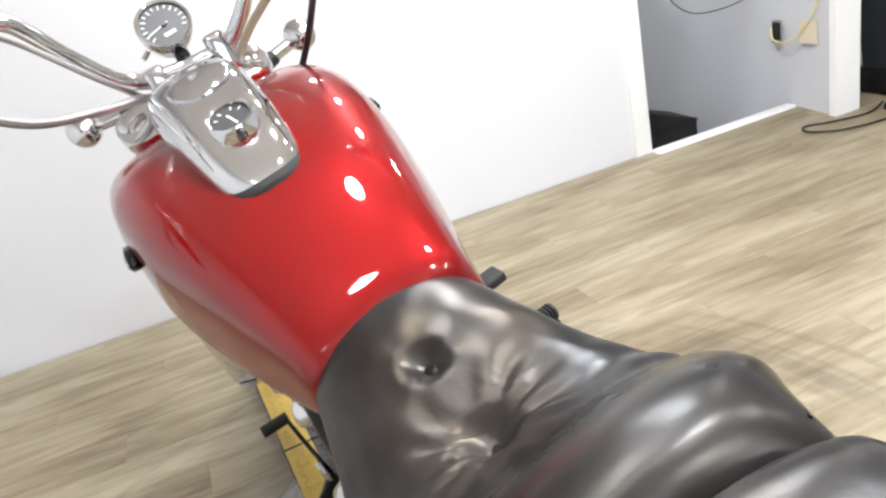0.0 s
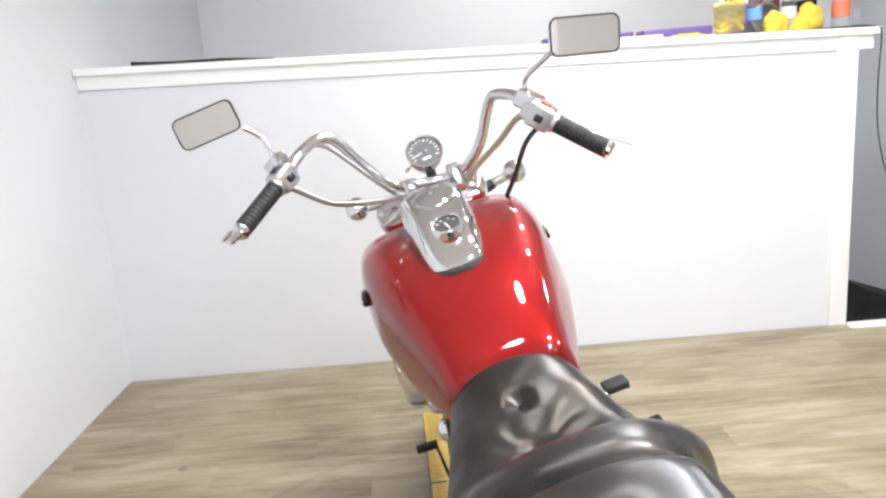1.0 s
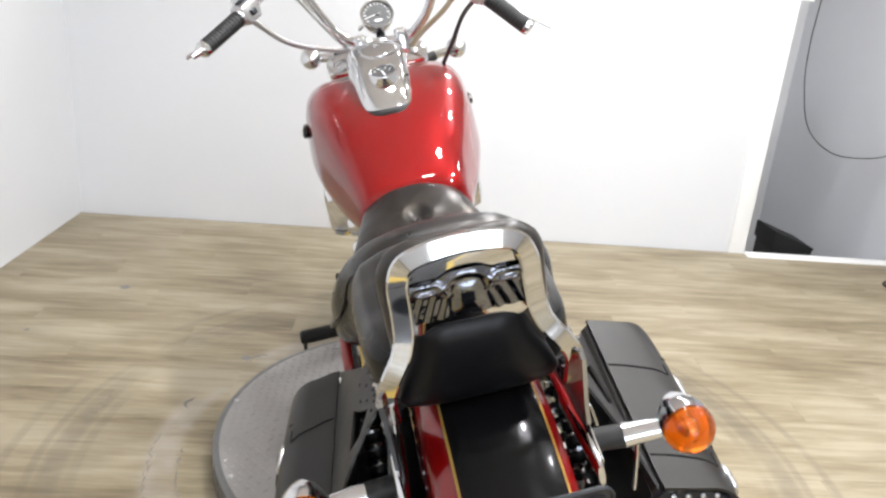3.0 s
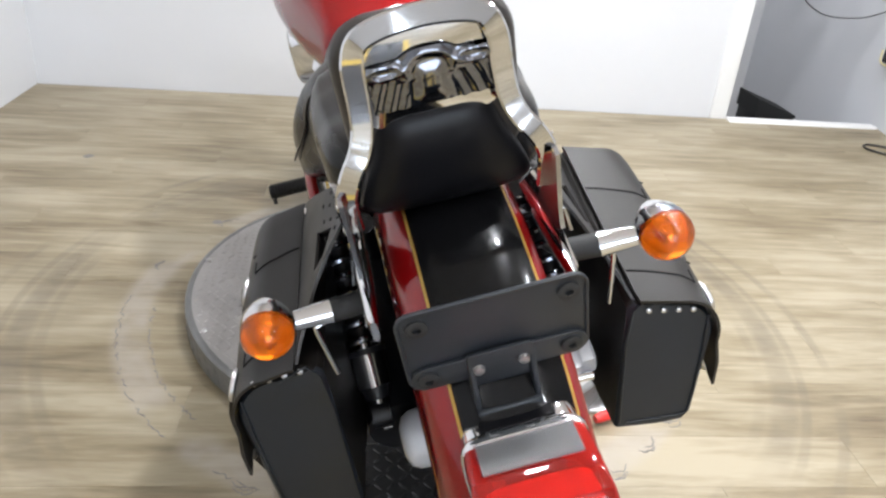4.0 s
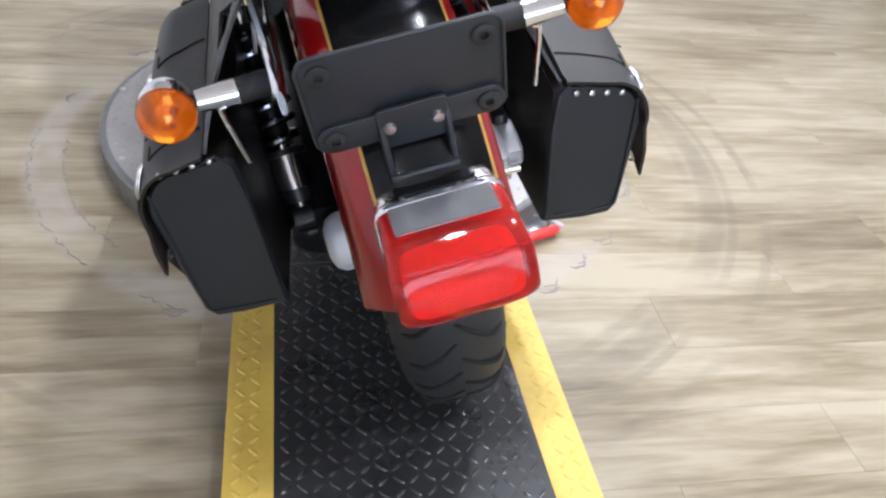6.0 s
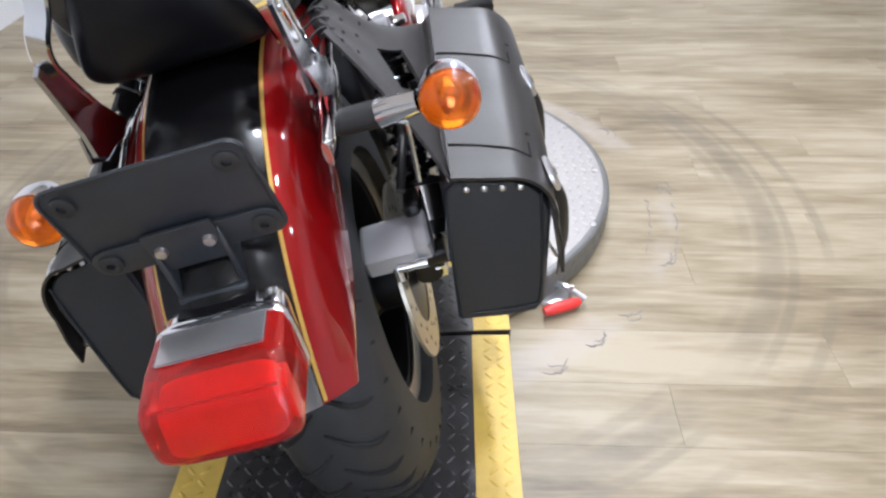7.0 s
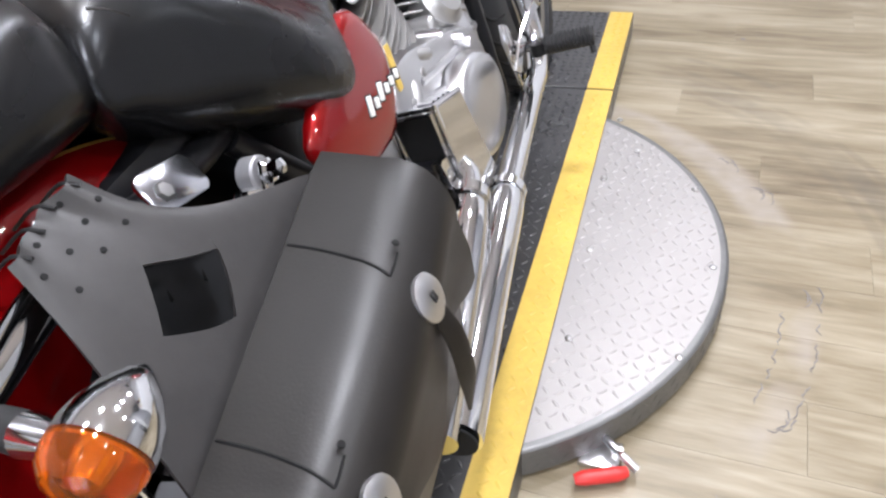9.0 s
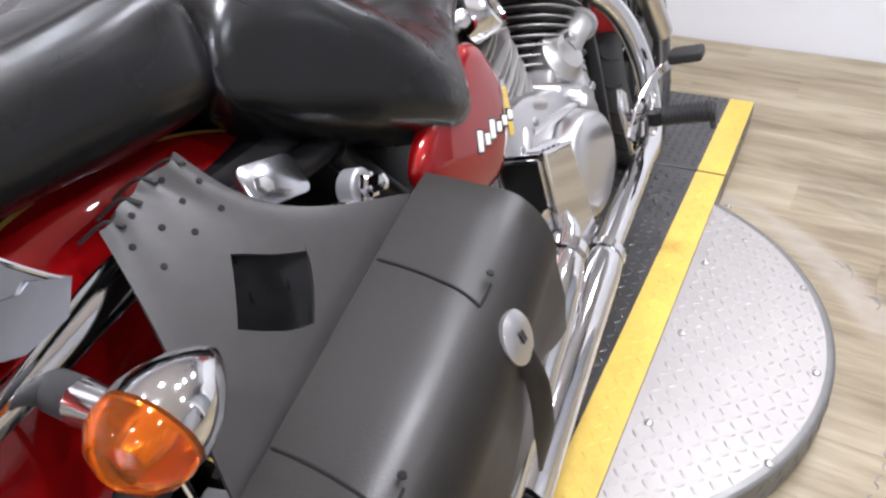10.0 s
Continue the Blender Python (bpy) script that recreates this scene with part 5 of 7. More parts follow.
rows = []
for j in range(31):
    row = []
    for i in range(67):
        x = -0.060 + 0.120 * i / 66
        top = 0.0175 + 0.010 * math.exp(-(x / 0.026) ** 4)
        y = -0.033 + (top + 0.033) * j / 30
        row.append(tuple(em @ Vector((x, y, emblem_height(x, y)))))
    rows.append(row)
bm = bm_loft(rows, close=False)
bmesh.ops.recalc_face_normals(bm, faces=bm.faces)
bmesh.ops.solidify(bm, geom=bm.faces[:], thickness=0.0012)
part("emblem", bm, DARKCHROME, loop, "raised winged emblem in smoked chrome", angle=60)
for sx in (-1, 1):
    out = [(-0.085, 0.783), (-0.067, 0.758), (-0.055, 0.733), (-0.039, 0.707), (-0.017, 0.681), (-0.007, 0.673), (-0.029, 0.662), (-0.059, 0.665), (-0.083, 0.665), (-0.099, 0.675), (-0.098, 0.699), (-0.105, 0.734), (-0.112, 0.769)]
    gus = part("side_plate", bm_loft([[(sx * x, y, z) for y, z in out] for x in (0.111, 0.116)]), POLISHED, loop, "polished steel side plate with two bolts", angle=30)
    part("plate_edge", bm_tube([(sx * 0.1165, y, z) for y, z in out[:6]], 0.0022, 8), CHROME, gus)
    part("plate_flange", bm_loft([[(sx * (0.1162 + d + e), y, z) for y, z, e in ((-0.099, 0.699, 0.0), (-0.041, 0.684, 0.0), (-0.033, 0.688, 0.001), (-0.008, 0.675, 0.002), (-0.026, 0.656, 0.007), (-0.062, 0.654, 0.008), (-0.096, 0.668, 0.006))] for d in (0.0, 0.003)]), POLISHED, gus, "bent lower flange", angle=30)
    for y, z in ((-0.091, 0.761), (-0.078, 0.726)):
        part("plate_bolt", bm_lathe([(0, 0), (0, 0.0065), (0.003, 0.006), (0.0045, 0)], (sx * 0.1155, y, z), (sx, 0, 0), 14), STAINLESS, gus)

# ---- saddlebags ----
SLOPE = 0.27  # the lid falls towards the tail


def bag_ring(y, inner, outer, n=10, deep=0.0):
    """Cross-section of the bag at y: back upright, rounded shoulder outwards."""
    z_top = 0.582 - SLOPE * (0.262 - y)
    bulge = 0.006 * math.sin(math.pi * (y + 0.045) / 0.31)
    low = 0.298 + 0.02 * (y / 0.26) - deep
    out_top = z_top - 0.008
    pts = [(inner, low), (inner, z_top - 0.008), (inner + 0.008, z_top)]
    for i in range(n + 1):
        a = radians(90 - 100 * i / n)
        pts.append((outer - 0.05 + (0.05 + bulge) * math.cos(a), out_top - 0.055 + 0.055 * math.sin(a)))
    pts += [(outer + bulge - 0.004, (z_top + low) / 2), (outer - 0.012, low + 0.012), (outer - 0.022, low), ((inner + outer) / 2, low - 0.003)]
    return pts


for sx in (-1, 1):
    inner, outer = 0.198, 0.322
    deep = 0.026 if sx < 0 else 0.0
    bm = bm_loft([[(sx * x, y, z) for x, z in bag_ring(y, inner + k, outer - k, deep=deep)] for y, k in ((-0.052, 0.004), (-0.048, 0.0))] + [[(sx * x, y, z) for x, z in bag_ring(y, inner, outer, deep=deep)] for y in [-0.045 + 0.305 * i / 12 for i in range(13)]] + [[(sx * x, y, z) for x, z in bag_ring(y, inner + 0.004, outer - 0.006, deep=deep)] for y in (0.266,)])
    bag = part("saddlebag", bm, BAGLEATHER, bike, "matt black leather saddlebag", angle=40)
    if sx < 0:
        bag.matrix_basis = pose(-0.256, -0.030, 0.530, -3.0, 0, -6.5) @ pose(0.260, 0.052, -0.500)
    else:
        bag.matrix_basis = pose(0.262, 0, 0.505, 0, 9.0, 0) @ pose(-0.262, 0, -0.500)
    bag.data.materials.append(VINYL)
    for poly in bag.data.polygons:
        if poly.normal.y < -0.6:
            poly.material_index = 1
    # lid: a sheet lying over the shoulder
    rows = []
    for i in range(19):
        y = -0.058 + 0.330 * i / 18
        rg = bag_ring(max(-0.045, min(0.262, y)), inner, outer)[1:]
        near = 0.034 if sx < 0 else 0.012
        row = [(sx * (inner + near), y, rg[1][1] + 0.004), (sx * (inner + near + 0.012), y, rg[1][1] + 0.0025)]
        for (x, z) in rg[2:13]:
            a = math.atan2(z - (rg[1][1] - 0.055), max(1e-4, x - (outer - 0.05)))
            row.append((sx * (x + 0.0035 * max(0, math.cos(a))), y, z + 0.0035 * max(0.0, math.sin(a))))
        x, z = rg[12]
        hang = 0.055 + 0.02 * math.cos(2 * math.pi * (y - 0.10) / 0.17)
        row.append((sx * (outer + 0.009), y, z - hang * 0.5))
        row.append((sx * (outer + 0.008), y, z - hang))
        rows.append(row)
    bm = bm_loft(rows, close=False)
    bmesh.ops.recalc_face_normals(bm, faces=bm.faces)
    bmesh.ops.solidify(bm, geom=bm.faces[:], thickness=-0.004)
    lid = part("lid", bm, BAGLEATHER, bag, "black leather lid flap", angle=50)
    lid_tree = BVHTree.FromPolygons([v.co for v in lid.data.vertices], [p.vertices for p in lid.data.polygons])

    def on_lid(x, y):
        """The place on the lid under (x, y) of this bag."""
        place = lid_tree.ray_cast(Vector((sx * x, y, 0.80)), Vector((0, 0, -1)))[0]
        return place + Vector((0, 0, 0.0004))
    part("edge_binding", join(bm_tube([(sx * (inner + 0.005), -0.053, 0.302 - deep), (sx * (inner + 0.006), -0.0535, 0.488), (sx * (inner + 0.06), -0.055, 0.490)], 0.0018, 6, 3),
                              bm_tube([(sx * (outer - 0.011), -0.053, 0.47), (sx * (outer - 0.012), -0.0535, 0.40), (sx * (outer - 0.018), -0.053, 0.318 - deep), (sx * (outer - 0.032), -0.053, 0.302 - deep), (sx * (inner + 0.015), -0.053, 0.301 - deep)], 0.0018, 6, 3)), VINYL, bag)
    for k in range(4):
        x = 0.226 + 0.0205 * k
        part("stud", bm_lathe([(0, 0), (0, 0.0042), (0.002, 0.0035), (0.0032, 0)], (sx * x, -0.053, (0.487 if sx > 0 else 0.499) - 0.002 * k), (0, -1, 0.1), 12), STAINLESS, bag, "small steel stud")
    # conchos, straps and loops
    for y in (0.168, 0.0):
        zt = 0.582 - SLOPE * (0.262 - y)
        # black bars laid on the lid draw the shade of its cuts
        part("cut_shade_line", bm_tube([on_lid((0.236 if sx < 0 else 0.213) + (0.070 if sx < 0 else 0.093) * q / 12, y - 0.002 - 0.013 * (q / 12) ** 2.2) for q in range(13)], 0.0015, 6, smooth=False), HOLLOW, bag, "cut in the lid, its shade drawn as a black bar")
        part("cut_shade_line", bm_tube([on_lid(0.306, y - 0.015), on_lid(0.3068, y - 0.006), on_lid(0.3068, y + 0.008)], 0.0013, 6, smooth=False), HOLLOW, bag)
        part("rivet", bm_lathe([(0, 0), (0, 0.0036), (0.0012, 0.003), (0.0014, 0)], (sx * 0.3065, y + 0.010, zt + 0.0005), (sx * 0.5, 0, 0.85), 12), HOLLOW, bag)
        nrm = Vector((sx * 0.93, 0, 0.36))
        at = Vector((sx * 0.3310, y - 0.006, zt - 0.046))
        con = part("concho", bm_lathe([(-0.003, 0), (-0.003, 0.0225), (0.001, 0.0225), (0.0035, 0.018), (0.004, 0.007), (0.0045, 0)], at, nrm, 28), SATIN, bag, "round pewter concho")
        part("slot", bm_box((-0.0035, -0.005, 0.0046), (0.0035, 0.005, 0.0058), 0.0005, 1, frame_of(at, (0, 1, 0), nrm.cross(Vector((0, 1, 0))) * sx) if sx > 0 else frame_of(at, (0, 1, 0), Vector((0, 1, 0)).cross(nrm) * sx)), RUBBER, con)
        part("tie_strap", bm_tube([at + Vector((sx * 0.003, 0.000, -0.016)), at + Vector((sx * 0.013, 0.002, -0.050)), at + Vector((sx * 0.013, 0.006, -0.105)), at + Vector((sx * 0.004, 0.012, -0.165))], [0.009, 0.010, 0.010, 0.002], 10, flat=0.3), BAGLEATHER, bag, "hanging leather strap")
        part("buckle", bm_tube([(sx * 0.322, y - 0.04, zt - 0.13), (sx * 0.328, y - 0.04, zt - 0.145), (sx * 0.326, y - 0.02, zt - 0.15), (sx * 0.322, y - 0.02, zt - 0.135)], 0.002, 6, 4), STAINLESS, bag)

    # yoke: punched leather sheet rising from the bag to the mudguard, with a window
    def yoke_point(u, v):
        """u: 0 at the rear, 1 at the front; v: 0 at the bag, 1 at the top."""
        y0, y1 = -0.045, 0.262
        top0, top1 = 0.024, 0.112
        w = v ** 1.15
        if sx < 0:  # the left sheet leaves the lid further out and lies flatter
            rear = y0 + (y1 - y0) * u
            foot = bag.matrix_basis @ Vector((-0.232, rear, 0.582 - SLOPE * (0.262 - rear) + 0.006))
            head = Vector((-0.122, 0.024 + 0.078 * u, 0.692 + 0.012 * u))
            neck = 0.030 * math.sin(math.pi * v) * (1 if u > 0.5 else -0.2) * abs(2 * u - 1)
            return Vector((foot.x + (head.x - foot.x) * v, foot.y + (head.y - foot.y) * w - neck, foot.z + (head.z - foot.z) * v ** 0.92 + 0.010 * math.sin(math.pi * v)))
        neck = 0.045 * math.sin(math.pi * v) * (1 if u > 0.5 else -0.2) * abs(2 * u - 1)
        y = (y0 + (y1 - y0) * u) * (1 - w) + (top0 + (top1 - top0) * u) * w - neck
        zb = 0.582 - SLOPE * (0.262 - (y0 + (y1 - y0) * u)) + 0.004
        zt = 0.690 + 0.018 * u
        z = zb + (zt - zb) * (v ** 0.92) + 0.010 * math.sin(math.pi * v) - 0.022 * math.sin(math.pi * v) * u ** 4
        x = 0.214 - 0.092 * v - 0.004 * math.sin(math.pi * u)
        x += 0.0038 * math.sin(17 * u) * v ** 4 + 0.003 * math.sin(9 * u) * v * v
        return Vector((sx * x, y, z))
    WINDOW = [(0.46, 0.51), (0.68, 0.26), (0.45, 0.09), (0.27, 0.33)] if sx > 0 else [(0.07, 0.64), (0.18, 0.86), (0.46, 0.52), (0.14, 0.46)]  # corners of the opening on the sheet
    NODES = {(1, 1): WINDOW[3], (2, 1): WINDOW[2], (1, 2): WINDOW[0], (2, 2): WINDOW[1]}

    def node(i, j):
        s = (0.0, 0.36, 0.66, 1.0)
        return NODES.get((i, j), (s[i], s[j]))
    bm = bmesh.new()
    cells = {}
    K = 8

    def yoke_vert(i, j, a, b, back):
        key = (i * K + a, j * K + b, back)
        if key not in cells:
            p, q, r, t_ = node(i, j), node(i + 1, j), node(i, j + 1), node(i + 1, j + 1)
            fa, fb = a / K, b / K
            u = (p[0] * (1 - fa) + q[0] * fa) * (1 - fb) + (r[0] * (1 - fa) + t_[0] * fa) * fb
            v = (p[1] * (1 - fa) + q[1] * fa) * (1 - fb) + (r[1] * (1 - fa) + t_[1] * fa) * fb
            p3 = yoke_point(u, v)
            if back:
                nn = (yoke_point(u + 0.01, v) - p3).cross(yoke_point(u, min(v + 0.01, 1.0)) - p3 if v < 0.99 else p3 - yoke_point(u, v - 0.01)).normalized()
                p3 = p3 - nn * (0.004 if nn.x * sx > 0 else -0.004)
            cells[key] = bm.verts.new(p3)
        return cells[key]
    for i in range(3):
        for j in range(3):
            if (i, j) == (1, 1):
                continue
            for a in range(K):
                for b in range(K):
                    for back in (0, 1):
                        bm.faces.new([yoke_vert(i, j, a + da, b + db, back) for da, db in ((0, 0), (1, 0), (1, 1), (0, 1))])
    rim_edges = [e for e in bm.edges if len(e.link_faces) == 1]
    flip = {v: k for k, v in cells.items()}
    done = set()
    for e in rim_edges:
        ka, kb = flip[e.verts[0]], flip[e.verts[1]]
        if ka[2] == 0:
            bm.faces.new((e.verts[0], e.verts[1], cells[(kb[0], kb[1], 1)], cells[(ka[0], ka[1], 1)]))
    yoke = part("yoke", bm, YOKELEATHER, bag, "punched black leather mounting yoke", angle=50)
    yoke.matrix_basis = bag.matrix_basis.inverted()
    for u, v in ((0.12, 0.86), (0.36, 0.80), (0.62, 0.80), (0.86, 0.84), (0.2, 0.70), (0.45, 0.68), (0.72, 0.66), (0.3, 0.93), (0.7, 0.94)):
        p = yoke_point(u, v)
        nn = (yoke_point(u + 0.02, v) - p).cross(yoke_point(u, v + 0.02) - p).normalized()
        if nn.x * sx < 0:
            nn = -nn
        # near-black disc on the sheet paints the shade of a punched hole
        part("hole_shade_disc", bm_lathe([(-0.003, 0), (-0.003, 0.0027), (0.0007, 0.0027), (0.0007, 0)], p, nn, 10), HOLLOW, yoke)
    # lacing over the mudguard
    for u in (0.15, 0.4, 0.65, 0.9):
        a = yoke_point(u, 0.95)
        part("lace", bm_tube([a + Vector((sx * 0.004, 0, 0)), a + Vector((-sx * 0.010, -0.004, 0.006)), a + Vector((-sx * 0.032, -0.014, -0.004))], 0.0016, 6, 4), BLACKCABLE, yoke)
    part("bag_stay", bm_tube([(sx * 0.158, -0.045, 0.602), (sx * 0.180, -0.050, 0.598), (sx * 0.184, -0.050, 0.588), (sx * 0.176, -0.045, 0.520)], 0.0032, 8, 5), CHROME, bike, "thin chrome saddlebag stay")

# ---- shocks, swingarm, caliper ----
for sx in (-1, 1):
    top, low = Vector((sx * 0.158, 0.252, 0.600)), Vector((sx * 0.150, 0.075, 0.335))
    d = (low - top)
    u = d.normalized()
    shock = part("shock_absorber", bm_tube([top, low], 0.012, 12, smooth=False), CHROME, bike, "black-sprung shock absorber")
    a = u.orthogonal().normalized()
    b = u.cross(a)
    pts = [top + u * (0.035 + 0.184 * i / 120) + 0.028 * (math.cos(2 * math.pi * i / 16) * a + math.sin(2 * math.pi * i / 16) * b) for i in range(121)]
    part("spring", bm_tube(pts, 0.0060, 8, smooth=False), DARKCHROME, shock, "black coil spring")
    part("lower_cup", bm_tube([top + u * 0.226, top + u * 0.276], 0.0265, 20, smooth=False), CHROME, shock)
    part("spring_seat", bm_tube([top + u * 0.218, top + u * 0.227], 0.031, 20, smooth=False), FRAMEBLK, shock)
    part("adjuster", bm_tube([top + u * 0.276, top + u * 0.296], [0.024, 0.018], 20, smooth=False), FRAMEBLK, shock)
    part("upper_cup", bm_tube([top + u * 0.015, top + u * 0.04], [0.022, 0.030], 20, smooth=False), CHROME, shock)
    part("eye", bm_lathe([(-0.010, 0), (-0.010, 0.017), (-0.008, 0.019), (0.008, 0.019), (0.010, 0.017), (0.010, 0)], top, (1, 0, 0), 24), ALLOY, shock, "cast alloy shock eye")
    part("eye_neck", bm_box((-0.0085, -0.015, -0.004), (0.0085, 0.015, 0.055), 0.005, 2, frame_of(top, (1, 0, 0), u.cross(Vector((1, 0, 0))))), ALLOY, shock)
    part("damper", bm_tube([top + u * 0.035, top + u * 0.210], 0.0170, 18, smooth=False), FRAMEBLK, shock, "black damper body")
    part("eye_nut", bm_lathe([(0.014, 0), (0.014, 0.013), (0.020, 0.013), (0.022, 0.009), (0.034, 0.008), (0.036, 0)], top, (sx, 0, 0.15), 6), CHROME, shock)
    part("lower_eye", bm_lathe([(-0.014, 0), (-0.014, 0.020), (0.014, 0.020), (0.014, 0)], low, (1, 0, 0), 20), FRAMEBLK, shock)
    part("shock_bracket", bm_plate(rounded(0.072, 0.040, 0.012), 0.005, frame_of((sx * 0.146 - 0.003, 0.170, 0.650), (0, 1, -0.25), (-sx * 0.55, 0.25, 1)), 0.001), POLISHED, bike, "flat steel mudguard bracket")
    # near-black disc for the shade in the bracket's hole
    part("bracket_hole_shade", bm_lathe([(0.0, 0), (0.0, 0.0085), (0.0034, 0.0085), (0.0034, 0)], (sx * 0.1455 - 0.003, 0.183, 0.6475), (sx * 0.87, 0.12, 0.48), 16), HOLLOW, bike)
    part("bracket_bolt", bm_lathe([(-0.004, 0), (-0.004, 0.010), (0.003, 0.010), (0.006, 0.0075), (0.0065, 0)], (sx * 0.150 - 0.003, 0.155, 0.653), (sx, 0.1, 0.5), 6, ), STAINLESS, bike)
    part("swingarm", bm_tube([(sx * 0.118, 0.52, 0.36), (sx * 0.125, 0.30, 0.335), (sx * 0.128, 0.075, 0.300)], [0.028, 0.026, 0.022] if sx > 0 else [0.045, 0.052, 0.050], 16), FRAMEBLK, bike)
    part("axle_nut", bm_lathe([(0, 0), (0, 0.022), (0.014, 0.022), (0.018, 0.012), (0.026, 0.012), (0.026, 0)], (sx * 0.14, 0.095, 0.300), (sx, 0, 0), 6), CHROME, bike)
CAL = [(0.030, 0.478), (-0.026, 0.462), (-0.054, 0.442), (-0.050, 0.404), (-0.004, 0.396), (0.040, 0.430)]
cal = part("caliper", bm_loft([[(x, 0.000 + (a + 0.01) * k, 0.410 + (b - 0.436) * k) for a, b in CAL] for x, k in ((0.072, 0.54), (0.076, 0.61), (0.134, 0.63), (0.139, 0.56))]), GREYMETAL, bike, "grey cast brake caliper", angle=25)
part("caliper_body", bm_loft([[(x, 0.006 + (a + 0.01) * k, 0.412 + (b - 0.436) * k) for a, b in CAL] for x, k in ((0.139, 0.60), (0.156, 0.60), (0.160, 0.52))]), GREYMETAL, cal, angle=25)
part("caliper_bolt", bm_tube([(0.112, -0.026, 0.396), (0.150, -0.026, 0.394)], 0.007, 10, smooth=False), CHROME, cal)
part("caliper_bolt", bm_tube([(0.11, -0.018, 0.394), (0.11, -0.022, 0.374)], 0.009, 10, smooth=False), CHROME, cal)
part("caliper_bracket", bm_box((0.134, 0.02, 0.400), (0.156, 0.070, 0.450), 0.008), FRAMEBLK, cal)
part("brake_hose", bm_tube([(0.145, -0.005, 0.49), (0.158, 0.06, 0.52), (0.15, 0.16, 0.50), (0.13, 0.30, 0.45)], 0.006, 8), BLACKCABLE, cal)
part("final_drive", bm_lathe([(-0.130, 0), (-0.130, 0.022), (-0.124, 0.036), (-0.112, 0.043), (-0.085, 0.045), (-0.08, 0)], WHEEL + Vector((0, -0.060, 0.005)), (1, 0, 0), 32), CASTPALE, bike, "aluminium final drive housing")

# ---- engine and right flank ----
engine = part("crankcase", bm_box((-0.128, 0.56, 0.150), (0.128, 1.08, 0.47), 0.04, 4), CASTING, bike, "cast alloy crankcase")
for y, tilt, nm in ((0.755, -24, "rear_cylinder"), (0.985, 26, "front_cylinder")):
    m = Matrix.Translation((0, y, 0.43)) @ pose(0, 0, 0, -tilt, 0, 0)
    cyl = part(nm, bm_box((-0.085, -0.082, 0), (0.085, 0.082, 0.24), 0.03, 4, m), FRAMEBLK, bike, "finned alloy cylinder")
    for k in range(11):
        z = 0.022 + 0.0165 * k
        g = 0.006 * (k % 2 == 0) - 0.02 * (k > 8)
        part("fin", bm_plate(oval(0.268 + g, 0.236 + g, 40, 2.5), 0.0036, m @ pose(0, 0, z), 0.001), FIN, cyl, "cooling fin")
    part("cylinder_foot", bm_box((-0.118, -0.100, -0.012), (0.118, 0.100, 0.016), 0.01, 3, m), CASTING, cyl)
    part("rocker_cover", bm_box((-0.105, -0.095, 0.205), (0.105, 0.095, 0.262), 0.028, 4, m), CHROME, cyl)
# chrome head cover with a flat face beside the rear cylinder
hm = frame_of((0.108, 0.690, 0.655), (-0.25, 1, -0.25), (-0.50, 0.1, 1))
hc = part("head_cover", bm_loft([[tuple(hm @ Vector((x * k, y * k, z))) for x, y in rounded(0.105, 0.100, 0.032, 7)] for z, k in ((-0.020, 1.0), (0.012, 1.0), (0.022, 0.95), (0.024, 0.86), (0.018, 0.80))]), CHROME, bike, "chrome cylinder head cover", angle=35)
part("cover_face", bm_plate(rounded(0.080, 0.076, 0.024, 7), 0.003, hm @ pose(0, 0, 0.0175), 0.001), CHROME, hc, "flat polished cover face")
part("cover_bolt", bm_lathe([(0, 0), (0, 0.013), (0.014, 0.013), (0.017, 0.008), (0.017, 0)], (0.110, 0.630, 0.650), (0.8, -0.5, 0.3), 14), CHROME, bike)

# clutch cover: a long oval, its long axis rising to the rear
CLUTCH = (0.819, 0.344)
rings = []
for x, k in ((0.120, 1.05), (0.165, 1.03), (0.182, 0.99), (0.190, 0.92), (0.195, 0.78), (0.197, 0.4)):
    ring = []
    for i in range(48):
        a = 2 * math.pi * i / 48
        ring.append((x, CLUTCH[0] + k * 0.5 * (0.216 * math.cos(a) + 0.118 * math.sin(a)), CLUTCH[1] + k * 0.5 * (-0.100 * math.cos(a) + 0.146 * math.sin(a))))
    rings.append(ring)
clutch = part("clutch_cover", bm_loft(rings), SATIN, bike, "satin polished oval clutch cover", angle=50)
bm = bm_loft([[(x, 0.80 + q[0] * 0.42 * k, 0.375 + q[1] * 0.22 * k - 0.12 * q[0]) for q in rounded(1, 1, 0.28, 6)] for x, k in ((0.10, 1.04), (0.142, 1.0), (0.150, 0.97), (0.153, 0.90))])
case = part("case_cover", bm, SATIN, bike, "smooth satin gearcase cover", angle=40)
part("case_rib", bm_tube([(0.150, 0.690, 0.462), (0.156, 0.76, 0.450), (0.156, 0.86, 0.432)], 0.007, 8), SATIN, case)
part("case_rib", bm_tube([(0.152, 0.66, 0.440), (0.157, 0.72, 0.428), (0.160, 0.77, 0.41)], 0.006, 8), SATIN, case)
for y, z in ((0.640, 0.455), (0.705, 0.470), (0.985, 0.418), (1.000, 0.345), (0.66, 0.395)):
    part("case_screw", bm_lathe([(0, 0), (0, 0.008), (0.005, 0.008), (0.007, 0.005), (0.007, 0)], (0.150, y, z), (1, 0, 0.1), 12), STAINLESS, case)
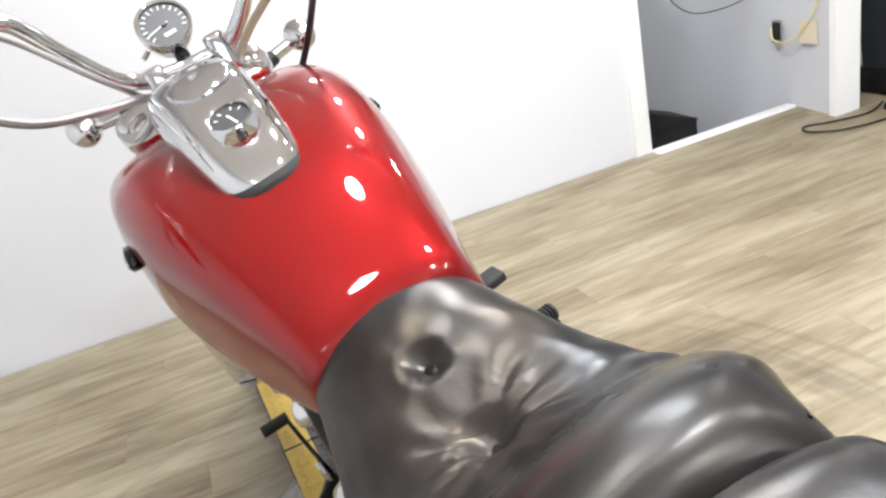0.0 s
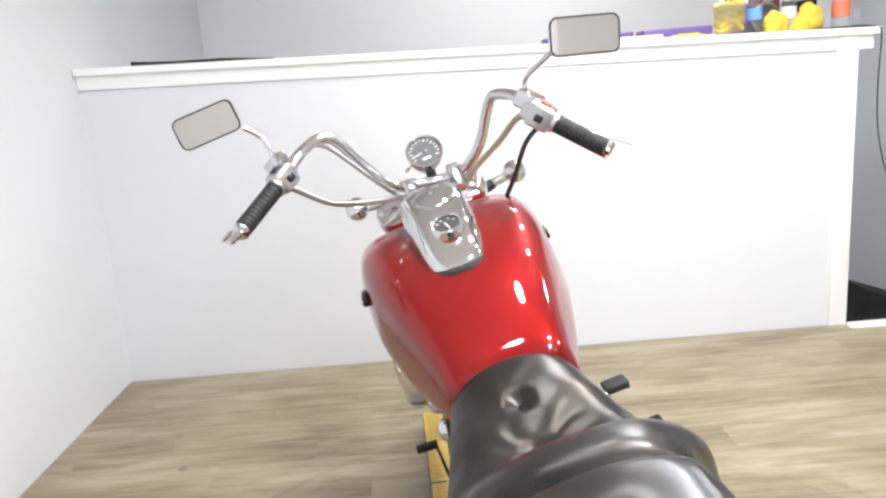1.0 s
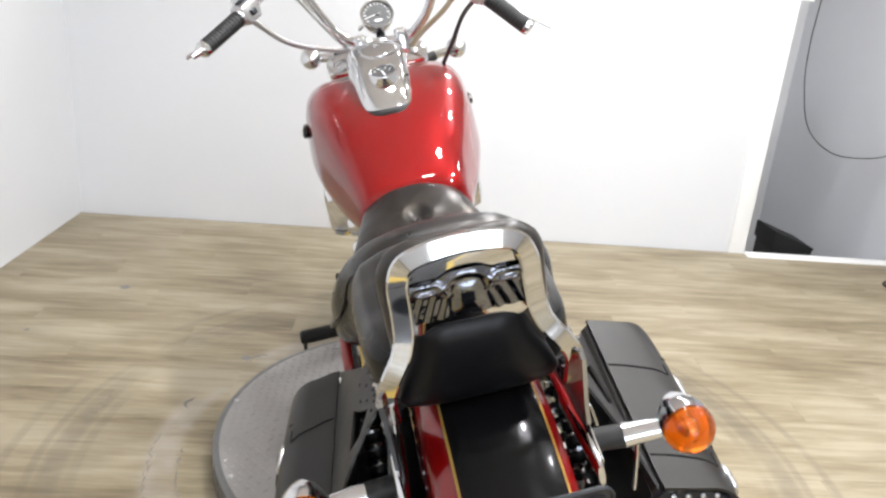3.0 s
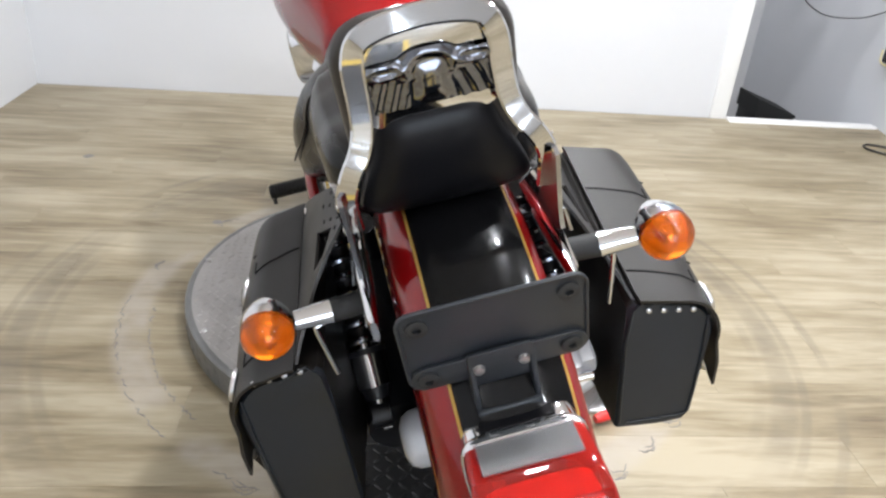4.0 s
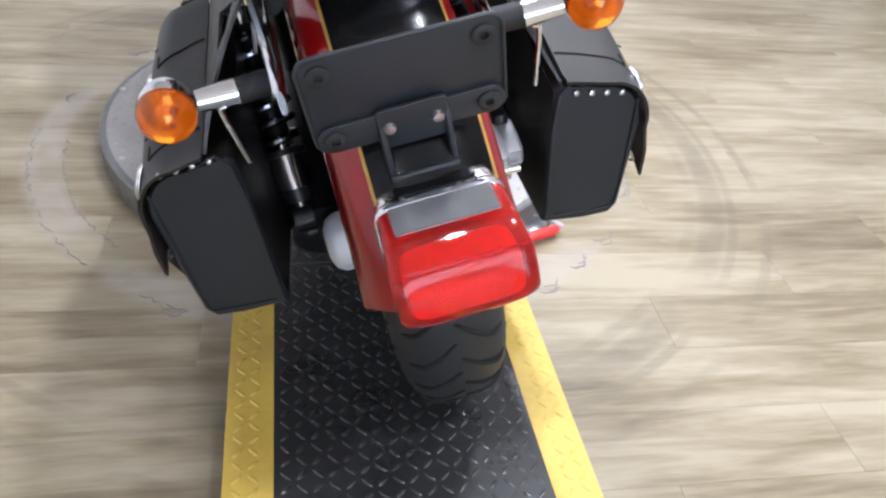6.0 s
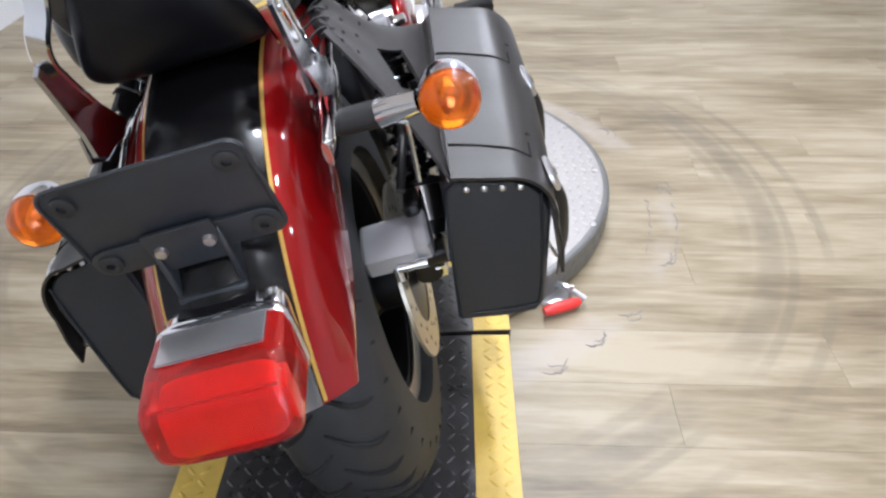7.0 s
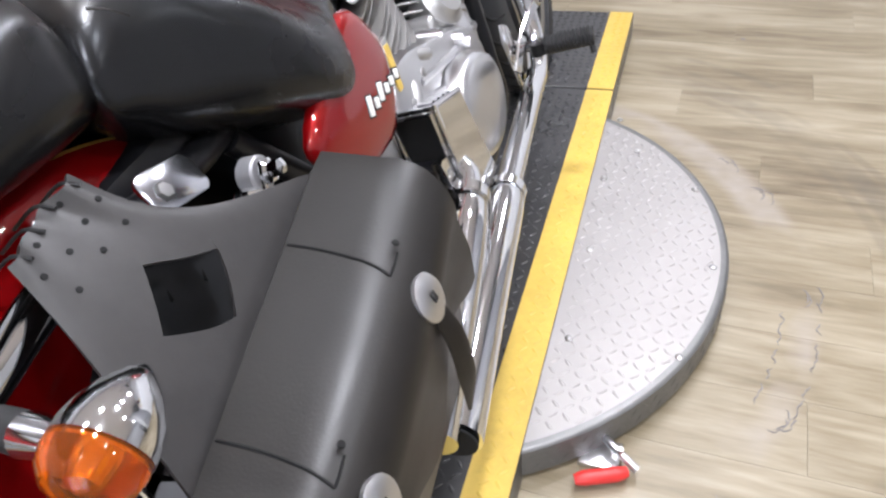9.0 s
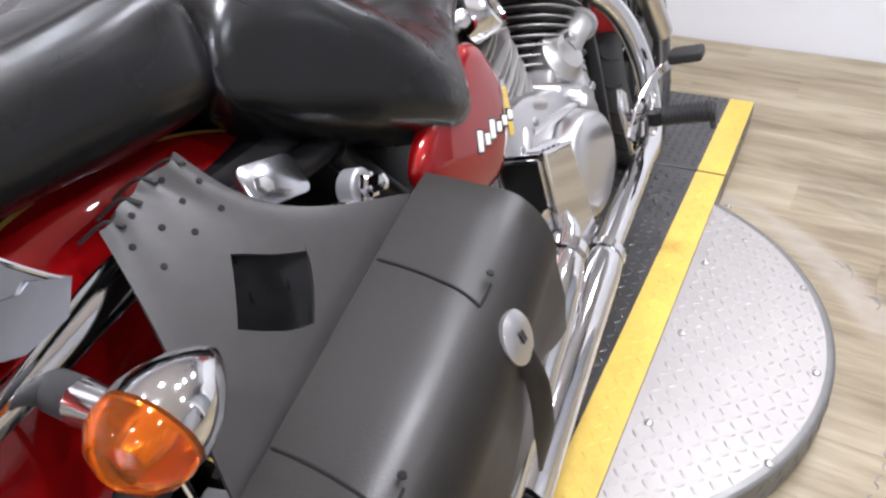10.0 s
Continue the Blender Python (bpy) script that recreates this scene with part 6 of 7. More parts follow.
# round pump body with its neck, and the domed starter cover
pump = part("water_pump", bm_lathe([(-0.045, 0.0), (-0.045, 0.040), (-0.012, 0.047), (0.012, 0.047), (0.018, 0.036), (0.030, 0.030), (0.034, 0.0)], (0.112, 0.955, 0.482), (0.85, -0.15, 0.45), 32), CASTING, bike, "cast alloy pump housing", angle=50)
part("pump_neck", bm_tube([(0.118, 0.975, 0.495), (0.132, 1.005, 0.510), (0.134, 1.040, 0.516)], [0.030, 0.024, 0.026], 16), CASTING, pump)
part("pump_lip", bm_lathe([(-0.005, 0.018), (-0.005, 0.031), (0.005, 0.031), (0.005, 0.018), (-0.005, 0.018)], (0.134, 1.038, 0.516), (0, 1, 0.2), 20), CASTING, pump)
part("pump_bolt", bm_lathe([(0, 0), (0, 0.010), (0.012, 0.010), (0.014, 0.006), (0.014, 0)], (0.140, 0.945, 0.520), (0.85, -0.15, 0.45), 6), STAINLESS, pump)
part("starter_cover", bm_lathe([(-0.06, 0.0), (-0.06, 0.058), (0.0, 0.060), (0.022, 0.054), (0.034, 0.036), (0.038, 0)], (0.108, 0.985, 0.405), (1, 0.05, 0.15), 32), SATIN, bike, "domed satin starter cover", angle=50)
for a, b in (((0.11, 0.825, 0.478), (0.150, 0.835, 0.468)), ((0.12, 0.865, 0.452), (0.165, 0.880, 0.440)), ((0.12, 0.905, 0.428), (0.162, 0.915, 0.418))):
    part("engine_bolt_boss", bm_tube([a, b], 0.0125, 14, smooth=False), SATIN, bike)
for pts in ([(0.11, 0.70, 0.505), (0.145, 0.715, 0.495), (0.150, 0.75, 0.480)], [(0.12, 0.675, 0.49), (0.150, 0.66, 0.470), (0.152, 0.64, 0.44)]):
    part("coolant_pipe", bm_tube(pts, 0.010, 10), CASTING, bike)

# angular chrome box behind the clutch cover: louvred top, rear hollow's shade painted as a near-black plate
HEX = [(0.588, 0.470), (0.690, 0.440), (0.725, 0.272), (0.640, 0.280), (0.586, 0.357)]
hexc = part("angular_cover", bm_loft([[(x, 0.645 + (a - 0.645) * k, 0.365 + (b - 0.365) * k) for a, b in HEX] for x, k in ((0.126, 1.0), (0.196, 1.0), (0.203, 0.985), (0.206, 0.95))]), CHROME, bike, "angular chrome engine cover", angle=20)
rear = [(-0.064, -0.004), (-0.004, -0.004), (-0.004, -0.098), (-0.064, -0.098)]
wm = frame_of((0.200, 0.5862, 0.466), (1, 0, 0), (0, -0.02, 1))
part("rear_window_shade", bm_plate([(x, y) for x, y in rear], 0.0015, wm), HOLLOW, hexc, "near-black plate painting the shade of an open rear face")
for a, b in ((0, 1), (1, 2), (2, 3), (3, 0)):
    part("window_rim", bm_tube([tuple(wm @ Vector((*rear[a], 0.002))), tuple(wm @ Vector((*rear[b], 0.002)))], 0.0034, 8, smooth=False), CHROME, hexc)
part("cover_edge", bm_tube([(0.2035, y, z) for y, z in (HEX[1], HEX[0], HEX[4], HEX[3])], 0.0042, 8, smooth=False), CHROME, hexc, "bright rolled edge")
for k in range(4):
    part("louvre", bm_box((-0.011, -0.0045, 0), (0.011, 0.0045, 0.003), 0.001, 1, Matrix.Translation((0.180, 0.612 + 0.020 * k, 0.4632 - 0.0059 * k)) @ pose(0, 0, 0, -16, 0, 0)), GREYMETAL, hexc)
    # thin near-black bar paints each louvre slot's shade
    part("slot", bm_box((-0.011, -0.003, 0), (0.011, 0.003, 0.0012), 0, 1, Matrix.Translation((0.180, 0.621 + 0.020 * k, 0.4608 - 0.0059 * k)) @ pose(0, 0, 0, -16, 0, 0)), HOLLOW, hexc)
# small chrome bracket under it, open at the top
bk = part("exhaust_bracket", bm_loft([[(x, y, z) for y, z in ((0.545, 0.405), (0.592, 0.392), (0.590, 0.330), (0.560, 0.318))] for x in (0.186, 0.200)]), CHROME, bike, "small folded chrome bracket", angle=20)
part("bracket_back", bm_box((0.135, 0.555, 0.335), (0.186, 0.590, 0.388), 0.004), FRAMEBLK, bk)
part("bracket_rim", bm_tube([(0.199, 0.545, 0.405), (0.199, 0.560, 0.318)], 0.004, 8, smooth=False), CHROME, bk)
# yellow notice strip ahead of the side cover
part("notice_strip", bm_box((-0.0015, -0.008, -0.033), (0.0015, 0.008, 0.033), 0.0005, 1, Matrix.Translation((0.152, 0.622, 0.522)) @ pose(0, 0, 0, -6, 0, 0)), YELLOW, bike, "yellow notice strip")
part("strip_holder", bm_box((0.128, 0.610, 0.480), (0.149, 0.645, 0.562), 0.004), CASTING, bike)
for sx in (-1, 1):
    part("cylinder_side_cover", bm_loft([[(sx * x, 1.09 + q[0] * 0.12 * k, 0.645 + q[1] * 0.15 * k) for q in rounded(1, 1, 0.3)] for x, k in ((0.11, 1.0), (0.175, 1.0), (0.195, 0.9), (0.202, 0.7))]), CHROME, bike, "chrome cylinder side cover")

# side covers with raised lettering shapes
COVER = [(0.318, 0.576), (0.345, 0.602), (0.475, 0.657), (0.522, 0.648), (0.560, 0.585), (0.538, 0.520), (0.496, 0.486), (0.392, 0.492), (0.330, 0.545)]
for sx in (-1, 1):
    c = (0.462, 0.568)
    outline = []
    for i in range(len(COVER)):
        a, b = Vector(COVER[i]), Vector(COVER[(i + 1) % len(COVER)])
        outline += [a * 0.82 + b * 0.18, a * 0.5 + b * 0.5, a * 0.18 + b * 0.82]
    bm = bm_loft([[(sx * x, c[0] + (p.x - c[0]) * k, c[1] + (p.y - c[1]) * k) for p in outline] for x, k in ((0.170, 0.99), (0.175, 1.01), (0.181, 0.985), (0.187, 0.93), (0.190, 0.80), (0.192, 0.5))])
    cover = part("side_cover", bm, RED, bike, "glossy red side cover with a chrome script badge", angle=60)
    for k in range(6):
        yy = 0.450 + 0.0185 * k
        hh = (0.024, 0.013, 0.022, 0.012, 0.012, 0.012)[k]
        lm = Matrix.Translation((sx * 0.1915, yy, 0.551 + (hh - 0.02) / 2)) @ pose(0, 0, 0, -20, 0, 0)
        # gloss black box behind each letter draws its shadow in colour
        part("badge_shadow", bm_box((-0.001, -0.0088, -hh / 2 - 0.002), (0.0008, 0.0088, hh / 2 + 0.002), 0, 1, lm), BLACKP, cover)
        part("badge_letter", bm_box((-0.002, -0.0062, -hh / 2), (0.0030, 0.0040, hh / 2), 0.001, 1, lm), WHITEMARK, cover, "raised white badge shape")

# exhaust pipes and silencers
PIPES = [([(0.09, 1.11, 0.60), (0.155, 1.185, 0.50), (0.185, 1.205, 0.40), (0.197, 1.185, 0.30), (0.206, 1.11, 0.250), (0.212, 0.98, 0.252), (0.221, 0.69, 0.249)], 0.021, "front_pipe"),
         ([(0.08, 0.66, 0.52), (0.13, 0.61, 0.44), (0.175, 0.62, 0.37), (0.205, 0.60, 0.345), (0.216, 0.55, 0.336)], 0.021, "rear_pipe")]
for pts, r, nm in PIPES:
    part(nm, bm_tube(pts, r, 18, 8), CHROME, bike, "chrome exhaust pipe")
part("lower_silencer", bm_tube([(0.221, 0.700, 0.249), (0.222, 0.675, 0.249), (0.224, 0.64, 0.248), (0.233, 0.45, 0.245), (0.246, 0.215, 0.238)], [0.023, 0.029, 0.032, 0.033, 0.033], 22, 6), CHROME, bike, "chrome silencer")
part("upper_silencer", bm_tube([(0.215, 0.56, 0.337), (0.219, 0.535, 0.333), (0.222, 0.49, 0.324), (0.226, 0.39, 0.303), (0.232, 0.19, 0.266)], [0.022, 0.028, 0.031, 0.032, 0.032], 22, 6), CHROME, bike, "chrome silencer")
# pipe end closed by a near-black disc, standing for the shade inside
part("silencer_mouth_shade", bm_lathe([(0, 0), (0, 0.028), (0.003, 0.028), (0.003, 0)], (0.246, 0.2135, 0.238), (0, -1, -0.05), 20), HOLLOW, bike)
for c, d in (((0.2215, 0.685, 0.249), (0.01, 1, 0)), ((0.217, 0.552, 0.336), (-0.1, 1, 0.16))):
    part("pipe_clamp", bm_lathe([(-0.009, 0.024), (-0.009, 0.0315), (0.009, 0.0315), (0.009, 0.024), (-0.009, 0.024)], c, d, 22), CHROME, bike)

# frame tubes
FRAME = [([(0.095, 1.24, 0.80), (0.10, 1.16, 0.55), (0.11, 1.13, 0.30), (0.115, 1.06, 0.19), (0.115, 0.60, 0.18), (0.115, 0.46, 0.25)], 0.017),
         ([(0.05, 1.24, 0.86), (0.06, 0.9, 0.72), (0.09, 0.60, 0.66), (0.105, 0.30, 0.63), (0.105, 0.10, 0.64)], 0.016),
         ([(0.11, 0.30, 0.62), (0.115, 0.42, 0.45), (0.115, 0.47, 0.26)], 0.015)]
for pts, r in FRAME:
    for sx in (-1, 1):
        part("frame_tube", bm_tube([(sx * x, y, z) for x, y, z in pts], r, 12), FRAMEBLK, bike)
part("radiator", bm_box((-0.11, 1.165, 0.36), (0.11, 1.195, 0.66), 0.005, m=None), FRAMEBLK, bike, "black radiator")
part("under_seat_tray", bm_box((-0.10, 0.14, 0.60), (0.10, 0.62, 0.672), 0.02), FRAMEBLK, bike)
part("inner_guard", bm_box((-0.085, 0.36, 0.30), (0.085, 0.55, 0.60), 0.02), FRAMEBLK, bike)

# foot pegs, brake pedal, gear lever, side stand
for sx in (-1, 1):
    px, py, pz = (-0.250, 0.973, 0.350) if sx < 0 else (0.248, 1.060, 0.318)
    peg = part("foot_peg", bm_tube([(px, py, pz), (px + sx * 0.093, py + 0.005, pz - 0.003)], 0.0170, 16, smooth=False), RUBBER, bike, "ribbed rubber foot peg")
    for i in range(12):
        part("peg_rib", bm_lathe([(-0.0017, 0.016), (-0.0010, 0.0194), (0.0010, 0.0194), (0.0017, 0.016)], (px + sx * (0.006 + 0.0073 * i), py + 0.0005, pz), (sx, 0.05, 0), 16), RUBBER, peg)
    part("peg_bolt", bm_tube([(px + sx * 0.086, py, pz - 0.012), (px + sx * 0.088, py - 0.006, pz - 0.032)], 0.005, 8, smooth=False), RUBBER, peg)
    part("peg_bracket", bm_tube([(sx * 0.175, py + 0.082, pz - 0.020), (sx * 0.205, py + 0.037, pz - 0.010), (px, py, pz)], [0.013, 0.011, 0.013], 12), CHROME if sx > 0 else FRAMEBLK, peg)
    part("peg_pivot", bm_lathe([(-0.012, 0), (-0.012, 0.017), (0.012, 0.017), (0.012, 0)], (px - sx * 0.012, py - 0.001, pz - 0.001), (0, 0, 1), 14), FRAMEBLK, peg)
    part("peg_hanger", bm_plate([(-0.02, -0.10), (0.02, -0.09), (0.025, 0.06), (0.0, 0.085), (-0.022, 0.06)], 0.010, frame_of((sx * 0.180 - 0.005, 1.070, 0.300), (0, 1, 0.25), (0, -0.25, 1)), 0.002), CHROME, bike)
    # passenger pegs, folded
    ppeg = part("pillion_peg", bm_box((sx * 0.19, 0.40, 0.31) if sx > 0 else (-0.28, 0.40, 0.31), (0.28, 0.44, 0.34) if sx > 0 else (-0.19, 0.44, 0.34), 0.010, 3), RUBBER, bike, "black rubber pillion peg") if sx < 0 else None
pedal = part("brake_pedal", bm_box((0.252, 1.140, 0.384), (0.314, 1.190, 0.405), 0.006, 3, None), RUBBER, bike, "black rubber brake pedal pad")
part("pedal_arm", strap([(0.262, 1.150, 0.390), (0.232, 1.135, 0.375), (0.205, 1.09, 0.34), (0.19, 1.03, 0.29)], 0.018, 0.008, (1, 0, 0.4)), CHROME, pedal)
gear = part("gear_lever", bm_tube([(-0.165, 1.02, 0.31), (-0.178, 1.11, 0.355), (-0.186, 1.190, 0.402)], 0.0040, 8), FRAMEBLK, bike, "thin black gear lever")
part("lever_rubber", bm_tube([(-0.182, 1.192, 0.404), (-0.234, 1.196, 0.406)], 0.0115, 12, smooth=False), RUBBER, gear)
stand = part("side_stand", bm_tube([(-0.13, 0.86, 0.20), (-0.19, 0.80, 0.14), (-0.285, 0.745, 0.088)], 0.011, 10), FRAMEBLK, bike, "side stand, swung out")
part("stand_foot", bm_box((-0.31, 0.72, 0.076), (-0.265, 0.775, 0.086), 0.003), FRAMEBLK, stand)
part("left_cover", bm_lathe([(0.10, 0), (0.10, 0.118), (0.158, 0.118), (0.176, 0.112), (0.182, 0.103), (0.178, 0.094), (0.172, 0.088), (0.176, 0.0)], (0, 0.85, 0.33), (-1, 0, 0), 48), CHROME, bike, "round chrome engine cover")
part("horn_cover", bm_loft([[(-0.158 + q[0] * 0.070 * k, 1.050 + d, 0.735 + q[1] * 0.110 * k - 0.4 * d) for q in rounded(1, 1, 0.3, 6)] for d, k in ((-0.055, 0.70), (-0.050, 0.88), (-0.035, 0.98), (0.0, 1.0), (0.045, 0.96), (0.060, 0.80))]), CHROME, bike, "chrome horn cover", angle=50)
for y, z, r in ((0.915, 0.645, 0.030), (0.880, 0.590, 0.024)):
    part("head_bolt_cover", bm_lathe([(-0.05, 0), (-0.05, r), (0.0, r), (0.012, r * 0.85), (0.018, r * 0.4), (0.019, 0)], (-0.135, y, z), (-1, 0.1, 0.35), 24), CHROME, bike, "domed chrome head cover", angle=50)
for dy in (0.0, 0.045):
    part("side_tube", bm_tube([(-0.118, 0.900 - dy, 0.620), (-0.132, 0.800 - dy, 0.500), (-0.136, 0.700 - dy, 0.380)], 0.0150, 12), FRAMEBLK, bike)
part("breather_cap", bm_lathe([(-0.05, 0), (-0.05, 0.018), (0.0, 0.022), (0.010, 0.021), (0.016, 0.012), (0.017, 0)], (0.182, 0.968, 0.742), (1, 0, 0.1), 20), CHROME, bike, "small ribbed chrome cap")

# ---- things on the ledge and round the stairwell ----
def ledge_z(x):
    return 1.47 - FALL * (x + 1.403)


def bookshelf_speaker(at, label, turn=0.0, tall=0.25):
    root = thing("bookshelf_speaker", label, "loudspeaker", pose(*at, 0, 0, turn), group="stacked loudspeakers")
    w = 0.185
    part("cabinet", bm_box((-w / 2, 0, 0), (w / 2, 0.20, tall), 0.004), WOODGRAIN, root)
    part("woofer_ring", bm_lathe([(0, 0.062), (0, 0.074), (0.008, 0.072), (0.009, 0.068), (0.003, 0.062), (0, 0.062)], (0.018, 0.002, 0.088), (0, -1, 0), 36), SATIN, root, "silver woofer ring")
    part("cone", bm_lathe([(0.002, 0.067), (-0.004, 0.06), (-0.012, 0.04), (-0.004, 0.035), (0.012, 0.02), (0.016, 0)], (0.018, 0.0, 0.088), (0, -1, 0), 32), GAUGE, root, "grey woofer cone")
    part("tweeter_frame", bm_plate(rounded(0.055, 0.080, 0.006), 0.006, frame_of((0.030, 0.001, 0.204), (1, 0, 0), (0, 0, 1)), 0.001), SATIN, root, "silver tweeter frame")
    part("tweeter_horn", bm_plate(rounded(0.032, 0.056, 0.004), 0.003, frame_of((0.030, -0.0055, 0.204), (1, 0, 0), (0, 0, 1))), BLACKP, root)
    return root


setting("shelf", bm_box((1.3, PONY + 0.20, 1.351), (2.05, PONY + 0.50, 1.379), 0.003), TRIM, "narrow white shelf behind the half wall", "shelf")
SPK = (1.735, 3.50, 1.380)
bookshelf_speaker(SPK, "burgundy bookshelf loudspeaker standing behind the ledge", 9)
bookshelf_speaker((1.748, 3.502, SPK[2] + 0.251), "burgundy bookshelf loudspeaker stacked on another", 7)

LABELBLUE = material("blue_bottle_label", (0.12, 0.28, 0.62), 0.4)
LABELPALE = material("pale_lilac_label", (0.55, 0.55, 0.72), 0.4)
LABELRED = material("red_yellow_label", (0.62, 0.16, 0.08), 0.45, vary=0.3, scale=30)
CLOTH = material("yellow_microfibre", (0.58, 0.44, 0.05), 0.95, vary=0.2, scale=25, fine=0.12, bump=0.5, bump_scale=180)
REDPLASTIC = material("crimson_plastic", (0.40, 0.02, 0.06), 0.35)
WHITEPL = material("white_plastic", (0.75, 0.75, 0.74), 0.4)
PURPLE = material("purple_cover", (0.10, 0.06, 0.22), 0.5, vary=0.2, scale=12)
BLACKMAT = material("black_mat", (0.012, 0.012, 0.012), 0.7)
PAPER = material("cream_paper", (0.72, 0.66, 0.42), 0.7, vary=0.1, scale=12)
GREYPL = material("grey_plastic", (0.3, 0.3, 0.32), 0.45)
YELLOWCABLE = material("yellowed_cable", (0.66, 0.58, 0.30), 0.5)
BEIGE = material("beige_patch", (0.66, 0.58, 0.44), 0.7, vary=0.08, scale=15)
SOFFIT = material("grey_rough_soffit", (0.36, 0.36, 0.35), 0.85, vary=0.25, scale=4, fine=0.1, bump=0.8, bump_scale=22)


def bottle(at, label_mat, text):
    root = thing("water_bottle", text, "bottle", pose(*at))
    part("body", bm_lathe([(0, 0), (0, 0.030), (0.006, 0.033), (0.05, 0.033), (0.054, 0.031), (0.058, 0.033), (0.12, 0.033), (0.145, 0.026), (0.165, 0.014), (0.178, 0.0125), (0.178, 0)], (0, 0, 0), (0, 0, 1), 24), BOTTLE, root)
    part("label", bm_lathe([(0.062, 0.0334), (0.062, 0.0340), (0.112, 0.0340), (0.112, 0.0334)], (0, 0, 0), (0, 0, 1), 24), label_mat, root)
    part("cap", bm_lathe([(0.172, 0), (0.172, 0.0145), (0.188, 0.0145), (0.190, 0.012), (0.190, 0)], (0, 0, 0), (0, 0, 1), 18), WHITEPL, root)


bottle((1.655, 3.40, ledge_z(1.655) + 0.001), LABELBLUE, "clear water bottle with a blue label")
bottle((1.812, 3.40, ledge_z(1.81) + 0.001), LABELPALE, "clear water bottle with a pale lilac label")


def cloth_heap(name, at, sx, sy, sz, seed, label):
    bm = bmesh.new()
    bmesh.ops.create_icosphere(bm, subdivisions=4, radius=1)
    for v in bm.verts:
        d = 1 + 0.22 * noise.noise(v.co * 1.7 + Vector((seed, 0, 0))) + 0.10 * noise.noise(v.co * 5 + Vector((0, seed, 0)))
        v.co = Vector((v.co.x * sx * d, v.co.y * sy * d, max(0.0, 0.45 * sz + v.co.z * sz * 0.62 * d)))
    bm.transform(pose(*at))
    tagged(finish(name, bm, CLOTH, angle=80), label, "cloth")


cloth_heap("yellow_cloth", (1.745, 3.385, ledge_z(1.74)), 0.055, 0.045, 0.09, 1.3, "crumpled yellow microfibre cloth on the ledge")
cloth_heap("yellow_cloth", (1.905, 3.390, ledge_z(1.90)), 0.058, 0.045, 0.115, 4.1, "piled yellow microfibre cloth on the ledge")
cloth_heap("yellow_cloth", (1.845, 3.355, ledge_z(1.84)), 0.040, 0.03, 0.06, 7.7, "small folded yellow cloth on the ledge")
# tub of yellow cloths
tub = thing("tub_of_cloths", "clear tub stuffed with yellow cloths", "tub", pose(1.510, 3.325, ledge_z(1.51) + 0.001))
part("tub", bm_lathe([(0, 0), (0, 0.060), (0.135, 0.070), (0.137, 0.068), (0.003, 0.057), (0.003, 0)], (0, 0, 0), (0, 0, 1), 28), BOTTLE, tub)
for k in range(16):
    a, z = 2.4 * k, 0.02 + 0.0075 * k
    part("cloth", bm_tube([(0.052 * math.cos(a + u), 0.052 * math.sin(a + u), z + 0.012 * math.sin(3 * u + k)) for u in (0, 0.5, 1.0, 1.6, 2.2)], [0.010, 0.014, 0.012, 0.014, 0.009], 8, 4), CLOTH, tub)
# red and white squeeze bottles
for x, y, h, m, cat_label in ((1.515, 3.425, 0.165, REDPLASTIC, "crimson squeeze bottle with a white tip"), (1.572, 3.425, 0.160, REDPLASTIC, "crimson squeeze bottle with a white tip"), (1.622, 3.425, 0.165, PURPLE, "dark purple squeeze bottle with a white tip")):
    sb = thing("squeeze_bottle", cat_label, "bottle", pose(x, y, ledge_z(x) + 0.001))
    part("body", bm_lathe([(0, 0), (0, 0.024), (0.10, 0.024), (0.125, 0.017), (h - 0.03, 0.012), (h - 0.03, 0)], (0, 0, 0), (0, 0, 1), 20), m, sb)
    part("tip", bm_lathe([(h - 0.03, 0), (h - 0.03, 0.013), (h - 0.015, 0.012), (h, 0.004), (h, 0)], (0, 0, 0), (0, 0, 1), 16), WHITEPL, sb)
# spray bottle
sp_at = (2.055, 3.40, ledge_z(2.05) + 0.006)
spray = thing("spray_bottle", "clear trigger spray bottle with a red and yellow label", "spray bottle", pose(*sp_at, 0, 0, 8))
part("body", bm_lathe([(0, 0), (0, 0.036), (0.006, 0.039), (0.13, 0.039), (0.165, 0.026), (0.19, 0.014), (0.20, 0.014), (0.20, 0)], (0, 0, 0), (0, 0, 1), 24), BOTTLE, spray)
part("label", bm_lathe([(0.05, 0.0394), (0.05, 0.0400), (0.12, 0.0400), (0.12, 0.0394)], (0, 0, 0), (0, 0, 1), 24), LABELRED, spray)
part("trigger_head", join(bm_box((-0.055, -0.012, 0.225), (0.028, 0.012, 0.252), 0.006), bm_box((-0.014, -0.014, 0.195), (0.014, 0.014, 0.228), 0.004)), GREYPL, spray)
part("trigger", bm_tube([(-0.03, 0, 0.228), (-0.045, 0, 0.205), (-0.058, 0, 0.170)], 0.006, 8), GREYPL, spray)
# tumbler, white tub, flat things
part_glass = thing("tumbler", "clear plastic tumbler on the ledge", "cup", pose(2.118, 3.40, ledge_z(2.11) + 0.001))
part("cup", bm_lathe([(0, 0), (0, 0.022), (0.085, 0.028), (0.085, 0.026), (0.004, 0.020), (0.004, 0)], (0, 0, 0), (0, 0, 1), 20), BOTTLE, part_glass)
wt = thing("storage_tub", "white storage tub with a black band", "tub", pose(1.925, 3.52, 1.380))
part("body", bm_box((-0.058, -0.045, 0), (0.058, 0.045, 0.184), 0.01, 3), WHITEPL, wt)
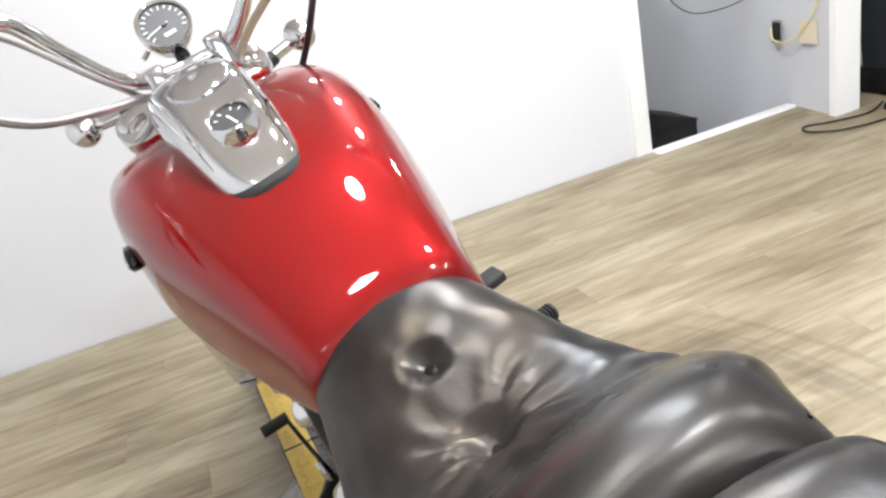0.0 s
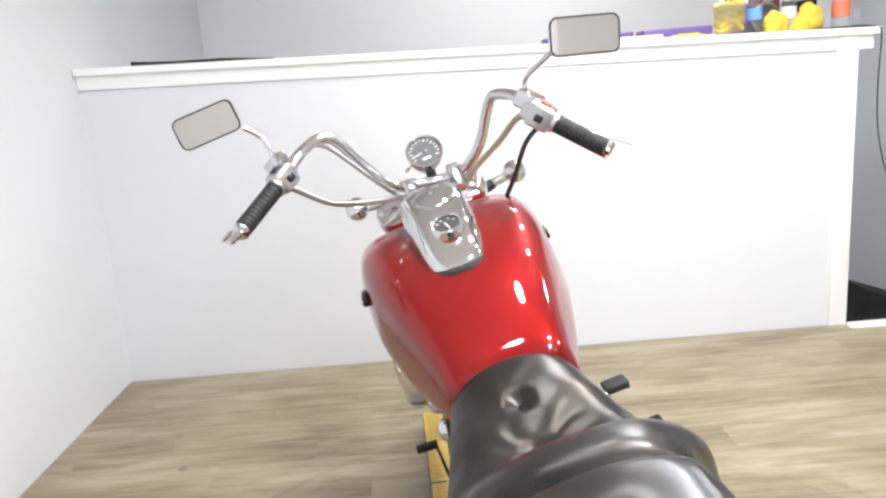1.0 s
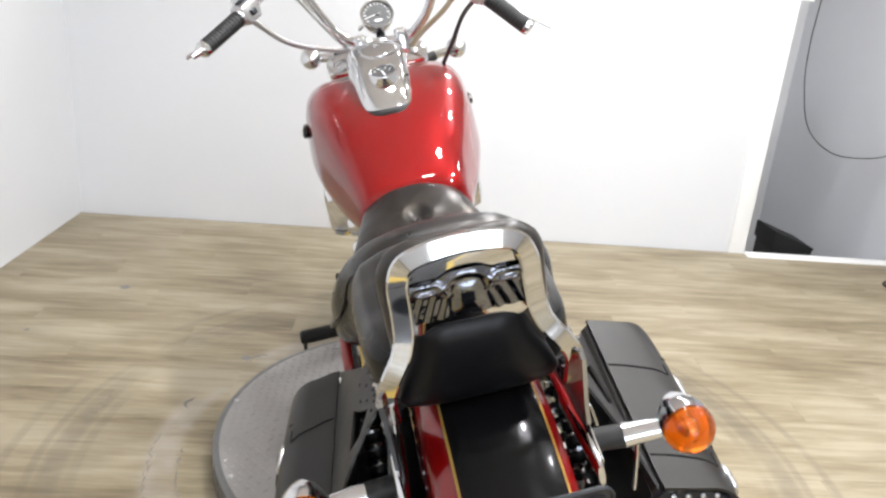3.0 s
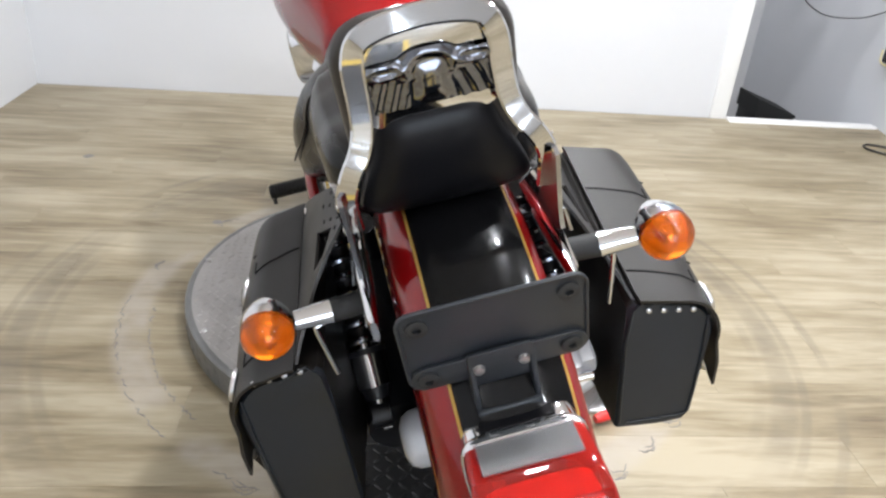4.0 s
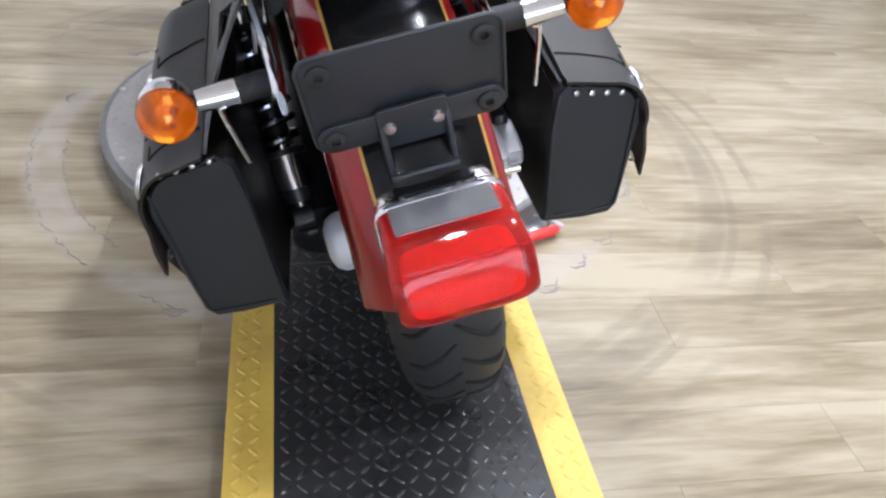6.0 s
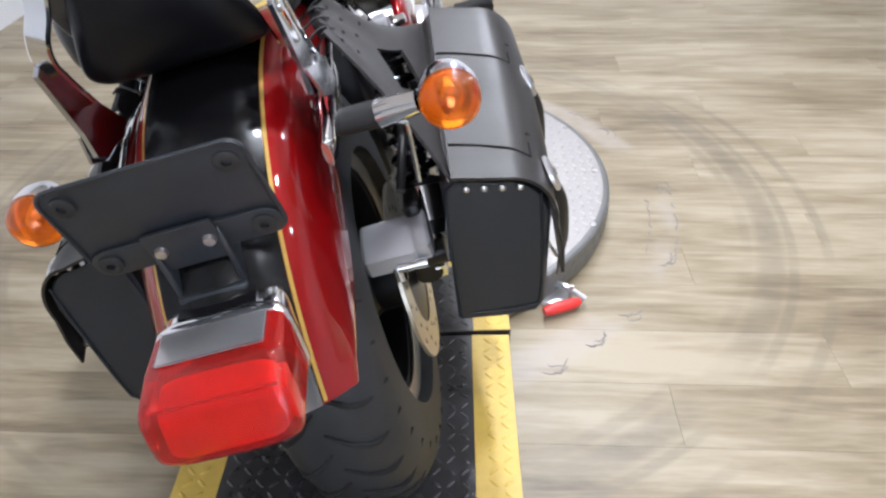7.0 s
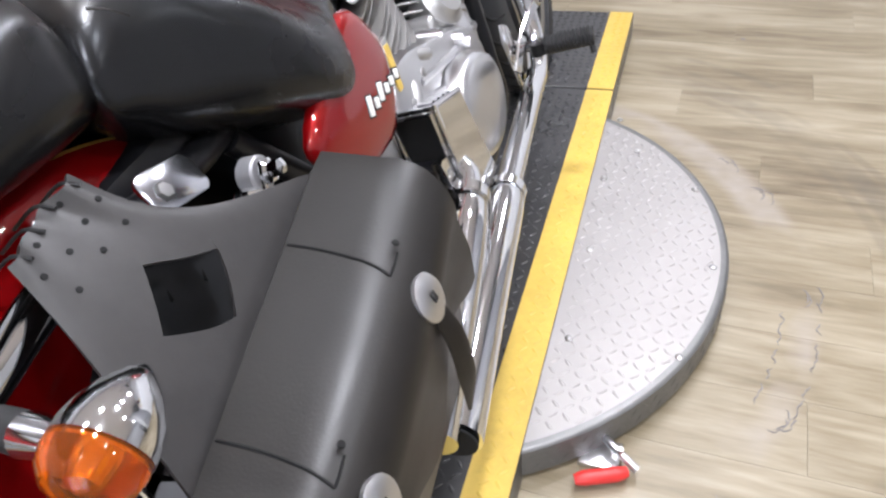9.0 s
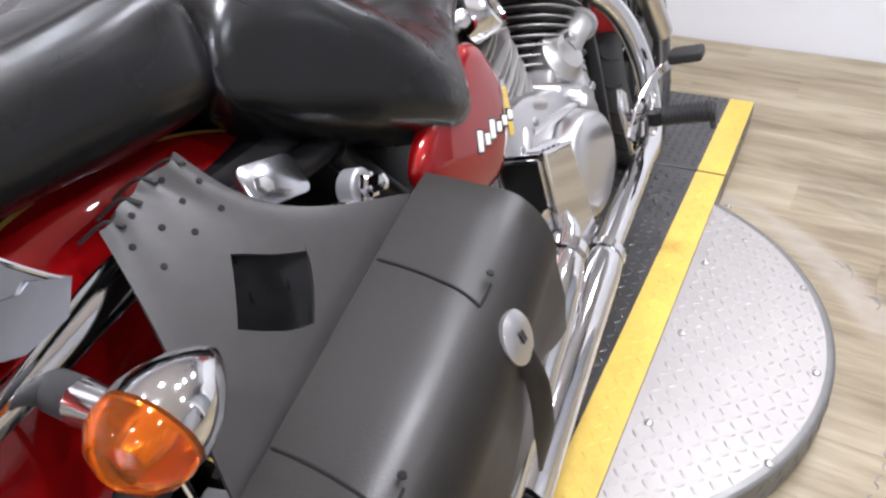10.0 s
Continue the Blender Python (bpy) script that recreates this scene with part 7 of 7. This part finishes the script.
part("band", bm_box((-0.0595, -0.0465, 0.10), (0.0595, 0.0465, 0.16), 0.008, 3), BLACKP, wt, "black band")
part("lid", bm_box((-0.061, -0.048, 0.182), (0.061, 0.048, 0.204), 0.005), WHITEPL, wt)
tagged(finish("tray", bm_box((1.92, 3.30, ledge_z(2.0) - 0.001), (2.135, 3.44, ledge_z(2.0) + 0.010), 0.003), BLACKMAT), "flat black tray on the ledge", "tray")
tagged(finish("binder", bm_box((1.12, 3.31, ledge_z(1.12) + 0.001), (1.43, 3.45, ledge_z(1.12) + 0.038), 0.004, m=None), PURPLE), "flat purple binder on the ledge", "binder")
tagged(finish("folder", bm_box((0.68, 3.33, ledge_z(0.68) + 0.001), (1.08, 3.45, ledge_z(0.68) + 0.026), 0.003), PURPLE), "thin dark purple folder on the ledge", "folder")
tagged(finish("paper_stack", bm_box((0.98, 3.29, ledge_z(1.0) + 0.001), (1.20, 3.42, ledge_z(1.0) + 0.012), 0.002), PAPER), "loose cream and yellow paper on the ledge", "paper")
cloth_heap("yellow_cloth", (1.32, 3.33, ledge_z(1.32) - 0.004), 0.10, 0.03, 0.022, 9.2, "flat yellow cloth on the ledge")
tagged(finish("cable_on_ledge", bm_tube([(-1.18, 3.34, ledge_z(-1.18) + 0.012), (-1.0, 3.36, ledge_z(-1.0) + 0.010), (-0.75, 3.33, ledge_z(-0.75) + 0.009), (-0.55, 3.37, ledge_z(-0.55) + 0.006)], [0.010, 0.006, 0.008, 0.003], 8), BLACKCABLE), "thin black strip lying on the ledge", "cable")
# wire hanging from the ledge across to the stairwell wall
tagged(finish("hanging_wire", bm_tube([(2.06, 3.34, 1.392), (2.135, 3.25, 1.385), (2.150, 3.235, 1.34), (2.145, 3.235, 1.12), (2.20, 3.30, 0.90), (2.36, 3.45, 0.66), (2.60, 3.58, 0.515), (2.78, 3.54, 0.505), (2.845, 3.42, 0.56), (2.850, 3.34, 0.617), (2.850, 3.24, 0.722), (2.850, 3.12, 0.825)], 0.003, 6), BLACKCABLE), "thin black wire hanging from the ledge", "wire")

# stairwell: soffit, fixtures, socket, black chest below
setting("soffit", bm_loft([[(x, 4.25, 2.42 - 0.03 * x), (x, BACK, 2.26), (x, BACK, CEIL), (x, 4.25, CEIL)] for x in (2.46, 2.6, 2.8, 3.2)]), SOFFIT, "rough grey underside of the stair ceiling", "soffit", smooth=False)
for x, w in ((2.44, 0.11), (2.70, 0.075), (3.02, 0.085)):
    fx = thing("spot_fixture", "black metal spot fixture under the soffit", "light fixture", pose(x, 4.6, 2.10, 0, 0, 12), group="spot fixtures")
    part("bracket", bm_box((-0.03, -0.02, 0.03), (0.03, 0.02, 0.17), 0.004), BLACKP, fx)
    if x > 2.5:
        part("shade", bm_box((-w, -0.08, -0.10), (w, 0.08, 0.06), 0.02, 3), BLACKP, fx)
        part("lens", bm_box((-w * 0.2, -0.086, -0.075), (w * 0.9, -0.08, 0.03), 0.002), GREYMETAL, fx)
    else:
        part("shade", bm_box((-w, -0.06, 0.03), (w, 0.06, 0.075), 0.006, 2), BLACKP, fx)
tagged(finish("track_rail", bm_box((2.6, 4.58, 2.165), (3.22, 4.62, 2.195), 0.004), BLACKP), "black lighting track under the soffit", "lighting track")
tagged(finish("track_wire", bm_tube([(2.66, 4.55, 2.02), (2.80, 4.54, 1.985), (3.0, 4.55, 2.02), (3.18, 4.6, 2.10)], 0.004, 6), BLACKCABLE), "black wire looped between the fixtures", "wire")
chest = thing("black_cabinet", "black cabinet standing low in the stairwell", "cabinet")
part("body", bm_box((2.60, 3.95, -2.4), (2.86, 4.20, -0.18), 0.006, 2), BLACKMAT, chest)
part("lid", bm_loft([[(x, 3.94, -0.179), (x, 4.21, -0.179), (x, 4.21, -0.070 - 0.36 * (x - 2.59)), (x, 3.94, -0.070 - 0.36 * (x - 2.59))] for x in (2.59, 2.86)]), BLACKMAT, chest)
socket = thing("power_socket", "open metal socket box let into the wall", "socket", frame_of((2.868, 3.312, 0.366), (0, -1, 0), (0, 0, 1)))
part("box", bm_plate(rounded(0.062, 0.115, 0.008), 0.006, pose(0, 0, -0.012), 0.001), STAINLESS, socket)
# black plate on the box front paints the shade of its open inside
part("hollow", bm_plate(rounded(0.052, 0.085, 0.006), 0.002, pose(0, 0.004, -0.0065)), BLACKMAT, socket)
tagged(finish("socket_cable", bm_tube([(2.85, 3.325, 0.39), (2.835, 3.29, 0.335), (2.84, 3.20, 0.335), (2.85, 3.12, 0.40), (2.856, 3.06, 0.48), (2.857, 3.03, 0.62), (2.857, 3.02, 0.9)], 0.0045, 8), YELLOWCABLE), "yellowed cable looping out of the socket", "cable")
tagged(finish("wall_patch", bm_plate(rounded(0.105, 0.105, 0.004), 0.003, frame_of((2.862, 3.10, 0.378), (0, -1, 0), (0, 0, 1))), BEIGE), "beige square patch on the stairwell wall", "wall patch")
wallbox = thing("wall_box", "small beige intercom box with a dark grille on the stairwell wall", "wall box", frame_of((2.868, 3.376, 0.660), (0, -1, 0.03), (0, 0, 1)))
part("case", bm_box((-0.100, -0.044, -0.018), (0.100, 0.044, 0.016), 0.004, 2), BEIGE, wallbox)
part("grille", bm_box((-0.094, -0.038, 0.0155), (0.062, 0.012, 0.0185), 0.001, 1), GREYMETAL, wallbox, "grey grille panel")
part("slot", bm_box((-0.088, 0.018, 0.0155), (0.000, 0.032, 0.0185), 0.001, 1), BLACKMAT, wallbox, "dark slot")

# beyond the stairwell wall: waste bin, stand, floor cable
bin_ = thing("waste_bin", "tall black plastic waste bin", "waste bin", pose(3.30, 3.02, 0))
part("body", bm_loft([[(q[0] * w, q[1] * w, z) for q in rounded(1, 1, 0.15)] for w, z in ((0.20, 0.13), (0.265, 0.50), (0.285, 0.50), (0.285, 0.53), (0.268, 0.53), (0.20, 0.15))]), PLASTIC, bin_)
part("stand", bm_box((-0.11, -0.11, 0.0), (0.11, 0.11, 0.13), 0.01), FRAMEBLK, bin_)
part("bag", bm_plate([(-0.04, 0), (0.05, 0), (0.0, 0.05)], 0.03, pose(0.0, -0.12, 0.53, 90, 0, 0)), WHITEPL, bin_)
st = thing("metal_stand", "black metal stand beside the bin", "stand", pose(3.22, 2.80, 0))
part("post", bm_tube([(0, 0, 0.02), (0.0, 0.0, 0.4), (0.04, 0.02, 0.8), (0.0, 0.02, 1.2)], 0.022, 12), FRAMEBLK, st)
part("foot", bm_box((-0.20, -0.03, 0), (0.20, 0.03, 0.03), 0.006), FRAMEBLK, st)
part("foot", bm_box((-0.03, -0.20, 0), (0.03, 0.20, 0.028), 0.006), FRAMEBLK, st)
tagged(finish("floor_cable", bm_tube([(3.10, 2.90, 0.008), (2.95, 2.84, 0.006), (2.78, 2.88, 0.006), (2.66, 2.93, 0.006), (2.62, 2.86, 0.006), (2.72, 2.76, 0.006), (2.92, 2.72, 0.006), (3.06, 2.75, 0.006)], 0.005, 8), BLACKCABLE), "black cable looped on the floor", "cable")

# ---- floor planks ----
PW, PL = 0.152, 0.914


def plank_mesh(length):
    g = 0.0002
    bm = bm_box((g, g, -0.0045), (length - g, PW - g, 0.0))
    tops = [e for e in bm.edges if min(v.co.z for v in e.verts) > -1e-5]
    bmesh.ops.bevel(bm, geom=tops, offset=0.0003, segments=1, affect="EDGES")
    bmesh.ops.recalc_face_normals(bm, faces=bm.faces)
    me = bpy.data.meshes.new("plank")
    bm.to_mesh(me)
    bm.free()
    me.materials.append(OAK)
    return me


plank_cache = {}
rngp = random.Random(12)
row, y = 0, 3.262 - PW
while y > FRONT:
    x = LEFT
    first = True
    shift = (row * 0.377) % 1.0 * PL
    while x < EAST - 0.02:
        length = PL - shift if first else PL
        first = False
        length = round(min(length, EAST - x), 3)
        if x < 3.1 and y > -0.9 and length > 0.05:
            if length not in plank_cache:
                plank_cache[length] = plank_mesh(length)
            p = new("plank", plank_cache[length])
            p.parent = floor
            p.location = (x, y, 0)
        x += length if length > 0.05 else 0.1
    y -= PW
    row += 1

# scuffs in the vinyl where the turntable's feet have stood
SCUFF = material("dark_vinyl_scuff", (0.19, 0.178, 0.17), 0.6, vary=0.3, scale=40)
rng = random.Random(12)
marks = []
for deg in (41, 31, 4, -20, -38, -47, -56, 141, 166, 242):
    a = radians(deg)
    cx, cy = DISC[0] + 0.735 * math.cos(a), DISC[1] + 0.735 * math.sin(a)
    for _ in range(3):
        turn, r = a + rng.uniform(-0.4, 0.4), rng.uniform(0.022, 0.036)
        ox, oy = rng.uniform(-0.012, 0.012), rng.uniform(-0.012, 0.012)
        n = 9
        pts = []
        for i in range(n):
            b = turn - 1.1 + rng.uniform(1.6, 2.2) * i / (n - 1)
            rr = r * rng.uniform(0.88, 1.1)
            pts.append((cx + ox + rr * math.cos(b), cy + oy + rr * math.sin(b), 0.0002))
        marks.append(bm_tube(pts, [0.0004, 0.0014, 0.0010, 0.0016, 0.0004], 5, 3))
for mx, my, mr in ((-0.862, 2.357, 0.020), (-0.28, 1.829, 0.016), (-1.05, 1.95, 0.010), (0.9, 2.55, 0.008)):
    marks.append(bm_lathe([(0.0, 0.0), (0.0, mr), (0.0003, mr * 0.8), (0.0004, 0)], (mx, my, 0), (0.0, 0, 1), 9))
for r, d0, d1 in ((0.757, 178, 228), (0.680, 182, 228), (0.767, -20, 4), (0.700, -20, 3), (0.750, 236, 246)):
    for k in range(int((d1 - d0) / 4)):
        b0 = radians(d0 + 4 * k + rng.uniform(0, 1.5))
        b1 = b0 + radians(rng.uniform(2.0, 4.2))
        pts = []
        for i in range(6):
            b, rr = b0 + (b1 - b0) * i / 5, r + rng.uniform(-0.005, 0.005)
            pts.append((DISC[0] + rr * math.cos(b), DISC[1] + rr * math.sin(b), 0.0002))
        marks.append(bm_tube(pts, [0.0004, 0.0016, 0.0009, 0.0018, 0.0004], 5, 3))
tagged(finish("floor_scuff", join(*marks), SCUFF), "dark curved scuffs in the vinyl round the turntable", "scuff marks", kind="stuff")
